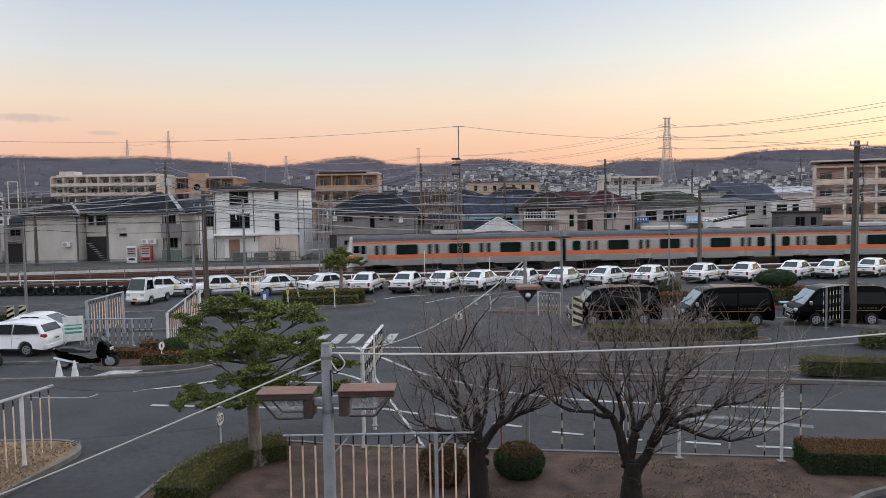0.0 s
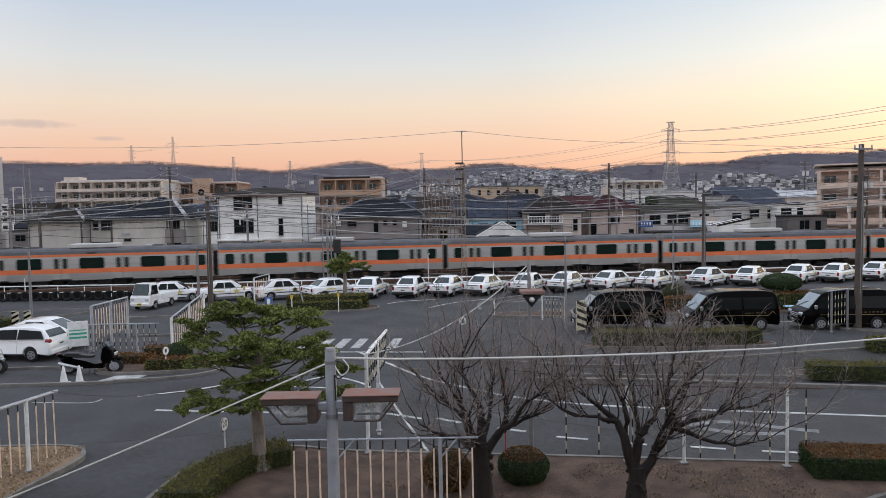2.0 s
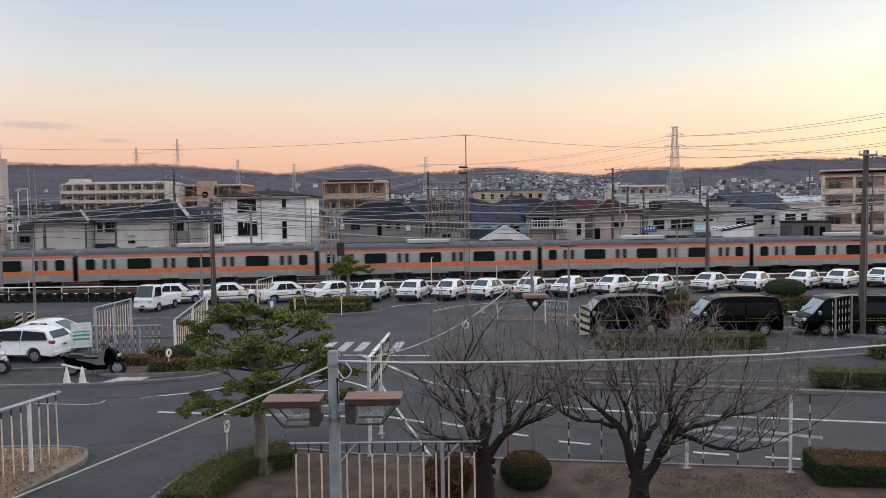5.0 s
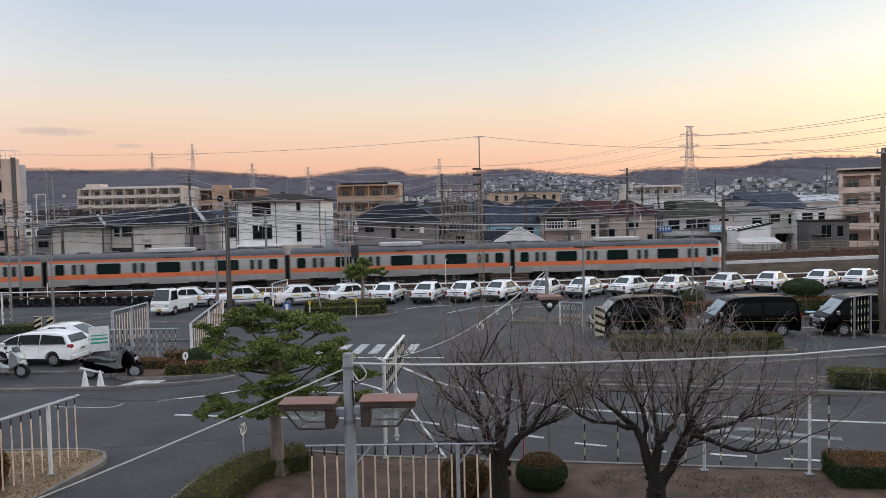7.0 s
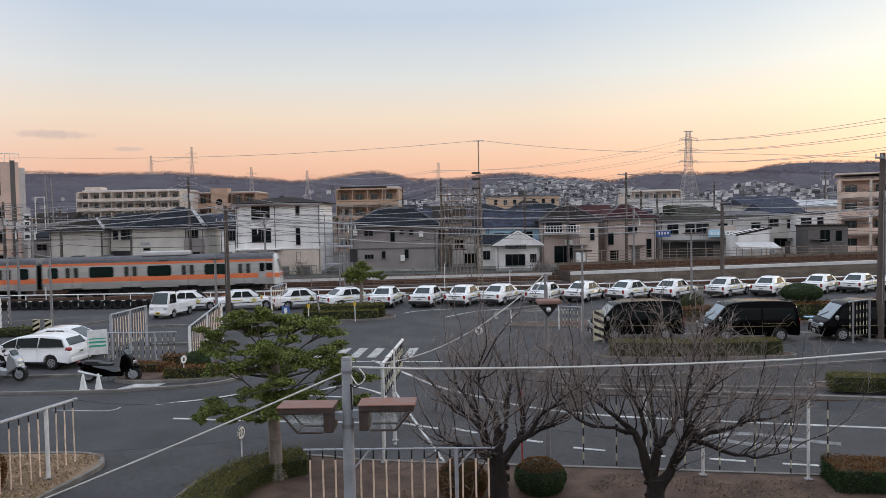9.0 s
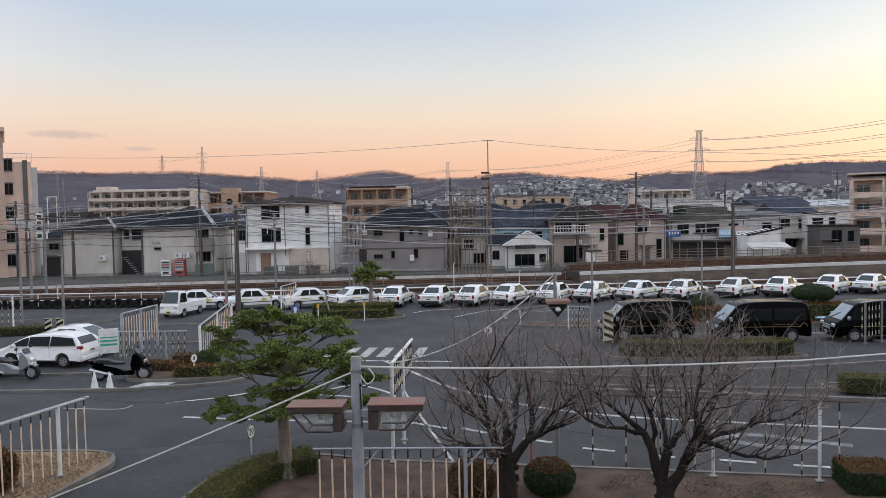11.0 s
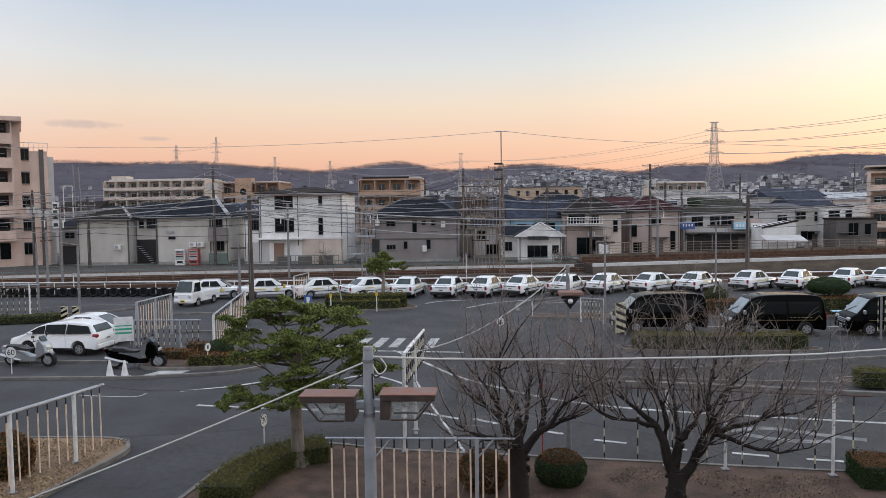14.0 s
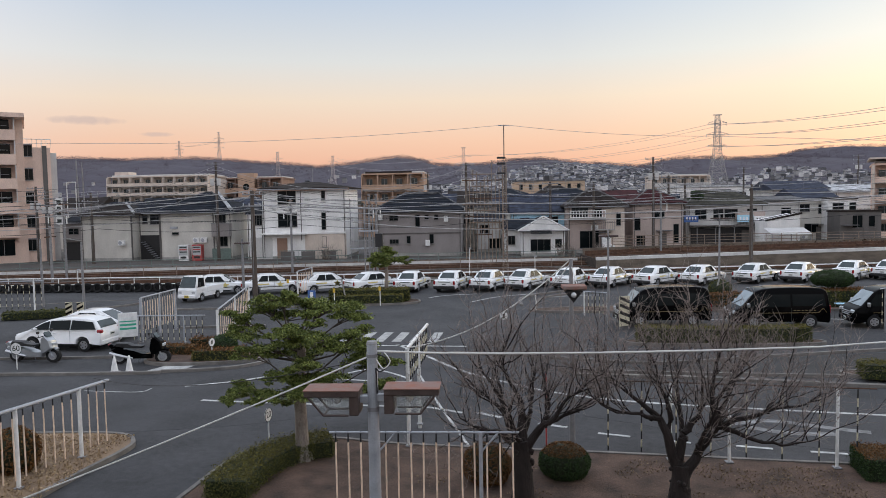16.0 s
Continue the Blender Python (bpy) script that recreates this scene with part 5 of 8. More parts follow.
    if z0 > 1:
        part("podium", B((0, d / 2 + 0.5, -z0 / 2), (w, d - 1, z0 + 0.04)), M["w_" + wall], b)
    part("roof_slab", B((0, d / 2 - 0.1, t + 0.14), (w + 0.5, d + 0.6, 0.28)), M["w_" + wall], b)
    part("parapet", B((0, d / 2 + 0.2, t + 0.45), (w * 0.98, d * 0.9, 0.35)), M["w_lgrey"], b)
    for s in range(storeys):
        bal = part("balcony", B((0, -0.3, s * fh + 0.08), (w, 1.8, 0.16)), M["concrete"], b)
        part("balcony_front", B((0, -1.17, s * fh + fh * 0.2), (w, 0.1, fh * 0.32)), M[rail], bal)
        for k in range(bays):
            x = -w / 2 + w * (k + 0.5) / bays
            wd = part("window", B((x - w / bays * 0.12, 0.58, s * fh + fh * 0.45), (w / bays * 0.40, 0.06, fh * 0.60)), M["rearglass"], b)
            part("window_frame", B((x - w / bays * 0.12, 0.55, s * fh + fh * 0.45), (0.06, 0.05, fh * 0.66)), M["galv"], wd)
            part("partition", B((-w / 2 + w * k / bays, -0.3, s * fh + fh / 2), (0.14, 1.7, fh - 0.16)), M["w_" + wall], b)
    part("end_pier", B((w / 2 + 0.1, -0.2, t / 2), (0.3, 1.9, t)), M["w_" + wall], b)
    part("end_pier", B((-w / 2 - 0.1, -0.2, t / 2), (0.3, 1.9, t)), M["w_" + wall], b)
    return b


far = apartments("long pale cream apartment block with open galleries", -89.3, -65.3, 170, 182, 3.0, 14.0, 5, 9, "cream", rail="w_cream")
part("lift_tower", B((-9.5, 3, 11.6), (3.4, 4, 1.6)), M["w_cream"], far)
far2 = apartments("brown brick apartment block with a stair tower", -65.7, -51.2, 182, 194, 3.0, 13.6, 3, 5, "brown", rail="w_tan")
part("stair_tower", B((-1.5, 0.2, 6.0), (4.2, 3, 12.0)), M["w_tan"], far2)
part("round_window", T([(-1.5, -1.32, 8.6), (-1.5, -1.36, 8.6)], 0.8, 20), M["glass"], far2, "round stair window")
tan = apartments("tan brick apartment block with balconies", -23.6, -12.1, 140, 152, 0.3, 12.2, 4, 4, "tan", rail="w_tan")
part("upper_roof", B((-1.0, 5, 12.3), (9.0, 9, 0.5)), M["r_brown"], tan)
house("yellow-beige flat-roofed hall with windows", 7.4, 27.5, 210, 225, 12.3, 0.4, "flat", "yellow", "grey", base=-0.03, windows=[(9.6 + 2.7 * k, 10.8, 0.9, 1.4, 0, 0) for k in range(7)], over=0.2)
apartments("pale two-storey block with a long balcony", 50.5, 67.5, 230, 240, 4.0, 13.6, 3, 6, "cream", rail="w_lgrey")
house("large white low warehouse with a flat roof", 41.0, 63.6, 160, 180, 9.0, 0.4, "flat", "white", "white", base=-0.03, windows=[(46 + 4 * k, 7.4, 1.4, 0.8, 0, 0) for k in range(4)], over=0.3)
house("grey house with a blue-grey roof behind the shops", 49.0, 58.0, 130, 140, 7.8, 1.6, "gable", "lgrey", "bluegrey", windows=[(51, 6.4, 1.4, 1.2), (55, 6.4, 1.6, 1.2)])
house("white house with a pale roof behind the shops", 58.5, 70, 128, 138, 7.2, 1.4, "gable", "white", "white", windows=[(61, 5.8, 1.4, 1.2), (66, 5.8, 1.6, 1.2)])
aptR = apartments("tan rendered apartment block with deep balconies", 55.8, 71.8, 108.6, 119, 0.3, 10.9, 4, 4, "peach", rail="w_peach", rz=-25)
part("roof_edge", B((0, 4.6, 11.6), (17.2, 12.0, 0.22)), M["w_cream"], aptR, "pale overhanging roof edge")
for k in range(5):
    part("column", B((-8 + 4 * k, -1.22, 5.3), (0.34, 0.3, 10.6)), M["w_cream"], aptR, "cream balcony column")

# tan block near the tracks: a tall part with balconies and a lower wing
aL = thing("apartment_block", "tall tan apartment block with stepped balconies", "apartment building", m=pose(-52.2, 86.0, 0.3, 0, 0, 33))
part("wall", B((-10.7, 6.0, 8.6), (15.6, 11.0, 17.2)), M["w_peach"], aL)
part("side_wall", B((-2.4, 6.0, 6.9), (4.6, 10.0, 13.8)), M["w_peach"], aL, "lower tan wing")
part("corner_strip", B((-0.75, 1.2, 7.0), (0.5, 0.6, 14.0)), M["w_dark"], aL)
part("end_strip", B((0.2, 5.0, 6.6), (0.7, 7.0, 13.2)), M["w_lgrey"], aL)
part("roof_rail", T([(-3.5, 1.1, 14.8), (0, 1.1, 14.8)], 0.05, 6), M["whitesteel"], aL)
for x in np.arange(-3.5, 0.1, 0.5):
    part("roof_rail_post", T([(x, 1.1, 13.8), (x, 1.1, 14.8)], 0.03, 6), M["whitesteel"], aL)
part("roof_slab", B((-10.7, 5.0, 17.3), (16.0, 13.4, 0.5)), M["w_peach"], aL)
for s in range(6):
    z = 0.4 + s * 2.82
    if s:
        bal = part("balcony", B((-11.0, -0.4, z), (14.6, 2.0, 0.2)), M["w_peach"], aL)
        part("balcony_front", B((-11.0, -1.35, z + 0.55), (14.6, 0.12, 1.15)), M["w_peach"], bal, "tan rendered balcony front")
        part("drying_rail", T([(-8.5, -1.0, z + 1.6), (-4.5, -1.0, z + 1.6)], 0.03, 6), M["galv"], bal)
        for x in (-3.8, -7.6, -11.4, -15.2):
            part("balcony_screen", B((x, -0.4, z + 1.45), (0.1, 1.9, 2.6)), M["w_lgrey"], bal)
        part("ac_unit", B((-4.4, -0.9, z + 0.5), (0.8, 0.35, 0.6)), M["whitesteel"], aL)
        part("ac_unit", B((-8.2, -0.9, z + 1.9), (0.8, 0.35, 0.6)), M["whitesteel"], aL)
    for x in (-5.4, -9.2, -13.0, -16.8):
        wd = part("window", B((x, 0.47, z + 1.5), (2.2, 0.06, 1.9)), M["glass"], aL)
        part("window_frame", B((x, 0.43, z + 1.5), (0.07, 0.06, 1.9)), M["galv"], wd)
    if s < 5:
        win(aL, -2.5, 1.0, z + 1.7, 0.9, 1.3, frame_mat="w_dark", shutter=0.12)


# ---------------------------------------------------------------- clutter on the near houses, and rows of roofs behind them
rr = random.Random(17)


def tv_aerial(x, y, z):
    a = thing("tv_aerial", "thin rooftop television aerial", "aerial", "rooftop aerials", pose(x, y, z))
    part("mast", T([(0, 0, -0.4), (0, 0, 2.2)], 0.025, 5), M["galv"], a)
    for k in range(3):
        part("element", T([(-0.45 + k * 0.1, 0, 1.7 + k * 0.22), (0.45 - k * 0.1, 0, 1.7 + k * 0.22)], 0.018, 4), M["galv"], a)


for x, y, z in ((-44.2, 89, 7.0), (-35.6, 89.4, 8.4), (-9.4, 90.4, 8.0), (6.0, 96, 7.3), (13.0, 92, 7.6), (20.0, 94, 7.6), (29.4, 100, 7.2), (37.6, 104, 6.7), (45.0, 108, 7.2), (-21, 88, 9.1), (48, 104, 6.4)):
    tv_aerial(x, y, z)
for h in [o for o in bpy.data.objects if o.name.startswith("house") and o.type == "EMPTY"]:
    y = h.matrix_basis.translation.y
    if y > 106:
        continue
    w = max(abs(c.dimensions.x) for c in h.children if c.name.startswith("wall"))
    for k in range(rr.randint(0, 1) if h.matrix_basis.translation.x > 8.5 else 0):
        x = rr.uniform(-w * 0.42, w * 0.42)
        z = rr.choice((0.7, 0.7, 3.3))
        if z < 1:
            ac_unit(h, x, z)
    if h.matrix_basis.translation.x < 8.5:
        continue
    if w > 5 and rr.random() < 0.6:
        x = rr.uniform(-w * 0.2, w * 0.25)
        bl = part("balcony", B((x, -0.55, 2.75), (w * 0.32, 1.1, 0.12)), M["concrete"], h)
        for q in range(9):
            part("baluster", T([(x - w * 0.155 + w * 0.31 * q / 8, -1.06, 2.8), (x - w * 0.155 + w * 0.31 * q / 8, -1.06, 3.75)], 0.022, 4), M["galv"], bl)
        part("handrail", T([(x - w * 0.16, -1.06, 3.78), (x + w * 0.16, -1.06, 3.78)], 0.03, 5), M["galv"], bl)
    part("entrance", B((rr.uniform(-w * 0.35, w * 0.35), -0.03, 1.1), (0.9, 0.08, 2.0)), M["w_dark"], h, "dark entrance door")
    part("canopy", B((rr.uniform(-w * 0.3, w * 0.3), -0.45, 2.45), (1.8, 0.9, 0.08)), M["r_grey"], h, "small canopy")
WALLS, ROOFS = ("beige", "white", "lgrey", "cream", "pink", "dark", "grey", "tan"), ("slate", "brown", "grey", "bluegrey", "slate", "green")
for row, (y0, z0) in enumerate(((108, 5.6), (122, 6.0), (138, 6.4), (158, 7.0), (184, 8.0))):
    x = -0.62 * y0 + rr.uniform(0, 6)
    while x < 0.62 * y0:
        w = rr.uniform(6.5, 11)
        clash = (y0 < 150 and -25 < x + w / 2 < -10) or (y0 > 106 and 36 < x + w / 2 < 76 and y0 < 185) or (y0 >= 150 and -92 < x + w / 2 < -48)
        if not clash and rr.random() < 0.82:
            zt = z0 + rr.uniform(-0.7, 0.9)
            yy = y0 + rr.uniform(-2.5, 2.5)
            house("small two-storey house crowded among others beyond the railway", x, x + w, yy, yy + rr.uniform(6, 8), zt, rr.uniform(1.2, 2.3), rr.choice(("hip", "gable", "hip", "front")), rr.choice(WALLS), rr.choice(ROOFS), base=-0.03 if yy > 141 else 0.3,
                  windows=[(x + w * 0.25, zt - 1.3, 1.3, 1.1), (x + w * 0.7, zt - 1.3, 1.4, 1.1)])
            if rr.random() < 0.6:
                tv_aerial(x + w / 2, yy + 3.5, zt + 1.6)
        x += w + rr.uniform(0.6, 3.5)

# ---------------------------------------------------------------- vehicles (forward is +x)


def arch(cx, r, z0, n=9):
    """Points of a wheel arch, from front to rear."""
    return [(cx + r * math.cos(math.pi * k / n), z0 + max(0.0, r * math.sin(math.pi * k / n) + 0.08)) for k in range(n + 1)]


def shell(profile, w, soft=0.07, lean=0.03):
    """A body from its side outline, rounded off towards its flanks."""
    bm = bmesh.new()
    cx, cz = sum(p[0] for p in profile) / len(profile), sum(p[1] for p in profile) / len(profile)
    hx, hz = max(abs(p[0] - cx) for p in profile), max(abs(p[1] - cz) for p in profile)
    rings = []
    for y, s in ((-w, soft), (-w + lean, soft * 0.35), (-w + soft * 1.6, 0.0), (w - soft * 1.6, 0.0), (w - lean, soft * 0.35), (w, soft)):
        rings.append([bm.verts.new((cx + (x - cx) * (1 - s / hx), y, cz + (z - cz) * (1 - s / hz * 0.6))) for x, z in profile])
    for r0, r1 in zip(rings, rings[1:]):
        for k in range(len(profile)):
            j = (k + 1) % len(profile)
            bm.faces.new((r0[k], r0[j], r1[j], r1[k]))
    bm.faces.new(rings[0]), bm.faces.new(rings[-1])
    return bm


def cabin(t, g, paint, windows, screen=(0.06, 0.94), rear=True, rear_z=(0.12, 0.88), bevel=0.085):
    """The upper body with its windows. g: front and rear foot, front and rear roof end, foot and roof height, half widths."""
    xf0, xr0, xf1, xr1, z0, z1, w0, w1 = g
    bm = bmesh.new()
    v = [bm.verts.new(p) for p in ((xf0, -w0, z0), (xf0, w0, z0), (xr0, w0, z0), (xr0, -w0, z0), (xf1, -w1, z1), (xf1, w1, z1), (xr1, w1, z1), (xr1, -w1, z1))]
    for q in ((0, 1, 2, 3), (4, 5, 6, 7), (0, 1, 5, 4), (1, 2, 6, 5), (2, 3, 7, 6), (3, 0, 4, 7)):
        bm.faces.new([v[i] for i in q])
    bmesh.ops.bevel(bm, geom=list(bm.edges), offset=bevel, segments=3, affect="EDGES")
    cab = part("cabin", bm, paint, t, smooth=True)

    def slab(pts, out, name, label):
        b = bmesh.new()
        o = Vector(out).normalized()
        hi = [b.verts.new(Vector(p) + o * 0.012) for p in pts]
        lo = [b.verts.new(Vector(p) - o * 0.03) for p in pts]
        b.faces.new(hi), b.faces.new(lo)
        for k in range(len(pts)):
            j = (k + 1) % len(pts)
            b.faces.new((hi[k], hi[j], lo[j], lo[k]))
        part(name, b, M[{"windscreen": "rearglass", "rear_window": "rearglass"}.get(name, "glass")], cab, label)

    def side(u, q, s):
        xa, xb = xf0 + (xf1 - xf0) * q, xr0 + (xr1 - xr0) * q
        return (xb + (xa - xb) * u, s * (w0 + (w1 - w0) * q), z0 + (z1 - z0) * q)

    for s in (-1, 1):
        o = (0, s * (z1 - z0), w0 - w1)
        for u0, u1, q0, q1 in windows:
            slab([side(u0, q0, s), side(u1, q0, s), side(u1, q1, s), side(u0, q1, s)], o, "side_window", "dark side window")

    def end(y, q, fr):
        xa = (xf0 + (xf1 - xf0) * q) if fr else (xr0 + (xr1 - xr0) * q)
        return (xa, y * (w0 + (w1 - w0) * q), z0 + (z1 - z0) * q)

    a, b = screen
    slab([end(-0.88, a, True), end(0.88, a, True), end(0.86, b, True), end(-0.86, b, True)], (z1 - z0, 0, xf0 - xf1), "windscreen", "windscreen reflecting the sky")
    if rear:
        a, b = rear_z
        slab([end(-0.74, a, False), end(0.74, a, False), end(0.72, b, False), end(-0.72, b, False)], (-(z1 - z0), 0, xr1 - xr0), "rear_window", "dark rear window")
    return cab


def wheel(t, x, y, r, side, width=0.2):
    w = part("wheel", T([(x, y - width / 2, r), (x, y - width / 2 + 0.02, r), (x, y + width / 2 - 0.02, r), (x, y + width / 2, r)], [r * 0.93, r, r, r * 0.93], 20), M["tyre"], t, "black tyre")
    o = y + side * width / 2
    part("rim", T([(x, o - side * 0.02, r), (x, o + side * 0.008, r)], [r * 0.66, r * 0.62], 16), M["chrome"], w, "silver wheel rim")
    part("hub", T([(x, o, r), (x, o + side * 0.02, r)], r * 0.18, 10), M["greysteel"], w)
    for k in range(5):
        a = 6.2832 * k / 5
        part("rim_slot", T([(x + math.cos(a) * r * 0.4, o, r + math.sin(a) * r * 0.4), (x + math.cos(a) * r * 0.4, o + side * 0.011, r + math.sin(a) * r * 0.4)], r * 0.11, 8), M["black"], w)
    return w


def plate(t, x, z, m="plate", s=1):
    p = part("number_plate", B((x, 0, z), (0.02, 0.34, 0.17), 0, 0.004), M[m], t)
    part("plate_bar", B((x + s * 0.012, 0, z), (0.006, 0.26, 0.06)), M["ink"], p)


def sedan():
    t = thing("training_car", "white driving-school saloon with yellow door emblem, parked", "car", "parked training cars")
    prof = [(2.20, 0.24), (2.34, 0.32), (2.36, 0.52), (2.28, 0.70), (2.05, 0.79), (1.15, 0.90), (-1.45, 0.955), (-2.20, 0.94), (-2.32, 0.86), (-2.36, 0.55), (-2.33, 0.32), (-2.2, 0.26)]
    prof += list(reversed(arch(-1.36, 0.37, 0.24))) + list(reversed(arch(1.36, 0.37, 0.24)))
    part("body", shell(prof, 0.845, 0.13, 0.05), M["carwhite"], t, "glossy white body", smooth=True)
    cabin(t, (1.16, -1.86, 0.30, -1.06, 0.88, 1.46, 0.79, 0.60), M["carwhite"], [(0.50, 0.78, 0.16, 0.82), (0.22, 0.475, 0.16, 0.82)], rear_z=(0.22, 0.84), bevel=0.12)
    for x in (-1.36, 1.36):
        for s in (-1, 1):
            wheel(t, x, s * 0.74, 0.31, s)
    part("front_bumper", B((2.33, 0, 0.42), (0.14, 1.6, 0.22), 0, 0.04), M["carwhite"], t)
    part("rear_bumper", B((-2.34, 0, 0.40), (0.18, 1.62, 0.24), 0, 0.06), M["black"], t, "dark rear bumper")
    part("grille", B((2.335, 0, 0.62), (0.04, 0.8, 0.13)), M["black"], t)
    for s in (-1, 1):
        part("headlight", B((2.29, s * 0.6, 0.63), (0.1, 0.36, 0.15), 0, 0.02), M["lightclear"], t)
        part("tail_lamp", B((-2.31, s * 0.735, 0.74), (0.10, 0.15, 0.27), 0, 0.03), M["lightred"], t, "red tail lamp")
        part("side_strip", B((0, s * 0.848, 0.56), (3.6, 0.02, 0.05)), M["black"], t, "black side strip")
        part("door_line", B((0.03, s * 0.838, 0.68), (0.012, 0.02, 0.5)), M["black"], t)
        part("mirror", B((0.82, s * 0.93, 1.0), (0.12, 0.16, 0.12), 0, 0.02), M["black"], t)
        em = bmesh.new()
        c = em.verts.new((0.45, s * 0.853, 0.72))
        star = [em.verts.new((0.45 + math.cos(6.2832 * k / 10 + 1.57) * (0.32 if k % 2 == 0 else 0.13), s * 0.853, 0.70 + math.sin(6.2832 * k / 10 + 1.57) * (0.26 if k % 2 == 0 else 0.11))) for k in range(10)]
        for k in range(10):
            em.faces.new((c, star[k], star[(k + 1) % 10]))
        bmesh.ops.solidify(em, geom=list(em.faces), thickness=0.006)
        part("door_emblem", em, M["palegold"], t, "yellow star-shaped emblem")
        part("emblem_bar", B((-0.75, s * 0.85, 0.76), (0.8, 0.014, 0.09)), M["palegold"], t)
    part("trunk_line", B((-2.20, 0, 0.945), (0.02, 1.3, 0.02)), M["greysteel"], t)
    plate(t, -2.345, 0.62, s=-1)
    part("boot_print", B((-2.345, 0, 0.80), (0.02, 0.9, 0.05)), M["ink"], t)
    return t


def monocoque(profile, w0, w1, zb, zt, soft=0.08):
    """A one-piece body from its side outline; its flanks lean in above the belt line zb, up to the roof at zt."""
    bm = bmesh.new()
    cx, cz = sum(p[0] for p in profile) / len(profile), sum(p[1] for p in profile) / len(profile)
    hx, hz = max(abs(p[0] - cx) for p in profile), max(abs(p[1] - cz) for p in profile)

    def half(z):
        return w0 + (w1 - w0) * min(1.0, max(0.0, (z - zb) / (zt - zb)))

    rings = []
    for k, s in ((-1, soft), (-0.975, soft * 0.45), (-0.92, soft * 0.12), (-0.7, 0.0), (0.7, 0.0), (0.92, soft * 0.12), (0.975, soft * 0.45), (1, soft)):
        rings.append([bm.verts.new((cx + (x - cx) * (1 - s / hx), k * half(z), cz + (z - cz) * (1 - s / hz * 0.7))) for x, z in profile])
    for r0, r1 in zip(rings, rings[1:]):
        for k in range(len(profile)):
            j = (k + 1) % len(profile)
            bm.faces.new((r0[k], r0[j], r1[j], r1[k]))
    bm.faces.new(rings[0]), bm.faces.new(rings[-1])
    return bm


def glass_slab(t, pts, out, name, label, material):
    b = bmesh.new()
    o = Vector(out).normalized()
    hi = [b.verts.new(Vector(p) + o * 0.012) for p in pts]
    lo = [b.verts.new(Vector(p) - o * 0.05) for p in pts]
    b.faces.new(hi), b.faces.new(lo)
    for k in range(len(pts)):
        j = (k + 1) % len(pts)
        b.faces.new((hi[k], hi[j], lo[j], lo[k]))
    return part(name, b, M[material], t, label)


def van():
    t = thing("minibus", "glossy black school minibus with gold lettering, parked", "van", "parked black minibuses")
    prof = [(2.33, 0.27), (2.42, 0.36), (2.44, 0.55), (2.41, 0.78), (2.32, 0.95), (2.18, 1.05), (2.0, 1.13), (1.68, 1.49), (1.36, 1.84), (1.2, 1.95), (0.95, 2.03), (0.4, 2.09), (-0.6, 2.115), (-1.6, 2.10), (-2.05, 2.06), (-2.25, 1.95),
            (-2.33, 1.75), (-2.42, 1.05), (-2.45, 0.6), (-2.44, 0.36), (-2.36, 0.28)]
    prof += list(reversed(arch(-1.42, 0.41, 0.26))) + list(reversed(arch(1.40, 0.41, 0.26)))
    part("body", monocoque(prof, 0.94, 0.77, 1.05, 2.1), M["carblack"], t, "glossy black body", smooth=True)

    def flank(x, z, s):
        return (x, s * (0.94 + (0.77 - 0.94) * (z - 1.05) / 1.05), z)

    for s in (-1, 1):
        for q in ([(1.78, 1.14), (0.98, 1.14), (0.98, 1.74), (1.30, 1.74)], [(0.90, 1.14), (-0.42, 1.14), (-0.42, 1.76), (0.90, 1.76)], [(-0.52, 1.16), (-2.18, 1.16), (-2.10, 1.76), (-0.52, 1.76)]):
            glass_slab(t, [flank(x, z, s) for x, z in q], (0, s, 0.16), "side_window", "dark side window", "glass")
        part("headlight", B((2.34, s * 0.70, 0.84), (0.18, 0.36, 0.2), 0, 0.05), M["lightclear"], t, "clear headlamp")
        part("tail_lamp", B((-2.38, s * 0.83, 1.0), (0.12, 0.14, 0.42), 0, 0.03), M["lightred"], t)
        part("fog_lamp", B((2.43, s * 0.7, 0.42), (0.05, 0.24, 0.1), 0, 0.02), M["lightclear"], t)
        part("mirror", B((1.72, s * 1.05, 1.24), (0.14, 0.2, 0.22), 0, 0.04), M["chrome"], t, "chrome door mirror")
        part("gold_line", B((-0.2, s * 0.943, 0.82), (3.3, 0.014, 0.02)), M["gold"], t, "thin gold line")
        for x in (0.93, -0.47):
            part("door_line", B((x, s * 0.936, 0.72), (0.012, 0.02, 0.7)), M["ink"], t)
        for k, wd in enumerate((0.16, 0.22, 0.14, 0.2, 0.26, 0.16)):
            part("print_bar", B((-0.62 - k * 0.2, s * 0.945, 0.95), (wd * 0.6, 0.012, 0.028)), M["gold"], t, "gold print bar")
        part("gold_mark", tube(bmesh.new(), [(-1.82, s * 0.945, 0.84), (-2.04, s * 0.945, 1.06), (-2.2, s * 0.945, 0.84)], 0.012, 4), M["gold"], t, "gold triangle mark")
    glass_slab(t, [(2.0, -0.80, 1.14), (2.0, 0.80, 1.14), (1.36, 0.70, 1.85), (1.36, -0.70, 1.85)], (0.74, 0, 0.66), "windscreen", "windscreen reflecting the sky", "screen")
    glass_slab(t, [(-2.40, -0.76, 1.15), (-2.40, 0.76, 1.15), (-2.33, 0.70, 1.78), (-2.33, -0.70, 1.78)], (-1, 0, 0.1), "rear_window", "dark rear window", "glass")
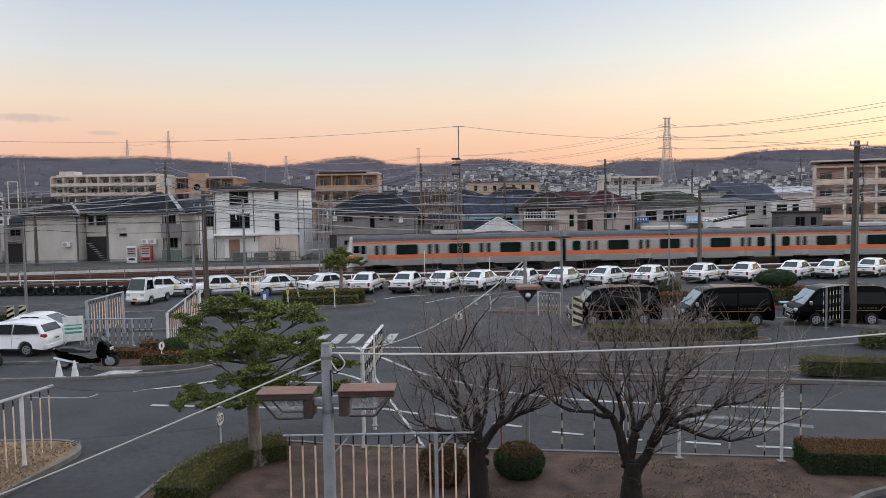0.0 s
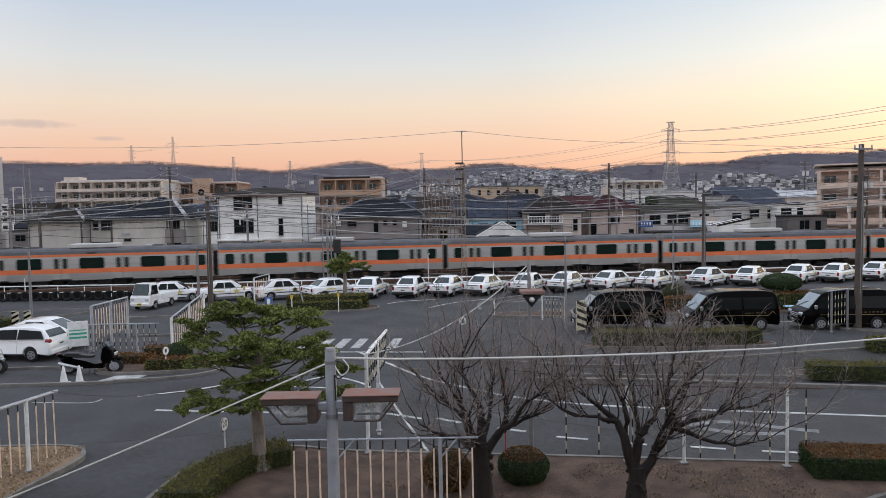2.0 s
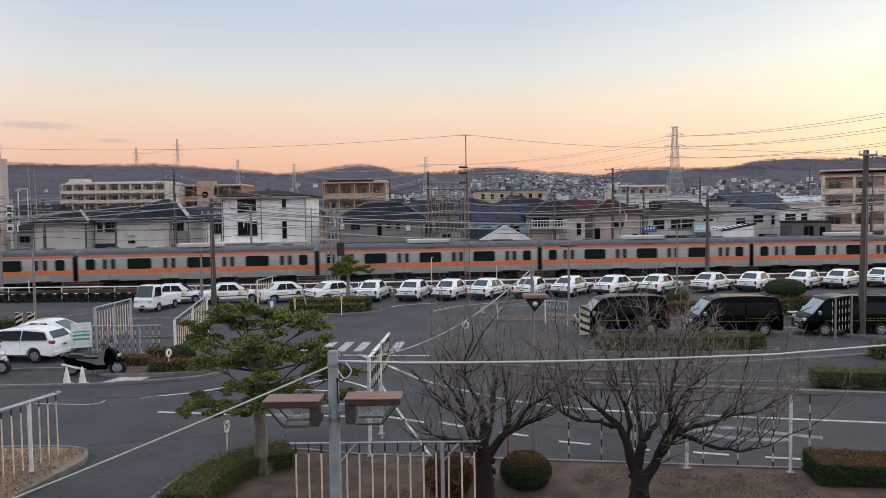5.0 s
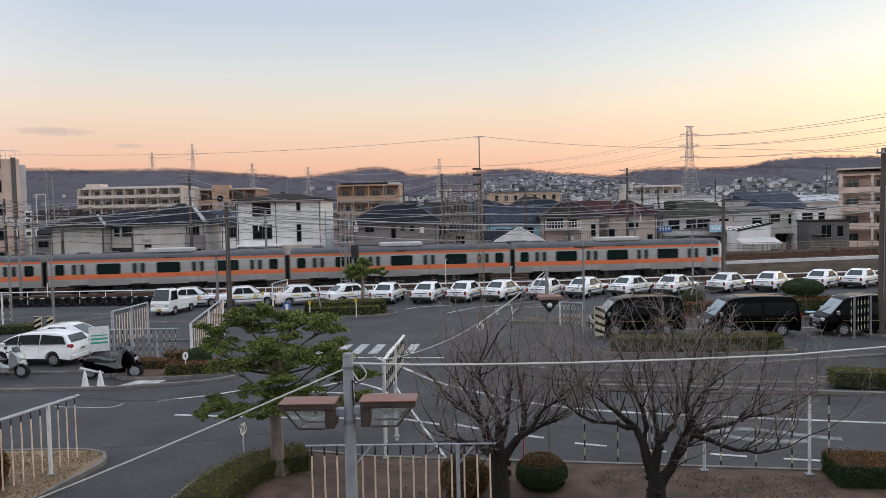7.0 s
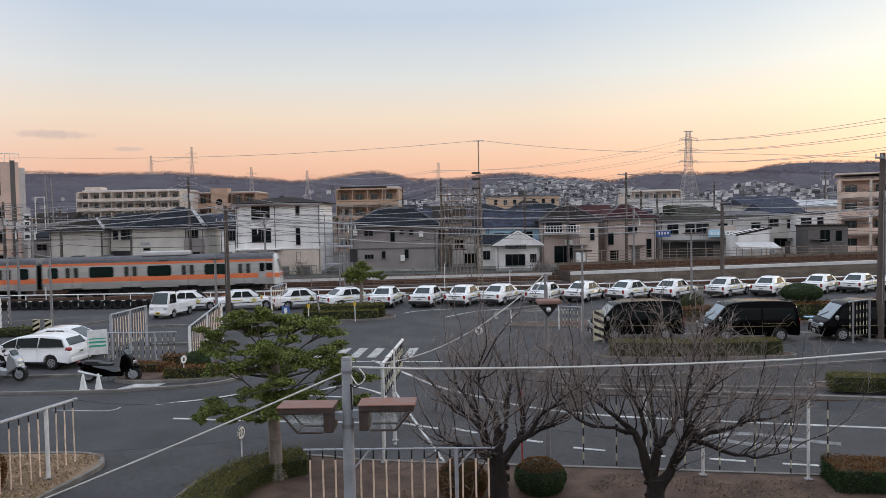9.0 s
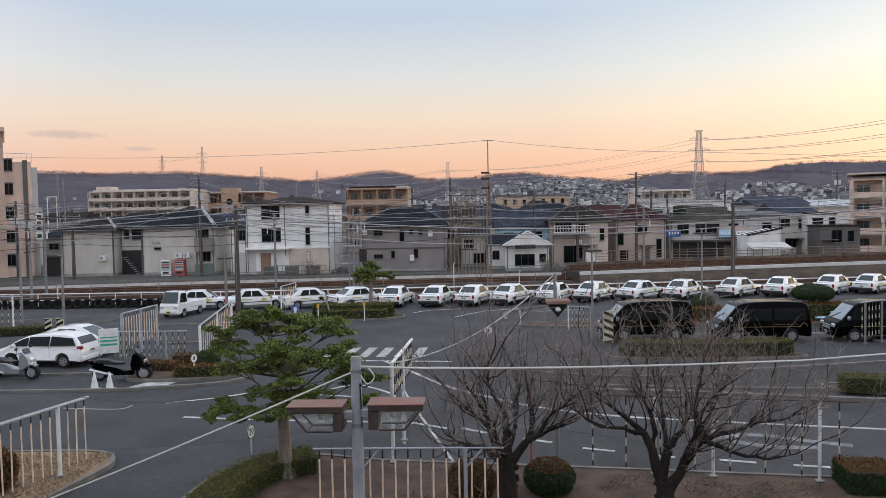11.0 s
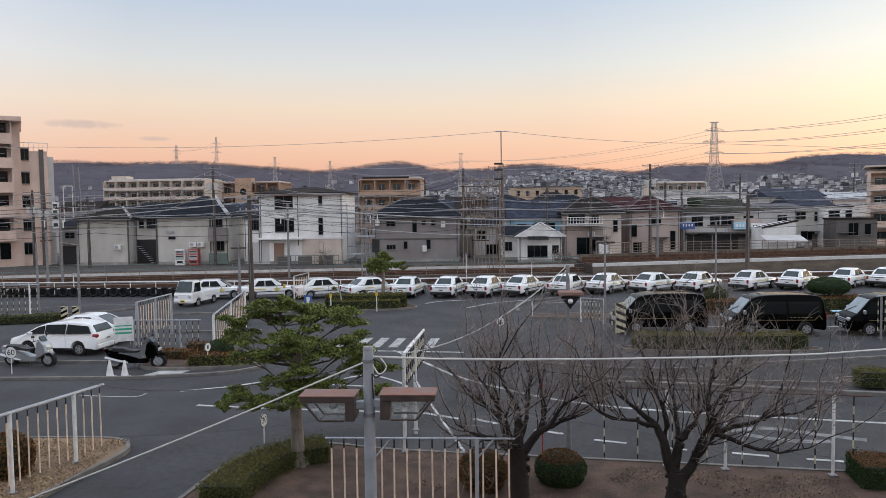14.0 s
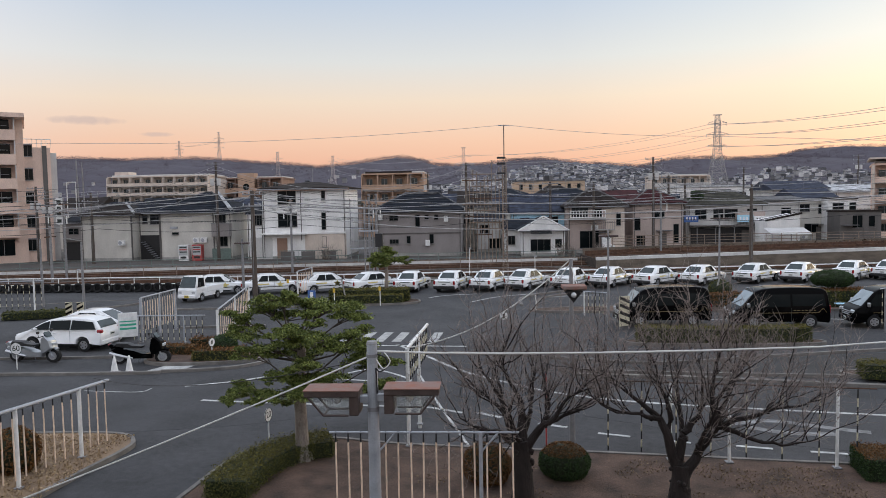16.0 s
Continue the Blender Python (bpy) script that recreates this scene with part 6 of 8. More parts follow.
    # highlight on the black roof's edge, made as a thin silver tube
    part("roof_rim", tube(bmesh.new(), [(1.3, -0.74, 1.93), (0.4, -0.745, 2.075), (-1.6, -0.745, 2.085), (-2.12, -0.74, 2.0), (-2.28, -0.76, 1.75)], 0.02, 6), M["carsilver"], t, "silver strip for the highlight along the roof edge")
    for x in (-1.42, 1.40):
        for s in (-1, 1):
            wheel(t, x, s * 0.83, 0.34, s, 0.22)
    part("front_bumper", B((2.40, 0, 0.44), (0.14, 1.7, 0.28), 0, 0.05), M["carblack"], t)
    for k in range(3):
        part("grille_bar", B((2.42, 0, 0.66 + k * 0.085), (0.06, 0.95, 0.05), 0, 0.012), M["chrome"], t, "chrome grille bar")
    plate(t, 2.48, 0.45)
    part("wiper", T([(2.02, -0.5, 1.16), (1.75, 0.1, 1.46)], 0.014, 4), M["black"], t)
    return t


def estate():
    t = thing("estate_car", "white estate car parked beside motor scooters", "car", "white cars by the gate")
    prof = [(2.12, 0.28), (2.21, 0.42), (2.19, 0.66), (2.04, 0.80), (1.5, 0.96), (0.95, 1.26), (0.55, 1.42), (0.1, 1.49), (-0.6, 1.52), (-1.35, 1.48), (-1.75, 1.40), (-1.98, 1.12), (-2.14, 0.82), (-2.17, 0.44), (-2.08, 0.28)]
    prof += list(reversed(arch(-1.28, 0.37, 0.25))) + list(reversed(arch(1.32, 0.37, 0.25)))
    part("body", monocoque(prof, 0.845, 0.60, 0.92, 1.5, 0.10), M["carwhite"], t, "glossy white body", smooth=True)

    def flank(x, z, s):
        return (x, s * (0.862 + (0.60 - 0.845) * (z - 0.92) / 0.58), z)

    for s in (-1, 1):
        for q in ([(1.32, 1.0), (0.48, 1.0), (0.48, 1.36), (0.76, 1.28)], [(0.40, 1.0), (-0.56, 1.0), (-0.56, 1.41), (0.40, 1.38)], [(-0.66, 1.0), (-1.86, 1.03), (-1.66, 1.34), (-0.66, 1.41)]):
            glass_slab(t, [flank(x, z, s) for x, z in q], (0, s, 0.42), "side_window", "dark side window", "glass")
        part("tail_lamp", B((-2.04, s * 0.72, 0.92), (0.26, 0.22, 0.17), 0, 0.05), M["lightred"], t, "red wrap-round tail lamp")
        part("headlight", B((2.04, s * 0.64, 0.70), (0.26, 0.32, 0.15), 0, 0.04), M["lightclear"], t)
        for x in (0.44, -0.61):
            part("door_line", B((x, s * 0.842, 0.68), (0.012, 0.012, 0.55)), M["greysteel"], t)
        for x in (0.18, -0.86):
            part("door_handle", B((x, s * 0.85, 0.84), (0.2, 0.03, 0.03), 0, 0.008), M["carwhite"], t)
        part("mirror", B((1.05, s * 0.93, 1.02), (0.14, 0.18, 0.13), 0, 0.03), M["carwhite"], t)
    glass_slab(t, [(1.44, -0.66, 1.0), (1.44, 0.66, 1.0), (0.62, 0.54, 1.40), (0.62, -0.54, 1.40)], (0.45, 0, 0.9), "windscreen", "raked windscreen", "rearglass")
    glass_slab(t, [(-2.02, -0.60, 1.06), (-2.02, 0.60, 1.06), (-1.80, 0.52, 1.36), (-1.80, -0.52, 1.36)], (-0.85, 0, 0.55), "rear_window", "dark tailgate window", "rearglass")
    part("rear_bumper", B((-2.12, 0, 0.42), (0.16, 1.56, 0.26), 0, 0.06), M["carwhite"], t)
    for x in (-1.28, 1.32):
        for s in (-1, 1):
            wheel(t, x, s * 0.75, 0.31, s)
    plate(t, -2.185, 0.74, s=-1)
    return t


def hatch():
    t = thing("hatchback_car", "white low hatchback parked behind an estate car", "car", "white cars by the gate")
    prof = [(2.14, 0.24), (2.22, 0.36), (2.2, 0.6), (1.95, 0.78), (1.3, 0.92), (-2.05, 1.04), (-2.2, 0.8), (-2.22, 0.4), (-2.1, 0.26)]
    prof += list(reversed(arch(-1.3, 0.36, 0.24))) + list(reversed(arch(1.36, 0.36, 0.24)))
    part("body", shell(prof, 0.86), M["carwhite"], t, "glossy white body", smooth=True)
    cabin(t, (1.5, -2.1, 0.15, -0.9, 0.93, 1.49, 0.79, 0.6), M["carwhite"], [(0.5, 0.76, 0.1, 0.8), (0.24, 0.48, 0.1, 0.8)])
    for x in (-1.3, 1.36):
        for s in (-1, 1):
            wheel(t, x, s * 0.76, 0.305, s)
    for s in (-1, 1):
        part("tail_lamp", B((-2.14, s * 0.74, 0.86), (0.14, 0.2, 0.24), 0, 0.03), M["lightred"], t, "red tail lamp")
        part("headlight", B((2.06, s * 0.66, 0.68), (0.26, 0.3, 0.15), 0, 0.03), M["lightclear"], t)
    plate(t, -2.235, 0.66, s=-1)
    return t


def kei_truck():
    t = thing("light_truck", "small white cab-over truck parked by the fence", "truck")
    prof = [(1.62, 0.26), (1.68, 0.4), (1.69, 0.85), (1.6, 1.0), (0.35, 1.02), (0.33, 0.62), (-1.68, 0.62), (-1.7, 0.45), (-1.66, 0.36)]
    prof += list(reversed(arch(-0.95, 0.32, 0.24))) + list(reversed(arch(0.98, 0.32, 0.24)))
    part("body", shell(prof, 0.735), M["carwhite"], t, "white body")
    cabin(t, (1.64, 0.36, 1.28, 0.42, 0.98, 1.78, 0.70, 0.60), M["carwhite"], [(0.2, 0.84, 0.08, 0.82)])
    for x in (-0.95, 0.98):
        for s in (-1, 1):
            wheel(t, x, s * 0.65, 0.27, s, 0.16)
    for s in (-1, 1):
        part("bed_side", B((-0.7, s * 0.71, 0.80), (1.98, 0.05, 0.34), 0, 0.01), M["carwhite"], t, "white drop side")
        part("headlight", B((1.67, s * 0.52, 0.7), (0.06, 0.28, 0.16), 0, 0.02), M["lightclear"], t)
        part("mirror", B((1.4, s * 0.84, 1.25), (0.08, 0.16, 0.22), 0, 0.02), M["black"], t)
    part("tailgate", B((-1.69, 0, 0.80), (0.05, 1.4, 0.34), 0, 0.01), M["carwhite"], t)
    part("bumper", B((1.69, 0, 0.42), (0.1, 1.42, 0.2), 0, 0.03), M["carwhite"], t)
    plate(t, 1.745, 0.42, "plateyellow")
    return t


def scooter(paint, label):
    t = thing("motor_scooter", label, "motorcycle", "parked scooters")
    for x, r in ((0.78, 0.27), (-0.72, 0.26)):
        w = part("wheel", T([(x, -0.07, r), (x, 0.07, r)], r, 20), M["tyre"], t, "black tyre")
        for s in (-1, 1):
            part("rim", T([(x, s * 0.06, r), (x, s * 0.078, r)], r * 0.62, 14), M["chrome"], w)
            part("brake_disc", T([(x, s * 0.08, r), (x, s * 0.086, r)], r * 0.4, 14), M["greysteel"], w)
    part("belly", shell([(0.42, 0.22), (0.45, 0.42), (0.2, 0.40), (-0.2, 0.52), (-0.85, 0.66), (-1.0, 0.60), (-0.8, 0.42), (-0.35, 0.22)], 0.19, 0.05, 0.03), M[paint], t)
    part("front_fairing", shell([(0.62, 0.42), (0.86, 0.58), (0.78, 0.88), (0.56, 1.08), (0.42, 0.98), (0.36, 0.6), (0.42, 0.34)], 0.21, 0.06, 0.04), M[paint], t)
    part("seat", shell([(0.1, 0.62), (0.12, 0.70), (-0.25, 0.74), (-0.38, 0.82), (-0.8, 0.84), (-0.9, 0.72), (-0.4, 0.62)], 0.16, 0.05, 0.03), M["black"], t, "black vinyl seat")
    part("tail", shell([(-0.6, 0.62), (-0.98, 0.80), (-1.08, 0.74), (-0.95, 0.58)], 0.13, 0.03, 0.02), M[paint], t)
    part("windscreen", shell([(0.66, 1.02), (0.52, 1.2), (0.49, 1.18), (0.58, 1.0)], 0.15, 0.03, 0.02), M["rearglass"], t, "tinted screen")
    part("handlebar", T([(0.42, -0.36, 1.02), (0.48, -0.1, 1.04), (0.48, 0.1, 1.04), (0.42, 0.36, 1.02)], 0.018, 6), M["black"], t)
    for s in (-1, 1):
        part("mirror", B((0.46, s * 0.36, 1.22), (0.04, 0.14, 0.09), 0, 0.01), M["black"], t)
        part("mirror_stem", T([(0.44, s * 0.3, 1.03), (0.46, s * 0.36, 1.2)], 0.01, 5), M["black"], t)
        part("fork", T([(0.78, s * 0.1, 0.27), (0.6, s * 0.1, 0.75)], 0.025, 6), M["greysteel"], t)
    part("exhaust", T([(-0.2, -0.2, 0.26), (-0.5, -0.22, 0.32), (-0.98, -0.23, 0.46)], [0.03, 0.06, 0.06], 10), M["chrome"], t, "silver exhaust")
    part("headlight", B((0.83, 0, 0.74), (0.06, 0.26, 0.12), 0, 0.02), M["lightclear"], t)
    part("tail_lamp", B((-1.06, 0, 0.76), (0.04, 0.2, 0.06), 0, 0.01), M["lightred"], t)
    part("mudguard", T([(0.98, 0, 0.52), (0.8, 0, 0.58), (0.55, 0, 0.5)], 0.07, 8), M[paint], t)
    part("stand", T([(-0.1, 0.12, 0.22), (-0.18, 0.26, 0.0)], 0.016, 5), M["greysteel"], t)
    return t


def place(ob, x, y, heading):
    """heading: degrees from +x."""
    ob.matrix_basis = pose(x, y, 0.0, 0, 0, heading)


car = sedan()
# x, y of the middle, heading as an angle right of the view's axis
ROW = [(-20.1, 53.8, 66), (-16.1, 54.0, 60), (-12.0, 54.3, 52), (-8.4, 54.5, 42), (-5.7, 54.9, 1), (-2.6, 54.9, 6), (0.2, 55.0, 13), (3.0, 55.3, 22), (6.3, 55.9, 18), (9.4, 56.4, 27),
       (12.9, 56.6, 37), (16.3, 57.0, 32), (20.7, 57.9, 38), (24.2, 58.2, 33), (28.6, 59.2, 37), (31.7, 59.4, 39), (35.4, 60.2, 40), (39.5, 61.4, 40)]
for k, (x, y, az) in enumerate(ROW):
    if k:
        copy_thing(car, pose(x, y, 0, 0, 0, 81 - az))
    else:
        place(car, x, y, 81 - az)
bus = van()
place(bus, 14.35, 37.6, 179)
bus.scale = (0.95, 0.95, 0.95)
copy_thing(bus, pose(8.9, 38.4, 0, 0, 0, 182))
copy_thing(bus, pose(20.0, 37.3, 0, 0, 0, 176))
place(estate(), -19.6, 33.0, 175)
place(hatch(), -20.0, 35.4, 176)
place(kei_truck(), -20.2, 50.4, 258)
for paint, label, x, y, a in (("carblack", "large black motor scooter parked by white cones", -14.5, 29.5, 3), ("carsilver", "silver touring scooter parked beside a white car", -19.4, 30.0, -8)):
    ride = scooter(paint, label)
    ride.matrix_basis = pose(x, y, 0.0, 0, 0, a) @ Matrix.Diagonal((1.2, 1.14, 1.08, 1))

# ---------------------------------------------------------------- trees, hedges, shrubs
rng = np.random.default_rng(11)


def branch(bm, p, d, length, r, rr, bend=0.25, up=0.25, n=5, sides=6):
    """One crooked branch; returns its points and radii."""
    pts, rad = [Vector(p)], [r]
    d = Vector(d).normalized()
    for k in range(n):
        d = (d + Vector((rr.uniform(-bend, bend), rr.uniform(-bend, bend), rr.uniform(-bend, bend) + up * 0.4))).normalized()
        pts.append(pts[-1] + d * length / n)
        rad.append(r * (1 - 0.8 * (k + 1) / n))
    tube(bm, pts, rad, sides)
    return pts, rad, d


def bare_tree(label, x, y, limbs, seed, trunk, base=0.08, shoots=(12, 1.65), fork=1.35):
    """A pruned, leafless tree: trunk, thick knobbed limbs, crooked shoots and fine twigs."""
    rr = random.Random(seed)
    t = thing("bare_tree", label, "tree", "bare trees in the bed", pose(x, y, base))
    bm = bmesh.new()
    pts = [Vector(p) for p in trunk]
    tube(bm, pts, [0.27, 0.205, 0.18, 0.185, 0.2][:len(pts)], 14)
    for k in range(18):
        a, z = rr.uniform(0, 6.28), rr.uniform(0.3, fork)
        bmesh.ops.create_icosphere(bm, subdivisions=1, radius=rr.uniform(0.03, 0.075), matrix=Matrix.Translation((pts[1].x + math.cos(a) * 0.18, pts[1].y + math.sin(a) * 0.18, z)))
    part("trunk", bm, M["bark"], t, "dark ridged bark", smooth=True)
    twigs = bmesh.new()
    heart = Vector((pts[-1].x, pts[-1].y, fork + 0.3))
    for thick, lp in limbs:
        bm = bmesh.new()
        lp = [Vector(p) for p in smoothline(lp, 3)]
        n = len(lp)
        lp = [p + Vector((rr.uniform(-1, 1), rr.uniform(-1, 1), rr.uniform(-1, 1))) * 0.028 if 0 < i else p for i, p in enumerate(lp)]
        rad = [thick * (1 - i / (n - 1)) ** 1.25 + 0.009 for i in range(n)]
        tube(bm, lp, rad, 9)
        for q, rd in zip(lp[1::2], rad[1::2]):
            for k in range(2):
                bmesh.ops.create_icosphere(bm, subdivisions=1, radius=rd * rr.uniform(0.6, 1.0), matrix=Matrix.Translation(q + Vector((rr.uniform(-0.04, 0.04), rr.uniform(-0.04, 0.04), rr.uniform(-0.04, 0.05)))))
        for k in range(shoots[0]):
            u = rr.uniform(0.22, 1.0)
            i = min(n - 2, int(u * (n - 1)))
            p = lp[i].lerp(lp[i + 1], u * (n - 1) - i)
            fan = (p - heart).normalized()
            out = fan * 0.9 + Vector((rr.uniform(-0.9, 0.9), rr.uniform(-0.9, 0.9), rr.uniform(-0.15, 1.05)))
            L = shoots[1] * rr.uniform(0.45, 1.25)
            sp, sr, _ = branch(bm, p, out, L, rr.choice((0.010, 0.012, 0.014, 0.020)), rr, 0.36, 0.34, 8, 5)
            for j in range(1, 9):
                for q in range(rr.choice((1, 2))):
                    d = (sp[j] - sp[j - 1]).normalized() * 0.8 + Vector((rr.uniform(-1, 1), rr.uniform(-1, 1), rr.uniform(-0.5, 0.9)))
                    tp, tr, _ = branch(twigs, sp[j], d, L * rr.uniform(0.22, 0.5), 0.0064, rr, 0.42, 0.15, 5, 3)
                    for z in range(rr.choice((1, 2, 2))):
                        d2 = (tp[2] - tp[1]).normalized() + Vector((rr.uniform(-1, 1), rr.uniform(-1, 1), rr.uniform(-0.5, 0.8)))
                        branch(twigs, tp[rr.choice((1, 2, 3))], d2, L * rr.uniform(0.1, 0.24), 0.0046, rr, 0.35, 0.1, 3, 3)
        part("limb", bm, M["bark"], t)
    part("crown", twigs, M["twig"], t, "fine bare twigs")
    return t


bare_tree("leafless pruned cherry tree with knobbed dark limbs", 0.66, 15.4, [
    (0.10, [(-0.08, 0, 1.15), (-0.4, -0.05, 1.45), (-0.77, -0.1, 1.54), (-1.06, -0.1, 1.62), (-1.36, -0.2, 1.9)]),
    (0.11, [(-0.1, 0, 1.2), (-0.3, 0.1, 1.8), (-0.41, 0.15, 2.1), (-0.65, 0.2, 2.5), (-1.0, 0.3, 2.86)]),
    (0.12, [(0, 0, 1.15), (0.0, 0.05, 1.75), (0.0, 0.1, 2.1), (-0.3, 0.15, 2.6), (-0.41, 0.2, 3.1)]),
    (0.10, [(0.05, 0, 1.1), (0.39, -0.05, 1.58), (0.67, -0.1, 1.82), (1.0, -0.2, 2.27), (1.48, -0.3, 2.5)]),
    (0.08, [(0.1, 0, 1.2), (0.47, 0.1, 1.62), (0.59, 0.2, 2.0), (0.47, 0.3, 2.5)]),
    (0.06, [(0, 0.05, 1.25), (0.2, 0.5, 1.75), (0.3, 0.9, 2.3), (0.4, 1.1, 2.8)]),
    (0.06, [(0, -0.05, 1.25), (-0.2, -0.5, 1.65), (-0.3, -0.9, 2.2)]),
    (0.05, [(-0.3, 0.1, 1.75), (-0.6, 0.5, 2.0), (-1.1, 0.8, 2.3)]),
    (0.045, [(0.4, -0.05, 1.6), (0.9, 0.2, 1.75), (1.4, 0.4, 1.9), (1.75, 0.5, 2.2)])], 5,
    [(0.0, 0, -0.1), (0.02, 0, 0.5), (0.0, 0, 0.95), (-0.02, 0, 1.3)])
bare_tree("leafless pruned cherry tree with forked trunk in the bed", 3.92, 15.2, [
    (0.12, [(-0.06, 0, 0.75), (-0.24, 0, 1.3), (-0.43, 0.05, 1.8), (-0.79, 0.1, 2.1), (-1.14, 0.1, 2.4), (-1.5, 0.1, 2.62)]),
    (0.11, [(-0.05, 0, 0.85), (0.05, 0.05, 1.4), (0.22, 0.1, 1.66), (0.45, 0.1, 1.95), (0.5, 0.15, 2.5), (0.4, 0.2, 3.0)]),
    (0.13, [(0.05, 0, 0.6), (0.4, -0.05, 1.2), (0.66, -0.1, 1.62), (0.78, -0.1, 1.76)]),
    (0.055, [(0.74, -0.1, 1.70), (1.33, -0.05, 1.84), (1.9, 0.0, 2.0), (2.5, 0.05, 2.1), (2.97, 0.1, 2.35)]),
    (0.05, [(0.74, -0.1, 1.68), (1.2, -0.3, 1.55), (1.7, -0.4, 1.43), (2.15, -0.4, 1.42), (2.6, -0.5, 1.58)]),
    (0.07, [(0.66, -0.1, 1.65), (0.62, 0.0, 2.3), (0.74, 0.1, 2.8), (0.8, 0.1, 3.2)]),
    (0.07, [(-0.28, 0, 1.4), (-0.2, 0.1, 2.0), (-0.43, 0.15, 2.55), (-0.5, 0.2, 3.0)]),
    (0.06, [(0.05, 0.05, 1.4), (0.1, 0.6, 2.0), (0.2, 1.0, 2.6)]), (0.06, [(0.3, -0.05, 1.1), (0.4, -0.6, 1.9), (0.6, -0.9, 2.6)]),
    (0.05, [(-0.43, 0.05, 1.8), (-0.9, -0.3, 2.0), (-1.4, -0.5, 2.1), (-1.8, -0.6, 2.35)]),
    (0.05, [(0.74, -0.1, 1.75), (1.1, 0.4, 2.3), (1.5, 0.7, 2.8), (1.8, 0.9, 3.2)])], 9,
    [(-0.02, 0, -0.1), (-0.02, 0, 0.35), (0.0, 0, 0.6), (0.0, 0, 0.85)], fork=0.8)


def evergreen(label, x, y, trunk, pads, seed, r=0.175, leaf=0.034, density=390, base=0.08, trunk_mat="barkpale"):
    rr, rg = random.Random(seed), np.random.default_rng(seed)
    t = thing("evergreen_tree", label, "tree", "", pose(x, y, base))
    bm = bmesh.new()
    tp = [Vector(p) for p in trunk]
    tube(bm, tp, [r * (1.25 if i == 0 else 1 - 0.5 * i / len(tp)) for i in range(len(tp))], 14)
    for k in range(8):
        a = 6.28 * k / 8
        tube(bm, [(math.cos(a) * r * 0.8, math.sin(a) * r * 0.8, 0.35), (math.cos(a) * r * 1.35, math.sin(a) * r * 1.35, -0.06)], [0.05, 0.09], 6)
    part("trunk", bm, M[trunk_mat], t, "pale flaking bark", smooth=True)
    split = []
    for px_, py_, pz_, pr in pads:
        split.append((px_, py_, pz_, pr * 0.72))
        for k in range(3):
            split.append((px_ + rr.uniform(-0.95, 0.95) * pr, py_ + rr.uniform(-0.9, 0.9) * pr, pz_ + rr.uniform(-0.5, 0.45) * pr, pr * rr.uniform(0.28, 0.5)))
    for n, (px_, py_, pz_, pr) in enumerate(split):
        c = Vector((px_, py_, pz_))
        if n % 4:
            s = Vector(split[n - n % 4][:3])
        else:                         # leave the trunk well below the pad
            low = max(tp[-1].z * 0.58, c.z - 0.55 * math.hypot(c.x, c.y))
            s = Vector((np.interp(low, [q.z for q in tp], [q.x for q in tp]), np.interp(low, [q.z for q in tp], [q.y for q in tp]), min(low, tp[-1].z)))
        bm = bmesh.new()
        m = s.lerp(c, 0.5) + Vector((rr.uniform(-0.15, 0.15), rr.uniform(-0.15, 0.15), -0.12 * (c - s).length))
        tube(bm, [s, s.lerp(m, 0.5), m, m.lerp(c, 0.6), c], [r * 0.5 * pr, r * 0.45 * pr, r * 0.34 * pr, r * 0.24 * pr, r * 0.12 * pr], 6)
        sub = []
        for k in range(9):
            e = c + Vector((rr.gauss(0, 0.5) * pr, rr.gauss(0, 0.5) * pr, rr.gauss(0, 0.18) * pr))
            tube(bm, [m.lerp(c, rr.uniform(0.3, 1)), e], [r * 0.09, 0.008], 4)
            sub.append(e)
        part("limb", bm, M["barkmid"], t)
        pts = []
        for e in sub + [c]:
            k = int(density * pr)
            q = rg.normal(size=(k, 3)) * np.array([0.24, 0.24, 0.085]) * pr + np.array(e)
            pts.append(q)
        leaves("foliage", np.concatenate(pts), leaf, M["leaf"], t, rg, 0.2)
    return t


def pad(px_, py_, y, r):
    """A place in the crown from its sideways and upward offset."""
    return ((px_ - 438) * 0.01367, y, (828 - py_) * 0.01367, r)


evergreen("clipped broadleaf evergreen with cloud-like leaf pads", -4.7, 17.8, [(0, 0, -0.1), (0, 0, 0.6), (-0.02, 0, 1.3), (-0.05, 0, 1.9), (0.05, 0.05, 2.5), (0.0, 0.1, 3.1)], [
    pad(345, 595, -0.2, 0.55), pad(330, 570, 0.3, 0.45), pad(375, 545, 0.1, 0.5), pad(415, 530, -0.3, 0.45), pad(405, 562, 0.6, 0.55), pad(455, 545, 0.5, 0.6), pad(490, 548, -0.2, 0.5), pad(525, 565, 0.2, 0.5),
    pad(545, 590, -0.2, 0.48), pad(500, 600, -0.6, 0.5), pad(450, 585, -0.9, 0.55), pad(400, 610, -0.7, 0.5), pad(345, 690, -0.2, 0.5), pad(395, 700, -0.5, 0.5), pad(320, 708, 0.2, 0.35), pad(445, 690, -0.7, 0.5),
    pad(440, 600, -0.6, 0.5), pad(468, 640, -0.7, 0.48), pad(420, 665, -0.6, 0.45), pad(462, 672, -0.5, 0.4), pad(500, 668, -0.5, 0.5), pad(540, 640, 0.4, 0.55), pad(585, 648, 0.1, 0.4), pad(595, 680, -0.2, 0.38), pad(555, 690, -0.3, 0.45), pad(430, 640, 0.8, 0.6), pad(345, 630, 0.3, 0.45), pad(520, 625, 0.8, 0.55)], 21)
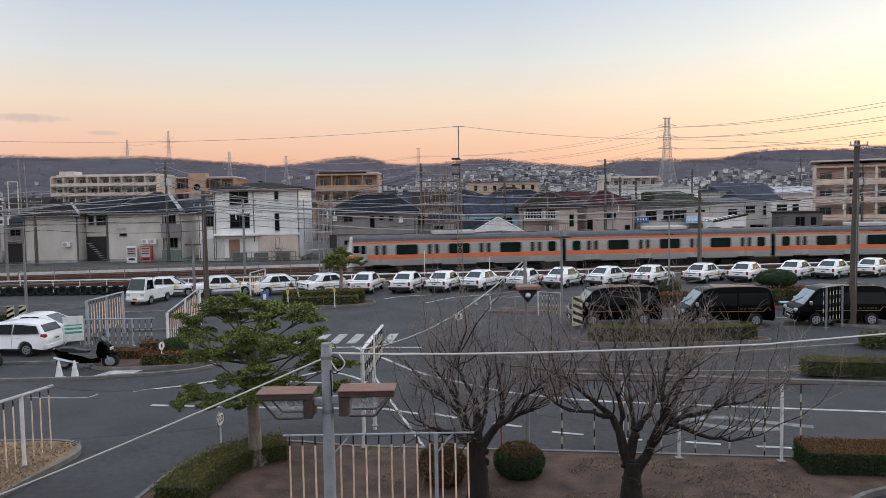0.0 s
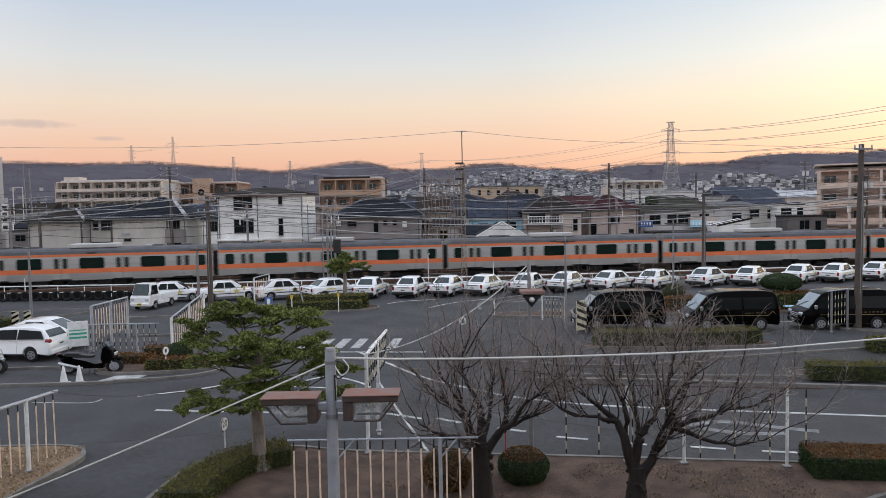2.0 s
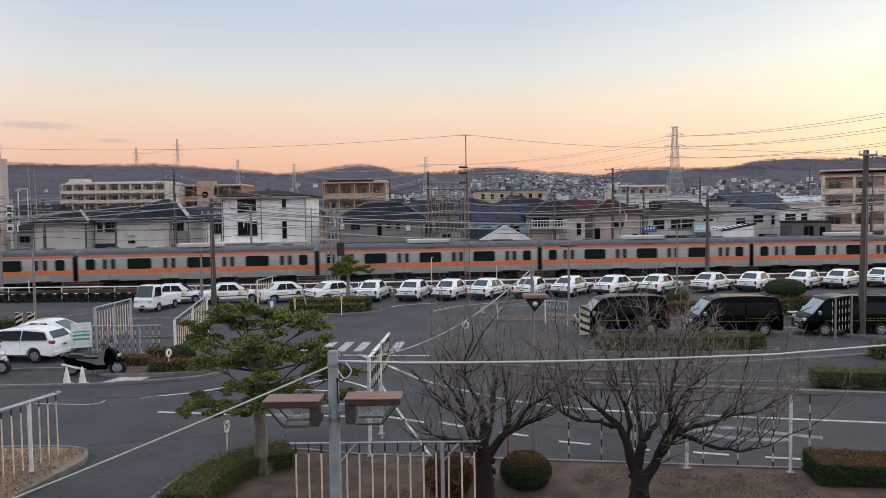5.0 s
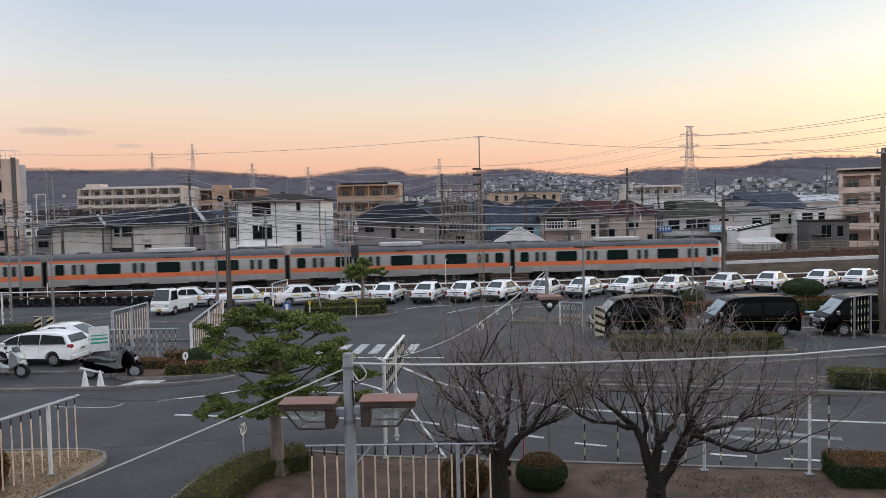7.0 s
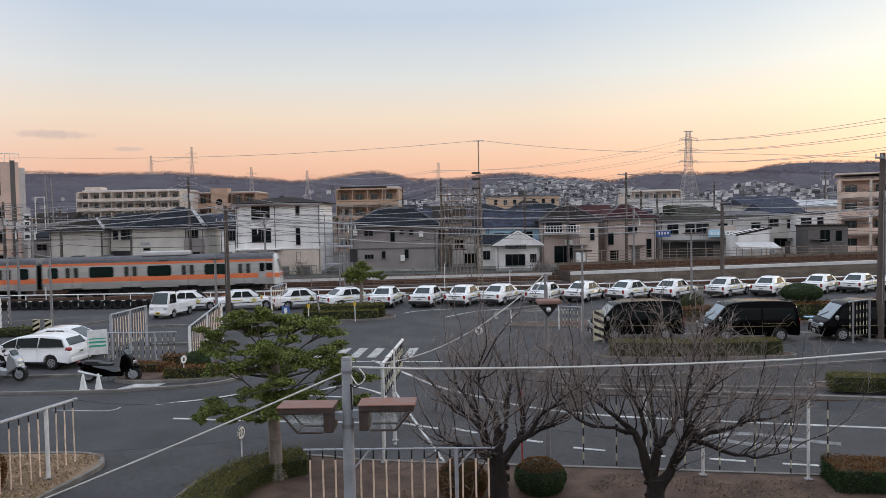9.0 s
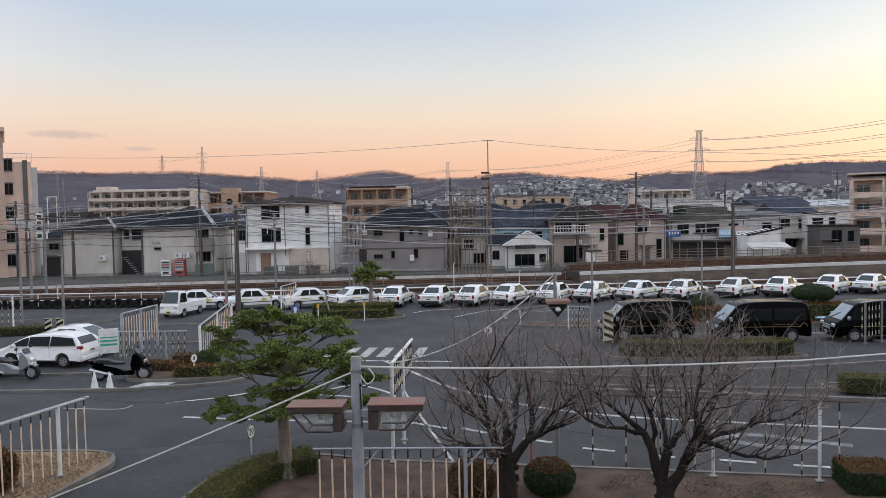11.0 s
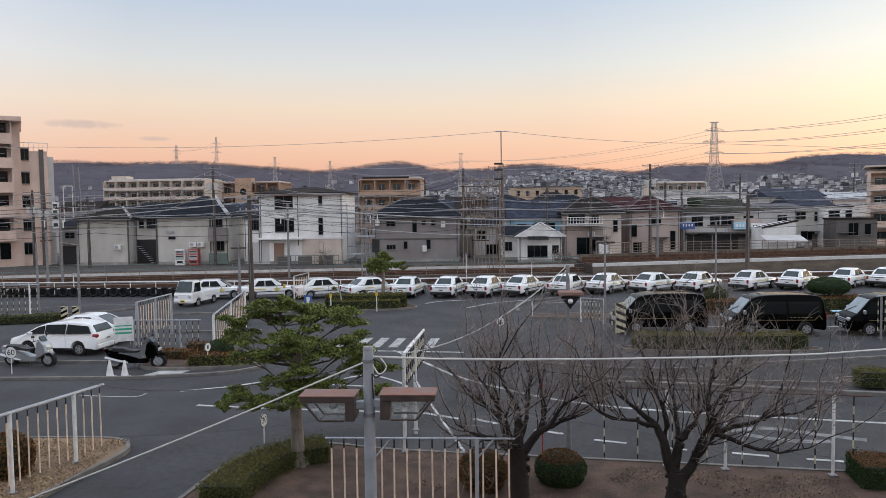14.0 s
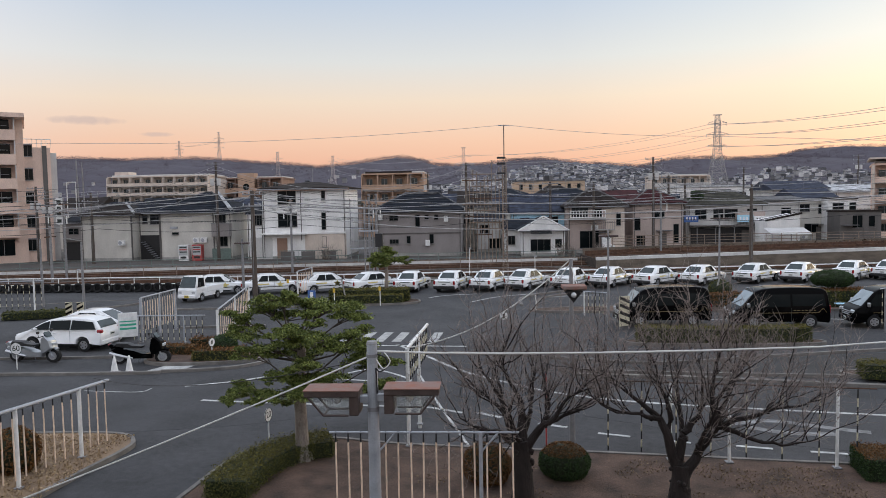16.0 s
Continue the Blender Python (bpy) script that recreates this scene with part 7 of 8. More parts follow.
evergreen("small flat-topped evergreen on the traffic island", -6.8, 48.5, [(0, 0, -0.1), (0, 0, 0.9), (0.05, 0, 1.8), (0, 0, 2.6)], [
    (-0.75, 0, 2.75, 0.7), (0.0, 0.2, 3.1, 0.8), (0.8, 0, 2.75, 0.65), (0.25, -0.4, 2.65, 0.6), (-0.3, 0.3, 2.55, 0.6)], 33, 0.15, 0.075, 300)


def hedge(label, line, width, height, material, z0=0.08, leaf=0.05, density=620, name="hedge", top_mat=None, wob=0.05):
    """A clipped hedge along a line: a core coloured dark as shaded leaves, under a skin of leaves."""
    t = thing(name, label, "hedge", "", pose(line[0][0], line[0][1], z0))
    o = Vector((line[0][0], line[0][1]))
    pts = [Vector(p) - o for p in line]
    core = bmesh.new()
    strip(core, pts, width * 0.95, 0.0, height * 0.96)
    part("core", core, M["hedgecore"], t, "dense inner leaves, shade put into their dark colour")
    side, top = [], []
    for a, b in zip(pts, pts[1:]):
        d = b - a
        L = d.length
        d.normalize()
        nrm = Vector((-d.y, d.x))
        for k in range(int(L * (2 * height + width) * density)):
            u = rng.uniform(-0.02, 1.02) * L
            q = rng.uniform(0, 2 * height + width)
            w = wob * (1 + 0.8 * math.sin(u * 5.1) * math.sin(u * 2.3 + 1))
            if q < height:
                p = a + d * u - nrm * (width / 2 + rng.normal(0, w))
                side.append((p.x, p.y, q))
            elif q < height + width:
                p = a + d * u + nrm * (q - height - width / 2)
                top.append((p.x, p.y, height + rng.normal(0, w)))
            else:
                p = a + d * u + nrm * (width / 2 + rng.normal(0, w))
                side.append((p.x, p.y, q - height - width))
    for e, s in ((pts[0], -1), (pts[-1], 1)):
        d = (pts[1] - pts[0] if s < 0 else pts[-1] - pts[-2]).normalized()
        nrm = Vector((-d.y, d.x))
        for k in range(int(width * height * density)):
            p = e + d * s * abs(rng.normal(0, wob)) + nrm * rng.uniform(-width / 2, width / 2)
            side.append((p.x, p.y, rng.uniform(0, height)))
    leaves("leaf_sides", side, leaf, M[material], t, rng)
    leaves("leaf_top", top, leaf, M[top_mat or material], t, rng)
    return t


def ball(label, x, y, rx, ry, rz, material, z0=0.08, stem=0.0, leaf=0.045, density=1500, name="round_shrub", flat=0.16, top_mat=None):
    """A clipped round shrub."""
    t = thing(name, label, "shrub", "", pose(x, y, z0))
    core = bmesh.new()
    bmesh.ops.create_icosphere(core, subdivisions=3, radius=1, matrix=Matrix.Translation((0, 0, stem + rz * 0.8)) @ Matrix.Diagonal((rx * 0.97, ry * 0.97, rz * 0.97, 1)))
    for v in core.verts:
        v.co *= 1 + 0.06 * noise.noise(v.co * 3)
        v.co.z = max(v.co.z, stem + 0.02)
    part("core", core, M["hedgecore"], t, "dense inner leaves, shade put into their dark colour")
    if stem:
        part("stem", T([(0, 0, -0.1), (0, 0, stem + 0.2)], 0.1, 8), M["bark"], t)
    n = int(density * 6 * rx * rz)
    v = rng.normal(size=(n, 3))
    v /= np.linalg.norm(v, axis=1)[:, None]
    k = (1 + rng.normal(0, 0.025, n) + 0.05 * np.sin(v[:, 0] * 7) * np.sin(v[:, 1] * 6 + 1))[:, None]
    p = v * k * np.array([rx, ry, rz]) + np.array([0, 0, stem + rz * 0.8])
    p = p[p[:, 2] > stem + 0.0]
    up = p[:, 2] > stem + rz * (1.8 - flat)
    leaves("leaf_skin", p[~up], leaf, M[material], t, rng)
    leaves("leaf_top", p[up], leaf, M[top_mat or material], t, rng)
    return t


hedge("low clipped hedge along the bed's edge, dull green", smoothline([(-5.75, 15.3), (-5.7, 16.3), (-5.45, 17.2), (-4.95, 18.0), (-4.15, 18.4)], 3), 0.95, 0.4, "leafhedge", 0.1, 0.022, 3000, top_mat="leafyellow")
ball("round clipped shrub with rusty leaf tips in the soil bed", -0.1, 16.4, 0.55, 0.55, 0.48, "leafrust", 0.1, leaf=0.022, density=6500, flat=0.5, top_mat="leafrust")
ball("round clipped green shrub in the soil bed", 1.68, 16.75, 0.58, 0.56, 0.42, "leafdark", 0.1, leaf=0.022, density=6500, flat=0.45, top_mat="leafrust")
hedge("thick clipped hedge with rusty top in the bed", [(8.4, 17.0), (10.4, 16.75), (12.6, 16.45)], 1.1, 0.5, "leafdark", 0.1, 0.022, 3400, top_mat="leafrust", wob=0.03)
hedge("clipped boxwood hedge with paler yellow-olive top beside the vans", [(6.7, 33.4), (10.2, 32.9), (14.0, 33.2)], 0.9, 0.62, "leafhedge", 0.1, 0.032, 1300, top_mat="leafyellow")
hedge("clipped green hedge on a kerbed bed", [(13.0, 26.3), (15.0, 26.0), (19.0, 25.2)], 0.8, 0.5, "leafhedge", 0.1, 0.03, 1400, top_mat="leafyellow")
hedge("small clipped hedge at the lane's edge", [(18.0, 31.2), (22.0, 30.4)], 1.0, 0.55, "leafhedge", 0.0, 0.055, 400, top_mat="leafyellow")
hedge("two-tier clipped hedge on the traffic island", [(-10.4, 47.9), (-7.6, 48.0), (-5.3, 48.2)], 1.1, 0.78, "leafhedge", 0.1, 0.07, 260, top_mat="leafyellow")
hedge("lower front tier of clipped hedge on the traffic island", [(-10.0, 46.9), (-5.6, 47.2)], 0.7, 0.5, "leafhedge", 0.1, 0.07, 260, top_mat="leafyellow")
hedge("low rust-coloured hedge by the gate", [(-14.6, 31.3), (-12.9, 31.1)], 0.7, 0.35, "leafrust", 0.08, 0.05, 500)
hedge("low rust-coloured hedge by the gate post", [(-13.4, 32.3), (-11.6, 32.5)], 0.6, 0.45, "leafrust", 0.08, 0.05, 500)
hedge("low flowering shrubs turned yellow and orange by the kerb", [(-12.3, 29.9), (-10.3, 30.1)], 0.9, 0.42, "leafyellow", 0.08, 0.05, 600, top_mat="leafrust")
ball("dark green shrub under the evergreen", -11.4, 30.8, 0.55, 0.5, 0.5, "leafdark", 0.08)
hedge("rust-brown hedge behind the vans", [(11.6, 43.4), (15.4, 43.6)], 1.0, 0.8, "leafrust", 0.1, 0.07, 260)
hedge("green and rust hedge below the dome shrub", [(18.6, 43.9), (22.0, 43.8)], 1.3, 0.95, "leafhedge", 0.1, 0.07, 260, top_mat="leafrust")
ball("dome-shaped topiary shrub on a stem behind the vans", 20.1, 44.2, 1.15, 1.0, 0.52, "leafdark", 0.1, 1.1, 0.04, 2400, name="dome_shrub")
ball("small round green shrub behind the vans", 14.3, 46.3, 0.7, 0.6, 0.6, "leafhedge", 0.0, 0.35, 0.06, 420)
hedge("low clipped hedge at the far edge of the course", [(-28.6, 41.6), (-25.4, 42.6)], 0.8, 0.4, "leafhedge", 0.05, 0.06, 300)
ball("rusty dried shrub on the grass island", -11.55, 16.9, 0.55, 0.5, 0.6, "leafrust", 0.1, leaf=0.04, density=1800)
ball("dark evergreen garden tree between roofs", 27.1, 98.0, 1.0, 0.9, 0.8, "leafdark", 0.3, 5.8, 0.12, 300, name="garden_tree")
for x, y, h, s in ((8.0, 81.5, 2.0, 1), (9.2, 81.8, 1.6, 2), (-18.4, 82.6, 2.2, 3), (12.4, 82.4, 1.8, 4)):
    rr = random.Random(s)
    t = thing("bare_shrub", "straggly leafless shrub before a house", "shrub", "bare shrubs by the railway", pose(x, y, 0.3))
    bm = bmesh.new()
    for k in range(26):
        pts, _, _ = branch(bm, (rr.uniform(-0.4, 0.4), 0, 0), (rr.uniform(-0.7, 0.7), rr.uniform(-0.5, 0.5), 1), h * rr.uniform(0.5, 1), 0.03, rr, 0.35, 0.2, 4, 3)
        for q in pts[1:4]:
            branch(bm, q, (rr.uniform(-1, 1), rr.uniform(-1, 1), 0.5), h * 0.35, 0.018, rr, 0.4, 0.1, 3, 3)
    part("crown", bm, M["barkpale"], t)
# dry tufts over the soil and grass beds
tuft = []
for k in range(15000):
    x, y = rng.uniform(-5.0, 8.0), rng.uniform(12.5, 18.3)
    if noise.noise(Vector((x * 0.7, y * 0.7, 3))) > 0.25 - 0.07 * x and y < 18.9 - 0.13 * (x + 5):
        tuft.append((x, y, 0.11 + rng.uniform(0, 0.02)))
tagged(leaves("dry_grass", tuft, 0.028, leafy("dead_grass", (0.11, 0.08, 0.055), (0.30, 0.22, 0.145), 0.9), None, rng), "sparse dead grass and leaf litter on the soil bed", kind="stuff")
tuft = [(rng.uniform(-16, -9.9), rng.uniform(13, 19.7), 0.12 + rng.uniform(0, 0.03)) for k in range(9000)]
tagged(leaves("dry_grass", tuft, 0.04, leafy("straw_grass", (0.19, 0.13, 0.08), (0.46, 0.34, 0.21), 0.9), None, rng), "dry straw-coloured grass on the island bed", kind="stuff")
weeds = []
for k in range(9000):
    x = rng.uniform(12, 74)
    weeds.append((x, track_y(x) + rng.uniform(7.4, 9.6), ramp_top(x) + rng.uniform(-0.1, 0.5) * rng.random()))
for k in range(2500):
    x = rng.uniform(-50, 14)
    weeds.append((x, track_y(x) + rng.uniform(8.5, 9.4), 0.4 + rng.uniform(0, 0.25)))
tagged(leaves("weeds", weeds, 0.14, leafy("withered_weeds", (0.055, 0.040, 0.028), (0.22, 0.155, 0.10), 0.9), None, rng), "withered brown weeds along the railway bank", kind="stuff")

# ---------------------------------------------------------------- hanging-pole racks of the course


def two_tone(name, mats, pieces, n=8):
    """One round pole with bands (radius, top, bottom, material index)."""
    bm = bmesh.new()
    tube(bm, [(0, 0, p[1]) for p in pieces] + [(0, 0, pieces[-1][2])], [p[0] for p in pieces] + [pieces[-1][0]], n)
    for f in bm.faces:
        z = f.calc_center_median().z
        f.material_index = next((p[3] for p in pieces if p[2] <= z <= p[1]), 0)
    me = bpy.data.meshes.new(name)
    bmesh.ops.recalc_face_normals(bm, faces=bm.faces)
    bm.to_mesh(me)
    bm.free()
    for m in mats:
        me.materials.append(m)
    return me


def pole_red(length):
    return two_tone("hanging_pole", [M["salmon"], M["black"]], [(0.015, 0.0, -0.17, 1), (0.018, -0.17, -length, 0)])


def pole_stripe(length, step=0.2):
    out, z, k = [], 0.0, 0
    while z < length - 0.02:
        out.append((0.018, -z, -min(length, z + step), k % 2))
        z, k = z + step, k + 1
    return two_tone("hanging_pole", [M["black"], M["stripe"]], out)


def rack(label, a, b, z, count, posts, pole, pipe=0.035, post_r=0.045, post_mat="whitesteel", pipe_mat="greysteel", gap=0.03, foot=True, sway=0.5, brace=False):
    """A pipe on posts from which thin poles hang. a, b: ends of the pipe; posts: shares along it."""
    a, b = Vector((*a, 0)), Vector((*b, 0))
    zz = z if hasattr(z, "__len__") else (z, z)
    t = thing("pole_rack", label, "rack", "hanging pole racks", Matrix.Translation(a))
    d = b - a
    rr = random.Random(int(abs(a.x * 10)) + count)
    part("pipe", T([(0, 0, zz[0]), (d.x, d.y, zz[1])], pipe, 10), M[pipe_mat], t, "grey horizontal pipe")
    for u in posts:
        p = d * u
        zt = zz[0] + (zz[1] - zz[0]) * u
        po = part("post", T([(p.x, p.y, -0.02), (p.x, p.y, zt)], post_r, 10), M[post_mat], t, "upright steel post")
        if foot:
            part("foot_plate", B((p.x, p.y, 0.12), (0.18, 0.18, 0.03), 0, 0.008), M["galv"], po)
        if brace:
            part("brace", T([(p.x, p.y, zt - 0.4), (p.x + d.normalized().x * 0.35, p.y + d.normalized().y * 0.35, zt)], 0.02, 6), M[post_mat], po)
    for k in range(count):
        u = (k + 0.5) / count
        ob = new("hanging_pole", pole)
        ob.parent = t
        ob.matrix_basis = pose(d.x * u, d.y * u, zz[0] + (zz[1] - zz[0]) * u - gap, rr.uniform(-sway, sway), rr.uniform(-sway, sway), rr.uniform(0, 360))
        part("hook", T([(d.x * u, d.y * u, zz[0] + (zz[1] - zz[0]) * u + 0.03), (d.x * u, d.y * u, zz[0] + (zz[1] - zz[0]) * u - 0.05)], 0.012, 5), M["black"], t)
    return t


red_tall, red_mid, red_low, stripe_tall, stripe_low = pole_red(1.6), pole_red(1.75), pole_red(1.2), pole_stripe(1.72), pole_stripe(1.15)
rack("white rack with faded red hanging poles above soil", (-3.2, 14.2), (0.55, 14.2), 1.92, 15, (0.26, 0.80), red_mid, 0.02, 0.04, post_mat="greysteel", brace=True)
rack("grey rack with faded red hanging poles on a grass island", (-10.98, 14.3), (-10.28, 19.0), (2.0, 1.83), 15, (0.16, 0.32, 0.76), red_tall, 0.045, 0.05)
rack("white rack with black and yellow hanging poles by the lane", (2.5, 18.14), (8.84, 17.17), 2.0, 8, (0.293, 0.503, 0.872), stripe_tall, 0.016, 0.036, pipe_mat="rust", brace=False)
rack("tall white rack with a pipe running along the lane", (-2.13, 18.8), (-1.92, 22.6), 2.68, 12, (0.0, 0.5), pole_stripe(0.9), 0.045, 0.05, pipe_mat="whitesteel")
rack("white gate rack with faded red hanging poles", (-16.75, 34.3), (-16.6, 37.9), 2.15, 14, (0.0, 0.5, 0.98), red_tall, 0.04, 0.07, "greysteel")
rack("low grey rack with striped hanging poles", (-17.2, 34.2), (-13.25, 33.4), (1.30, 1.42), 13, (0.1, 0.72), stripe_low, 0.03, 0.045, "greysteel")
rack("white rack with red and white hanging poles by the trees", (-11.9, 31.4), (-12.75, 38.2), (1.95, 2.25), 18, (0.0, 0.5, 1.0), red_tall, 0.04, 0.06)
rack("white rack with faded red poles before the parked cars", (-13.33, 50.42), (-13.03, 53.63), 1.9, 9, (0.02, 0.98), red_tall, 0.04, 0.05)
rack("far white rack with striped hanging poles", (-32.6, 44.5), (-28.2, 44.9), 2.0, 12, (0.2, 0.86), stripe_tall, 0.04, 0.06)
rack("grey rack with striped poles beside the black minibuses", (18.2, 35.2), (19.9, 36.3), 2.1, 7, (0.2, 0.9), stripe_tall, 0.03, 0.05, "galv")
rack("pale gate rack with short yellow poles by a traffic island", (5.3, 41.6), (6.6, 40.8), 1.35, 7, (0.05, 0.95), stripe_low, 0.03, 0.04)
part_red = thing("marker_pole", "dark red marker pole standing at the lane's edge", "pole", m=pose(1.45, 19.0, 0))
part("shaft", T([(0, 0, 0), (0, 0, 1.95)], 0.022, 8), M["red"], part_red)

# ---------------------------------------------------------------- signs, cones, boards


def words(parent, text, size, m, material, name="lettering"):
    cu = bpy.data.curves.new(name, "FONT")
    cu.body, cu.size, cu.align_x, cu.align_y, cu.extrude = text, size, "CENTER", "CENTER", 0.002
    cu.materials.append(material)
    ob = new(name, cu)
    ob.parent = parent
    ob.matrix_basis = m
    return ob


def disc_sign(label, x, y, z, r, text, turn=0.0, base=0.0):
    t = thing("speed_sign", label, "sign", "small course signs", pose(x, y, base, 0, 0, turn))
    part("post", T([(0, 0, -0.02), (0, 0, z - r * 0.6)], 0.02, 8), M["whitesteel"], t)
    part("disc", T([(0, 0.012, z), (0, -0.012, z)], r, 28), M["whitesteel"], t, "white round plate")
    part("rim", T([(r * math.cos(a), -0.01, z + r * math.sin(a)) for a in np.linspace(0, 6.2832, 29)], 0.012, 5), M["ink"], t, "dark rim")
    if text:
        words(t, text, r * 1.35, pose(0, -0.016, z, 90), M["ink"])
    else:
        part("print_bar", B((0, -0.014, z), (r * 0.5, 0.004, r * 0.8)), M["ink"], t)
    return t


disc_sign("white round speed sign reading 20 on a thin post", -6.15, 19.75, 0.66, 0.19, "20", 78)
disc_sign("white round speed sign reading 60 beside a scooter", -19.2, 28.5, 0.86, 0.24, "60")
disc_sign("small white round sign on a post by the kerb", -11.5, 29.6, 0.86, 0.18, "", 70)
disc_sign("small white round sign hung on the rack", -10.95, 15.1, 1.55, 0.15, "", 20)
for x in (-14.72, -14.12):
    c = thing("traffic_cone", "plain white traffic cone by the kerb", "cone", "white cones", pose(x, 27.75, 0.0))
    part("base", B((0, 0, 0.03), (0.36, 0.36, 0.05), 0, 0.01), M["whitesteel"], c)
    part("body", T([(0, 0, 0.05), (0, 0, 0.62), (0, 0, 0.7)], [0.15, 0.045, 0.03], 16), M["whitesteel"], c)
b = thing("notice_board", "white notice board with green stripes beside a car", "sign", m=pose(-16.97, 33.4, 0.2, 0, 0, 25))
part("panel", B((0, 0, 0.80), (0.85, 0.05, 1.15), 0, 0.01), M["whitesteel"], b)
for z in (0.86, 0.68, 1.02):
    part("green_stripe", B((0, -0.03, z - 0.05), (0.72, 0.008, 0.09 if z != 1.02 else 0.05)), M["green"], b, "green print stripe")
for x in (-0.4, 0.4):
    part("leg", T([(x, 0, -0.2), (x, 0, 1.4)], 0.025, 6), M["galv"], b)
for x in (-24.9, -24.2):
    h = thing("hazard_marker", "black and yellow striped kerb marker", "marker", "striped kerb markers", pose(x, 42.0, 0.1))
    part("board", B((0, 0, 0.45), (0.42, 0.05, 0.9), 0, 0.01), M["stripe"], h)
    for k in range(3):
        bm = bmesh.new()
        v = [bm.verts.new(p) for p in ((-0.2, -0.03, 0.1 + k * 0.3), (0.2, -0.03, 0.3 + k * 0.3), (0.2, -0.03, 0.44 + k * 0.3 if k < 2 else 0.88), (-0.2, -0.03, 0.24 + k * 0.3))]
        bm.faces.new(v)
        bmesh.ops.solidify(bm, geom=list(bm.faces), thickness=0.006)
        part("black_stripe", bm, M["black"], h)
h = thing("hazard_board", "tall board with black and yellow diagonal stripes", "marker", m=pose(6.75, 37.0, 0.0, 0, 0, 35))
part("board", B((0, 0, 0.9), (0.7, 0.05, 1.5), 0, 0.01), M["stripe"], h)
for k in range(4):
    bm = bmesh.new()
    z = 0.2 + k * 0.36
    v = [bm.verts.new(p) for p in ((-0.34, -0.03, z + 0.24), (0.34, -0.03, z - 0.02), (0.34, -0.03, z + 0.15), (-0.34, -0.03, z + 0.40))]
    bm.faces.new(v)
    bmesh.ops.solidify(bm, geom=list(bm.faces), thickness=0.006)
    part("black_stripe", bm, M["black"], h)
for x in (-0.3, 0.3):
    part("leg", T([(x, 0.03, -0.02), (x, 0.03, 1.6)], 0.025, 6), M["galv"], h)
for x, y, z in ((-9.8, 46.0, 1.1), (-6.85, 45.9, 1.2), (-14.2, 51.2, 1.2)):
    s = thing("marker_sign", "small yellow marker plate on a thin white post", "sign", "yellow markers", pose(x, y, 0.05))
    part("post", T([(0, 0, 0), (0, 0, z)], 0.03, 6), M["whitesteel"], s)
    part("plate", B((0, -0.03, z - 0.1), (0.16, 0.03, 0.26), 0, 0.01), M["yellow"], s)
s = thing("course_sign", "blue course sign leaning at a traffic island", "sign", m=pose(-11.1, 45.4, 0.0))
part("post", T([(0, 0, 0), (0, 0, 1.0)], 0.03, 6), M["whitesteel"], s)
part("plate", B((0, -0.03, 0.85), (0.5, 0.03, 0.6), 0, 0.02), M["blue"], s)
part("white_mark", B((0, -0.05, 0.85), (0.2, 0.01, 0.4)), M["whitesteel"], s)
n29 = thing("number_disc", "white round number disc reading 29 on a car's tail", "sign", m=pose(-6.5, 52.62, 0.62, 0, 0, 0))
part("disc", T([(0, 0.01, 0), (0, -0.01, 0)], 0.22, 24), M["whitesteel"], n29)
words(n29, "29", 0.3, pose(0, -0.014, 0, 90), M["ink"])

# tyres stacked along the fence
TY = bmesh.new()
ring = [(0.30 + 0.085 * math.cos(b), 0.085 * math.sin(b)) for b in np.linspace(0, 6.2832, 9)[:-1]]
vs = [[TY.verts.new((rr_ * math.cos(6.2832 * i / 20), yy, rr_ * math.sin(6.2832 * i / 20))) for rr_, yy in ring] for i in range(20)]
for i in range(20):
    for k in range(8):
        TY.faces.new((vs[i][k], vs[(i + 1) % 20][k], vs[(i + 1) % 20][(k + 1) % 8], vs[i][(k + 1) % 8]))
tyre_me = bpy.data.meshes.new("buffer_tyre")
bmesh.ops.recalc_face_normals(TY, faces=TY.faces)
TY.to_mesh(tyre_me)
TY.free()
tyre_me.materials.append(M["tyre"])
rr = random.Random(3)
x = -46.0
while x < -20.5:
    ob = tagged(new("buffer_tyre", tyre_me), "old black tyre leaning against the white fence", "tyre", "tyres along the fence")
    ob.matrix_basis = pose(x, lot_y(x) - 0.22, 0.375, -8 + rr.uniform(-3, 3), rr.uniform(0, 90), rr.uniform(-6, 6))
    x += 0.80 + rr.uniform(-0.03, 0.06)
for x in (23.0, 26.2, 33.5):
    ob = tagged(new("buffer_tyre", tyre_me), "old black tyre leaning against the white fence", "tyre", "tyres along the fence")
    ob.matrix_basis = pose(x, lot_y(x) - 0.25, 0.375, -8, 20, 5)

# ---------------------------------------------------------------- flood lamps


def flood_head(t, s, z):
    """One flood head on the side s of the pole: a rusty hood over a glazed box that tapers outwards."""
    w, d, h = 0.64, 0.34, 0.29
    x0, x1 = s * 0.15, s * (0.15 + w)
    xm = (x0 + x1) / 2
    head = part("lamp_head", B((xm, 0, z - 0.035), (w, d, 0.07), 0, 0.008), M["rustlamp"], t, "rusty flood lamp hood")
    part("top_sheet", B((xm, 0, z + 0.006), (w + 0.02, d + 0.02, 0.014), 0, 0.004), M["rusttop"], head, "red-brown rusted top")
    part("end_box", B((x0 + s * 0.055, 0, z - 0.07 - (h - 0.07) / 2), (0.11, d * 0.94, h - 0.07), 0, 0.008), M["rustlamp"], head, "brown ballast box")
    y = -d / 2 + 0.015
    a, b, c, e = Vector((x0 + s * 0.12, y, z - 0.075)), Vector((x1 - s * 0.05, y, z - 0.075)), Vector((x0 + s * 0.42, y + 0.02, z - h)), Vector((x0 + s * 0.12, y + 0.02, z - h))
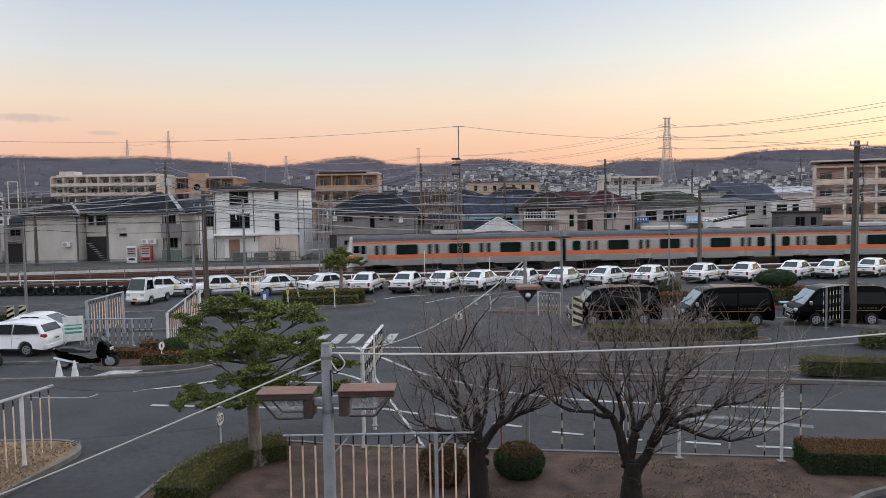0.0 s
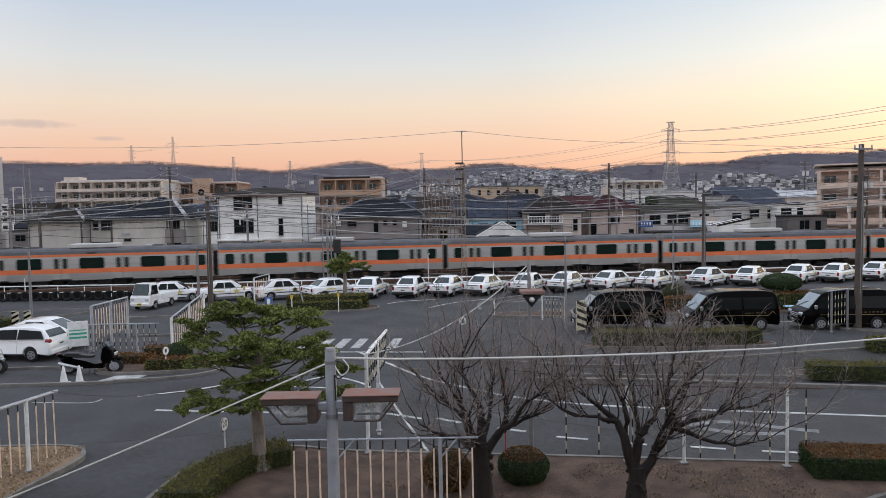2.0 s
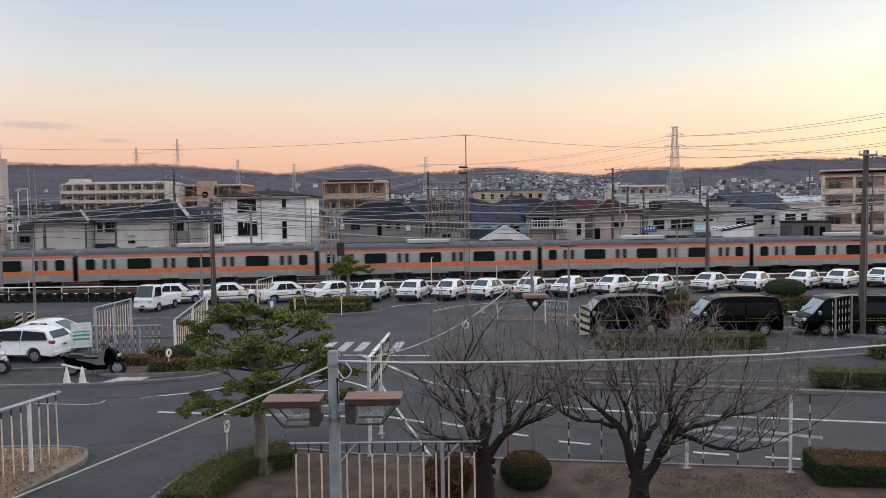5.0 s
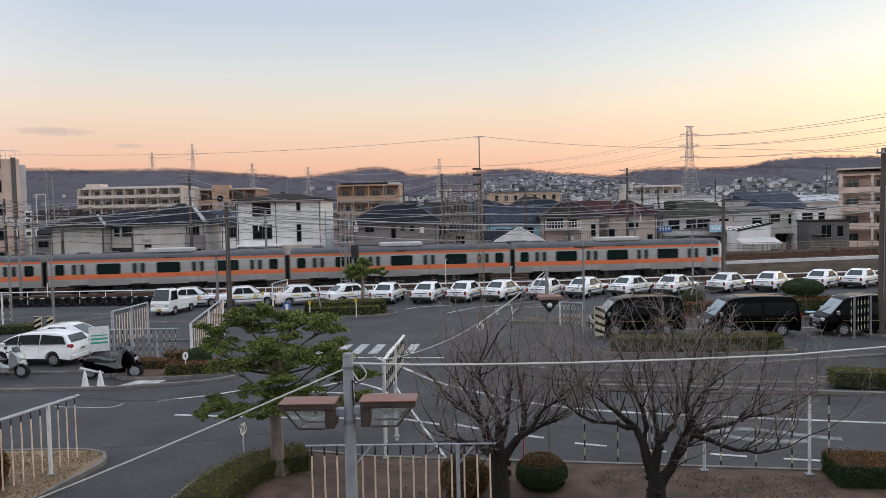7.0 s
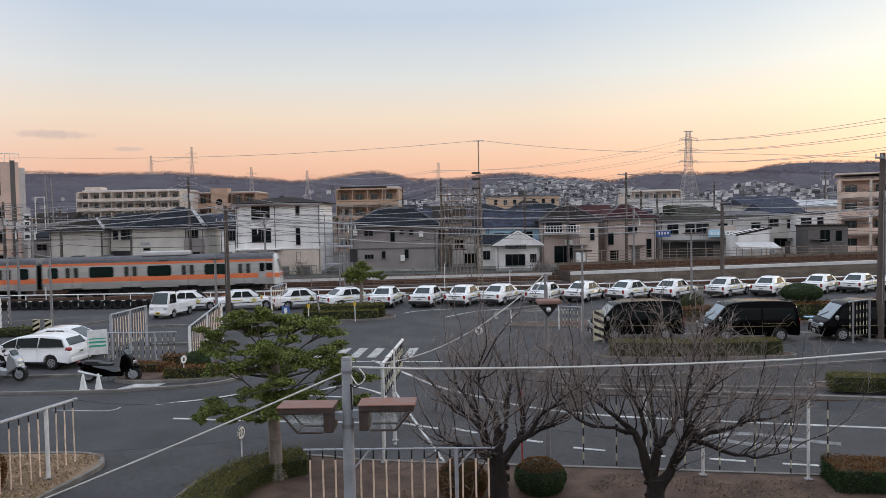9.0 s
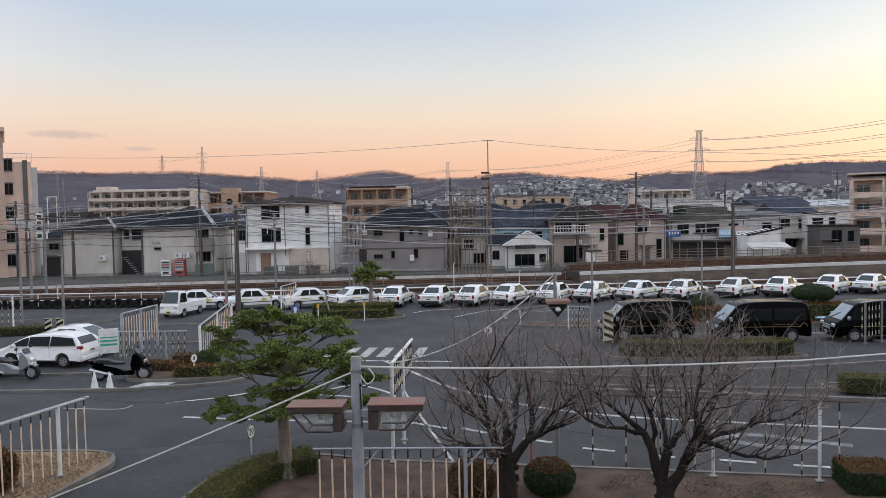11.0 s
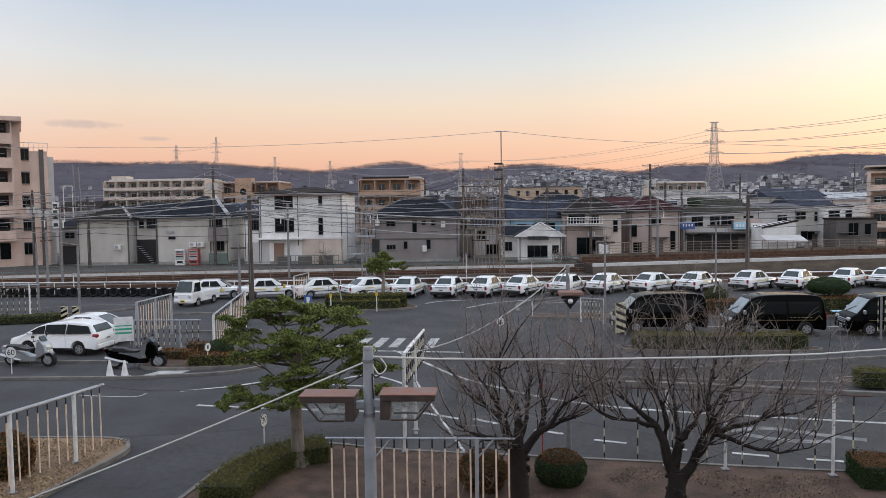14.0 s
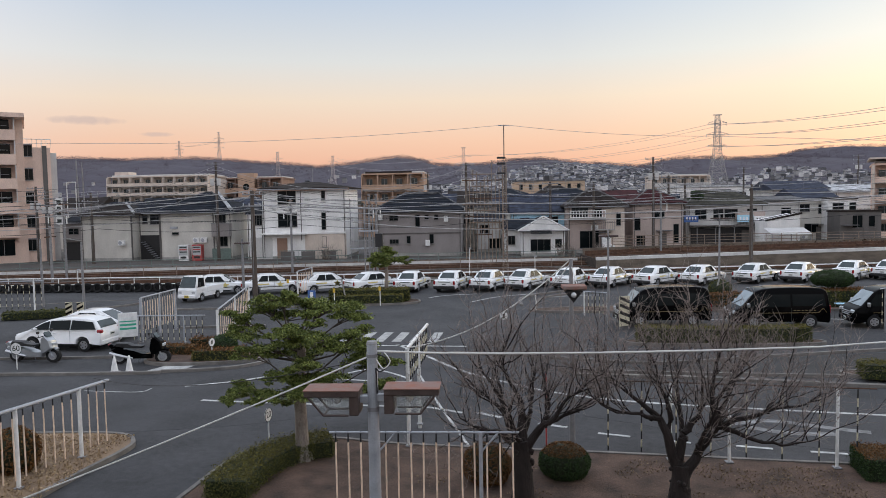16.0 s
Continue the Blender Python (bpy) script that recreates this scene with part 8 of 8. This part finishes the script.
    back = Vector((0, d - 0.05, 0))
    for name, q in (("glass", [a, b, c, e]), ("rear_glass", [p + back for p in (a, b, c, e)])):
        g = bmesh.new()
        f1 = [g.verts.new(p) for p in q]
        f2 = [g.verts.new(p + Vector((0, 0.008, 0))) for p in q]
        g.faces.new(f1), g.faces.new(f2)
        for k in range(4):
            g.faces.new((f1[k], f1[(k + 1) % 4], f2[(k + 1) % 4], f2[k]))
        ob = part(name, g, M["clearglass"], head, "dusty lamp glass")
        ob.visible_shadow = False
    for p, q in ((b, c), (c, e), (b + back, c + back), (c + back, e + back), (c, c + back)):
        part("frame_bar", tube(bmesh.new(), [p, q], 0.014, 6), M["rustlamp"], head, "dark frame of the glass")
    part("reflector", B((x0 + s * 0.27, 0.02, z - 0.09), (0.28, d * 0.7, 0.02), 0, 0.005), M["whitesteel"], head, "white reflector plate")
    bulb = bmesh.new()
    bmesh.ops.create_uvsphere(bulb, u_segments=14, v_segments=8, radius=0.05, matrix=Matrix.Translation((x0 + s * 0.28, 0.02, z - 0.14)))
    part("bulb", bulb, M["lightclear"], head, smooth=True)
    part("arm", B((s * 0.1, 0, z - 0.13), (0.2, 0.07, 0.09), 0, 0.008), M["greysteel"], head)


lamp = thing("flood_lamp_post", "grey steel post with two rusty flood lamps", "lamp post", m=pose(-1.38, 8.5, 0.0))
part("pole", T([(0, 0, -0.05), (0, 0, 3.2), (0, 0, 4.78)], [0.078, 0.07, 0.062], 20), M["greysteel"], lamp, smooth=False)
part("cap", T([(0, 0, 4.775), (0, 0, 4.81)], [0.068, 0.055], 20), M["galv"], lamp)
part("collar", T([(0, 0, 3.98), (0, 0, 4.03)], 0.072, 20), M["galv"], lamp)
part("clamp_band", T([(0, 0, 4.62), (0, 0, 4.66)], 0.07, 20), M["galv"], lamp)
for s in (-1, 1):
    flood_head(lamp, s, 4.27 if s > 0 else 4.25)
part("cable_loop", T(smoothline([(0.06, -0.02, 4.66), (0.16, -0.04, 4.62), (0.18, -0.04, 4.52), (0.1, -0.06, 4.46), (0.05, -0.05, 4.5)], 5), 0.009, 6), M["wire"], lamp)
part("cable_loop", T(smoothline([(0.05, -0.02, 4.60), (0.14, -0.08, 4.5), (0.22, -0.06, 4.58), (0.15, -0.04, 4.68)], 5), 0.008, 6), M["cablewhite"], lamp)
part("cable_drop", T([(0.05, -0.05, 4.5), (0.06, -0.06, 4.2)], 0.009, 6), M["wire"], lamp)


def cable(label, pts, r, m="cablewhite", name="cable"):
    c = thing(name, label, "cable")
    part("strand", T(pts, r, 6), M[m], c)
    return c


cable("white sagging cable tied to the lamp post", sag((-1.40, 8.47, 4.64), (-11.8, 9.2, 0.62), 0.12, 16), 0.011)
cable("thick white cable strung across the course", [(-1.33, 8.5, 4.69), (-0.6, 8.8, 4.60), (0.18, 9.2, 4.51), (1.4, 9.6, 4.43), (2.9, 10.0, 4.37), (4.6, 10.45, 4.32), (6.67, 11.0, 4.34), (9.5, 11.8, 4.5), (12.5, 12.6, 4.8)], 0.013)
cable("thin dark cable from the lamp post to the trees", sag((-1.40, 8.52, 4.6), (-9.0, 16.0, 2.6), 0.25, 12), 0.006, "wire")
far_cable = cable("white cable rising to a lamp post", sag((-2.13, 18.8, 2.70), (2.04, 18.8, 4.9), 0.42, 14), 0.016)
tag_ob = thing("cable_tag", "small white round tag hanging on a cable", "sign", m=pose(0.38, 18.76, 3.52))
part("disc", T([(0, 0.01, 0), (0, -0.01, 0)], 0.1, 18), M["whitesteel"], tag_ob)
part("mark", B((0, -0.014, 0), (0.04, 0.006, 0.1)), M["ink"], tag_ob)


def lamp_post(label, x, y, h, r=0.06, heads=True, turn=0.0, m="galv", big=1.0):
    t = thing("lamp_post", label, "lamp post", "slim lamp posts", pose(x, y, 0, 0, 0, turn))
    part("pole", T([(0, 0, -0.03), (0, 0, h * 0.55), (0, 0, h)], [r * 1.25, r, r * 0.75], 12), M[m], t)
    if heads:
        for s in (-1, 1):
            hd = part("lamp_head", B((s * 0.26 * big, -0.05, h - 0.28), (0.42 * big, 0.3, 0.10), 0, 0.02), M["rustlamp"], t, "rusty lamp head")
            part("arm", T([(0, 0, h - 0.42), (s * 0.22 * big, -0.03, h - 0.3)], 0.022, 6), M[m], t)
    return t


lc = lamp_post("grey steel lamp post with brown lamp heads at the bed's edge", 2.1, 18.8, 4.95, 0.06, False, m="galv")
part("lamp_head", B((0.02, -0.35, 4.28), (0.6, 0.5, 0.10), 0, 0.02), M["rusttop"], lc, "rusty lamp housing")
bm = bmesh.new()
tri = [Vector((-0.24, -0.55, 4.20)), Vector((0.24, -0.55, 4.20)), Vector((0.0, -0.5, 3.90))]
f1 = [bm.verts.new(p) for p in tri]
f2 = [bm.verts.new(p + Vector((0, 0.35, 0))) for p in tri]
bm.faces.new(f1), bm.faces.new(f2)
for k in range(3):
    bm.faces.new((f1[k], f1[(k + 1) % 3], f2[(k + 1) % 3], f2[k]))
part("reflector_body", bm, M["black"], lc)
bulb = bmesh.new()
bmesh.ops.create_uvsphere(bulb, u_segments=12, v_segments=8, radius=0.07, matrix=Matrix.Translation((0, -0.56, 4.1)))
part("bulb", bulb, M["lightclear"], lc)
for u in (-1, 1):
    part("brace", T([(0, 0, 4.88), (-0.35, 0.1, 4.35)] if u < 0 else [(0, 0, 4.8), (0.1, -0.3, 4.35)], 0.014, 5), M["whitesteel"], lc)
lamp_post("slim galvanised lamp post on the course", -25.9, 45.4, 4.4, 0.075, False)
lamp_post("slim galvanised lamp post at the course's edge", -29.3, 46.5, 4.6, 0.075, False)
lamp_post("slim lamp post with two small heads near the vans", 5.97, 37.0, 4.95, 0.06, True, 10)
lamp_post("slim lamp post with two small heads behind the car park", 17.25, 56.0, 5.25, 0.07, True, 5, big=1.4)
lamp_post("slim steel lamp post beside a utility pole", -15.85, 46.6, 4.4, 0.085, True)
# leaning prop posts by the shrubs
for x, y, dx in ((13.7, 45.9, 0.5), (-9.2, 47.0, -0.3)):
    p = thing("prop_post", "pale leaning wooden prop post", "post", "prop posts", pose(x, y, 0))
    part("shaft", T([(0, 0, 0), (dx, 0, 1.7)], 0.05, 8), M["concrete"], p)
w = thing("marker_post", "thin white marker post on a traffic island", "post", m=pose(2.75, 43.2, 0.1))
part("shaft", T([(0, 0, 0), (0, 0, 0.85)], 0.045, 8), M["whitesteel"], w)
bench = thing("low_bench", "pale blue plastic bench behind the vans", "bench", m=pose(19.9, 41.9, 0.1))
for k in (-0.35, 0.35):
    part("seat", B((k, 0, 0.38), (0.6, 0.4, 0.06), 0, 0.02), M["w_blue"], bench)
    part("leg", T([(k, 0, 0), (k, 0, 0.37)], 0.03, 6), M["galv"], bench)

# ---------------------------------------------------------------- poles, masts, wires, pylons


def util_pole(label, x, y, z0, h, arms=2, r=0.15, trans=False, m="polecon", aw=1.6, lean=0.0):
    t = thing("utility_pole", label, "utility pole", "concrete utility poles", pose(x, y, z0, 0, lean))
    part("shaft", T([(0, 0, -0.1), (0, 0, h)], [r * 1.15, r * 0.72], 14), M[m], t)
    for k in range(arms):
        z = h - 0.25 - k * 0.75
        a = part("crossarm", B((0, -r, z), (aw, 0.09, 0.09), 0, 0.01), M["galv"], t)
        for s in (-1, -0.3, 1):
            part("insulator", T([(s * aw * 0.46, -r, z + 0.04), (s * aw * 0.46, -r, z + 0.2)], [0.045, 0.03], 8), M["greysteel"], a, "grey insulator")
    if trans:
        for s in (-1, 1):
            tr = part("transformer", T([(s * 0.38, -r - 0.05, h - 2.7), (s * 0.38, -r - 0.05, h - 1.9)], 0.24, 14), M["w_lgrey"], t, "grey pole transformer")
    part("step_bolts", tube(bmesh.new(), [(0.0, -r * 1.1, 1.8), (0, -r * 1.0, h * 0.8)], 0.02, 5), M["galv"], t)
    return t


util_pole("weathered utility pole with cluttered fittings in the car park", -15.25, 47.1, 0.0, 7.5, 2, 0.16, m="polecon", aw=1.2)
util_pole("brown utility pole standing between parked cars", 20.4, 58.4, 0.0, 7.5, 1, 0.16, aw=1.2)
util_pole("tall brown utility pole beside the minibuses", 20.4, 36.5, 0.0, 9.2, 1, 0.17, aw=0.9, lean=0.6)
for x, y, h, a, tr in ((-49.0, 79.6, 8.5, 3, True), (-44.6, 80.6, 8.1, 3, False), (-31.0, 88.0 - 5, 11.4, 2, True), (-2.4, 84.8, 10.8, 3, True), (19.6, 88.6, 11.2, 2, True), (7.7, 91.0, 8.6, 3, False),
                       (22.8, 94.5, 9.2, 2, False), (25.0, 95.2, 9.0, 2, True), (-52.5, 83.0, 9.0, 2, True), (68.0, 140.0, 13.8, 3, True), (40.0, 118.0, 11.0, 2, False), (-9.0, 112.0, 11.0, 2, True), (2.6, 108.0, 11.5, 2, False), (57.0, 100.0, 10.5, 3, True), (12.4, 87.0, 8.4, 3, False)):
    util_pole("concrete utility pole carrying crossarms beyond the railway", x, y, 0.3, h, a, 0.17, tr, aw=2.0)


def lattice(t, name, x, y, z0, z1, w0, w1, r, material, step):
    """Four legs with crossed braces."""
    bm = bmesh.new()

    def at(z, k):
        u = (z - z0) / (z1 - z0)
        w = (w0 + (w1 - w0) * u) / 2
        return Vector((x + w * (1 if k in (0, 1) else -1), y + w * (1 if k in (1, 2) else -1), z))

    for k in range(4):
        tube(bm, [at(z0, k), at(z1, k)], r, 5)
    n = max(3, int((z1 - z0) / step))
    for i in range(n):
        a, b = z0 + (z1 - z0) * i / n, z0 + (z1 - z0) * (i + 1) / n
        for k in range(4):
            j = (k + 1) % 4
            tube(bm, [at(a, k), at(b, j)], r * 0.55, 4)
            tube(bm, [at(a, j), at(b, k)], r * 0.55, 4)
            tube(bm, [at(b, k), at(b, j)], r * 0.55, 4)
    return part(name, bm, material, t)


mast = thing("railway_mast", "rusty lattice mast with a thin aerial on top", "mast", m=pose(1.45, 62.4, 0))
lattice(mast, "lattice_shaft", 0, 0, -0.3, 10.2, 0.42, 0.34, 0.024, M["weathered"], 0.5)
part("aerial", T([(0, 0, 10.2), (0, 0, 12.95)], 0.045, 8), M["weathered"], mast)
part("aerial_bar", B((0, 0, 12.9), (0.95, 0.07, 0.07)), M["greysteel"], mast)
for z in (10.2, 9.7, 8.9):
    part("bracket", B((-0.25, -0.15, z), (0.7, 0.12, 0.16)), M["black"], mast)
# catenary masts beside the tracks
for x, off, h, arm in ((-19.2, 6.4, 7.4, -1), (-10.2, -2.9, 7.6, 1), (-9.6, -2.9, 7.6, 1), (17.5, 6.6, 7.5, -1), (38.0, -3.2, 7.4, 1), (58.0, 6.6, 7.4, -1), (-40.0, 6.4, 7.4, -1), (-36.0, -3.2, 5.4, 1)):
    p = Vector((x, track_y(x) + off, -0.2))
    c = thing("catenary_mast", "steel overhead-line mast beside the tracks", "mast", "overhead-line masts", Matrix.Translation(p))
    part("shaft", T([(0, 0, 0), (0, 0, h)], [0.12, 0.10], 10), M["galv"], c)
    s = 1 if off < 0 else -1
    part("bracket", T([(0, 0, 6.1), (0, s * 2.6, 6.3)], 0.035, 6), M["galv"], c)
    part("stay", T([(0, 0, 7.1), (0, s * 2.4, 6.3)], 0.02, 5), M["galv"], c)
    for z in (h - 0.2, h - 0.9):
        part("crossarm", B((0, 0, z), (0.12, 1.5, 0.09)), M["rust"], c)
    part("insulator", T([(0, s * 2.5, 5.5), (0, s * 2.5, 6.2)], 0.05, 6), M["trainwhite"], c)
# switchgear frames: a thicket of thin posts and arms by the mast
sw = thing("switchgear_frame", "rusty steel switchgear frame crowded with arms and insulators", "railway equipment", m=pose(-0.6, track_y(0) + 8.6, 0.2))
rr = random.Random(8)
for k in range(11):
    x = -1.6 + k * 0.38
    part("post", T([(x, rr.uniform(-0.6, 0.6), 0), (x, rr.uniform(-0.6, 0.6), rr.uniform(8.2, 10.6))], 0.05, 6), M["weathered"], sw)
for k in range(11):
    z = 3.0 + k * 0.62
    part("crossarm", B((rr.uniform(-0.4, 0.6), rr.uniform(-0.4, 0.4), z), (rr.uniform(1.6, 4.2), 0.09, 0.10)), M["weathered" if k % 3 else "rust"], sw)
    for q in range(4):
        x = rr.uniform(-1.8, 2.2)
        part("insulator", T([(x, -0.3, z + 0.05), (x, -0.3, z + 0.4)], [0.045, 0.03], 6), M["concrete"], sw)
gantry = thing("signal_ladder", "grey steel signal post with ladder and boxes", "railway equipment", m=pose(-9.9, 60.8, -0.1))
for x in (-0.35, 0.35):
    part("post", T([(x, 0, 0), (x, 0, 6.6)], 0.06, 8), M["galv"], gantry)
for k in range(9):
    part("rung", T([(-0.35, 0, 0.6 + k * 0.6), (0.35, 0, 0.6 + k * 0.6)], 0.03, 6), M["galv"], gantry)
part("equipment_box", B((0.85, 0.0, 3.6), (0.6, 0.4, 1.1), 0, 0.02), M["black"], gantry, "dark relay box")
part("equipment_box", B((0.0, -0.1, 4.4), (1.6, 0.3, 0.12)), M["greysteel"], gantry)
part("equipment_box", B((0.95, 0.0, 2.2), (0.5, 0.4, 0.7), 0, 0.02), M["black"], gantry)
for x, h in ((4.0, 1.8), (-1.6, 2.6), (-33.4, 1.6)):
    p = thing("trackside_post", "thin white trackside post", "post", "trackside posts", pose(x, track_y(x) - 4.4, 0))
    part("shaft", T([(0, 0, 0), (0, 0, h)], 0.035, 8), M["whitesteel"], p)
    part("top_box", B((0.06, 0, h), (0.22, 0.12, 0.1), 0, 0.02), M["greysteel"], p)

# overhead wires along the line
lines = thing("overhead_line", "bundle of overhead railway wires and feeders", "cable")
for off, z, drop, r, m in ((0.0, 5.2, 0.0, 0.012, "wire"), (0.0, 6.2, 0.5, 0.014, "wire"), (4.0, 5.2, 0.0, 0.012, "wire"), (4.0, 6.2, 0.5, 0.014, "wire"), (6.4, 7.2, 0.35, 0.018, "wire"), (5.8, 7.2, 0.35, 0.018, "wire"),
                           (7.0, 6.5, 0.3, 0.016, "wiregrey"), (6.0, 6.4, 0.35, 0.016, "wire"), (-2.9, 7.3, 0.45, 0.018, "wiregrey"), (-3.4, 6.6, 0.4, 0.020, "wiregrey"), (-2.3, 6.6, 0.4, 0.016, "wire"), (8.5, 5.6, 0.5, 0.02, "wire"), (8.5, 4.6, 0.5, 0.022, "wire"), (8.7, 8.3, 0.5, 0.016, "wiregrey"), (8.3, 8.8, 0.5, 0.014, "wire")):
    spans = [-110, -78, -58, -38, -19, 0, 18, 38, 58, 80, 110]
    pts = []
    for a, b in zip(spans, spans[1:]):
        pts += sag((a, track_y(a) + off, z), (b, track_y(b) + off, z), drop, 8)[:-1]
    part("wire", T(pts, r, 4), M[m], lines)
street = thing("street_wires", "telephone and power lines slung between street poles", "cable")
rr = random.Random(5)
P = [(-52.5, 83.0, 9.0), (-44.6, 80.6, 8.2), (-31.0, 83.0, 11.2), (-15.25, 83.5, 8.2), (-2.4, 84.8, 10.6), (7.7, 91, 8.6), (19.6, 88.6, 11.0), (25.0, 95.2, 9.0), (57, 100, 10.2), (95, 104, 11)]
for k in range(6):
    pts, o = [], -k * 0.42 + rr.uniform(-0.15, 0.15)
    for a, b in zip(P, P[1:]):
        pts += sag((a[0], a[1] - 0.2, a[2] + o), (b[0], b[1] - 0.2, b[2] + o), rr.uniform(0.3, 0.8), 8)[:-1]
    part("wire", T(pts, rr.choice((0.016, 0.022, 0.028)), 4), M["wire" if k % 3 else "wiregrey"], street)
for a, b, d, r in (((-15.25, 47.1, 7.5), (-60, 66, 5.9), 0.4, 0.032), ((-15.25, 47.1, 7.1), (-60, 66, 5.4), 0.4, 0.032), ((-15.25, 47.1, 6.2), (-58, 60, 5.0), 0.6, 0.02), ((-15.25, 47.1, 6.94), (20.4, 58.4, 5.86), 0.8, 0.04),
                   ((-15.25, 47.1, 6.6), (20.4, 58.4, 5.4), 0.8, 0.036), ((-15.25, 47.1, 6.3), (1.45, 62.4, 4.2), 0.4, 0.03), ((20.4, 58.4, 5.86), (60, 52, 10.5), 0.6, 0.04), ((20.4, 58.4, 5.4), (60, 52, 9.3), 0.6, 0.036),
                   ((20.4, 58.4, 6.9), (62, 56, 8.6), 0.8, 0.02), ((-15.25, 47.1, 7.3), (20.4, 58.4, 7.2), 0.9, 0.018), ((20.4, 36.5, 8.9), (60, 40, 10.0), 1.2, 0.018)):
    part("wire", T(sag(a, b, d, 16), r, 5), M["wiregrey"], street)
sky_wire = thing("aerial_wire", "thin wire strung from the aerial mast across the sky", "cable")
part("wire", T(sag((1.0, 62.4, 12.9), (-36.9, 62.4, 12.3), 0.5, 14) + [(-70, 62.4, 12.6)], 0.016, 4), M["wiregrey"], sky_wire)
part("wire", T(sag((1.9, 62.4, 12.9), (18.4, 62.4, 11.6), 0.25, 10) + [(60, 62.4, 9.6)], 0.016, 4), M["wiregrey"], sky_wire)


def pylon(label, x, y, z0, z1, w, thick=1.0, arms=(0.80, 0.66, 0.52), aw=0.16, steel="pylon"):
    t = thing("power_pylon", label, "pylon", "power pylons", pose(x, y, 0))
    H = z1 - z0
    zc = z0 + H * 0.45
    lattice(t, "lower_body", 0, 0, z0, zc, w, w * 0.42, 0.16 * thick, M[steel], H * 0.09)
    lattice(t, "upper_body", 0, 0, zc, z1 - H * 0.01, w * 0.42, w * 0.22, 0.13 * thick, M[steel], H * 0.055)
    for k, u in enumerate(arms):
        z = z0 + H * u
        L = H * (aw + (0.02 if k == 1 else 0))
        for s in (-1, 1):
            bm = bmesh.new()
            tube(bm, [(0, -w * 0.1, z), (s * L, 0, z + H * 0.01)], 0.10 * thick, 4)
            tube(bm, [(0, w * 0.1, z), (s * L, 0, z + H * 0.01)], 0.10 * thick, 4)
            tube(bm, [(0, 0, z + H * 0.05), (s * L, 0, z + H * 0.01)], 0.10 * thick, 4)
            for q in (0.35, 0.65):
                tube(bm, [(s * L * q, 0, z), (s * L * q, 0, z + H * 0.05 * (1 - q))], 0.07 * thick, 4)
            arm = part("crossarm", bm, M[steel], t)
            part("insulator", T([(s * L, 0, z + H * 0.01), (s * L, 0, z - H * 0.035)], 0.14 * thick, 6), M["trainwhite"], arm)
    part("top_bar", B((0, 0, z1), (w * 0.5, 0.4 * thick, 0.5 * thick)), M[steel], t)
    return t


pylon("tall lattice power pylon above the town", 128.0, 420, 14, 53.0, 9.5, 1.0, (0.88, 0.72, 0.56), 0.13)
pylon("distant lattice power pylon on the hills", -1017.6, 2400, 150, 230.3, 15, 2.3, steel="farpylon")
pylon("distant lattice power pylon on the ridge", -882.7, 2400, 150, 256, 16, 2.4, steel="farpylon")
pylon("faint lattice power pylon before the hills", -200.5, 700, 26, 59, 6.5, 0.72, steel="farpylon")
pylon("faint lattice power pylon before the wooded hills", -147, 700, 26, 54.2, 6.5, 0.72, steel="farpylon")
pylon("lattice power pylon over the far town", -15.6, 500, 12, 44.2, 6.5, 0.65, steel="farpylon")
hv = thing("power_lines", "sagging high-voltage lines from the pylons", "cable")
for z, ze in ((47.8, 43.8), (42.0, 38.1), (35.8, 32.0)):
    for s in (-1, 1):
        part("wire", T(sag((128 + s * 5.0, 420, z), (182 + s * 5, 295, ze + 0.3), 2.2, 12) + [(215 + s * 5, 218, ze + 7)], 0.10, 4), M["wiregrey"], hv)
        part("wire", T(sag((128 + s * 5.0, 420, z), (-15.6 + s * 4, 500, z - 8.5), 5.0, 18), 0.07, 4), M["wiregrey"], hv)
        part("wire", T(sag((-15.6 + s * 4.0, 500, z - 8.5), (-147 + s * 4, 700, z + 4), 5.0, 14), 0.07, 4), M["wiregrey"], hv)
for s in (-1, 1):
    part("wire", T(sag((-882 + s * 12, 2400, 232), (-1017 + s * 12, 2400, 212), 6, 10), 0.25, 4), M["wiregrey"], hv)

# school building in which the camera stands; unseen, cuts sky light and reflections
school = thing("school_building", "plain rendered school building, unseen behind the viewer", "building", m=pose(0, 0, 0))
part("wall", B((0, -7.5, 4.6), (70, 11, 9.2)), M["w_beige"], school)
part("ledge", B((0, -1.9, 3.6), (70, 0.5, 0.4)), M["concrete"], school)
for x in np.arange(-30, 31, 5.0):
    for z in (2.0, 5.6):
        part("window", B((x, -1.98, z), (3.2, 0.06, 1.5)), M["glass"], school)

# ---------------------------------------------------------------- what moves


def motions():
    for k, car in enumerate(TRAIN):
        walk(car, [(i * 0.5, car_pose(k, i * 0.5)) for i in range(33)])


motions()
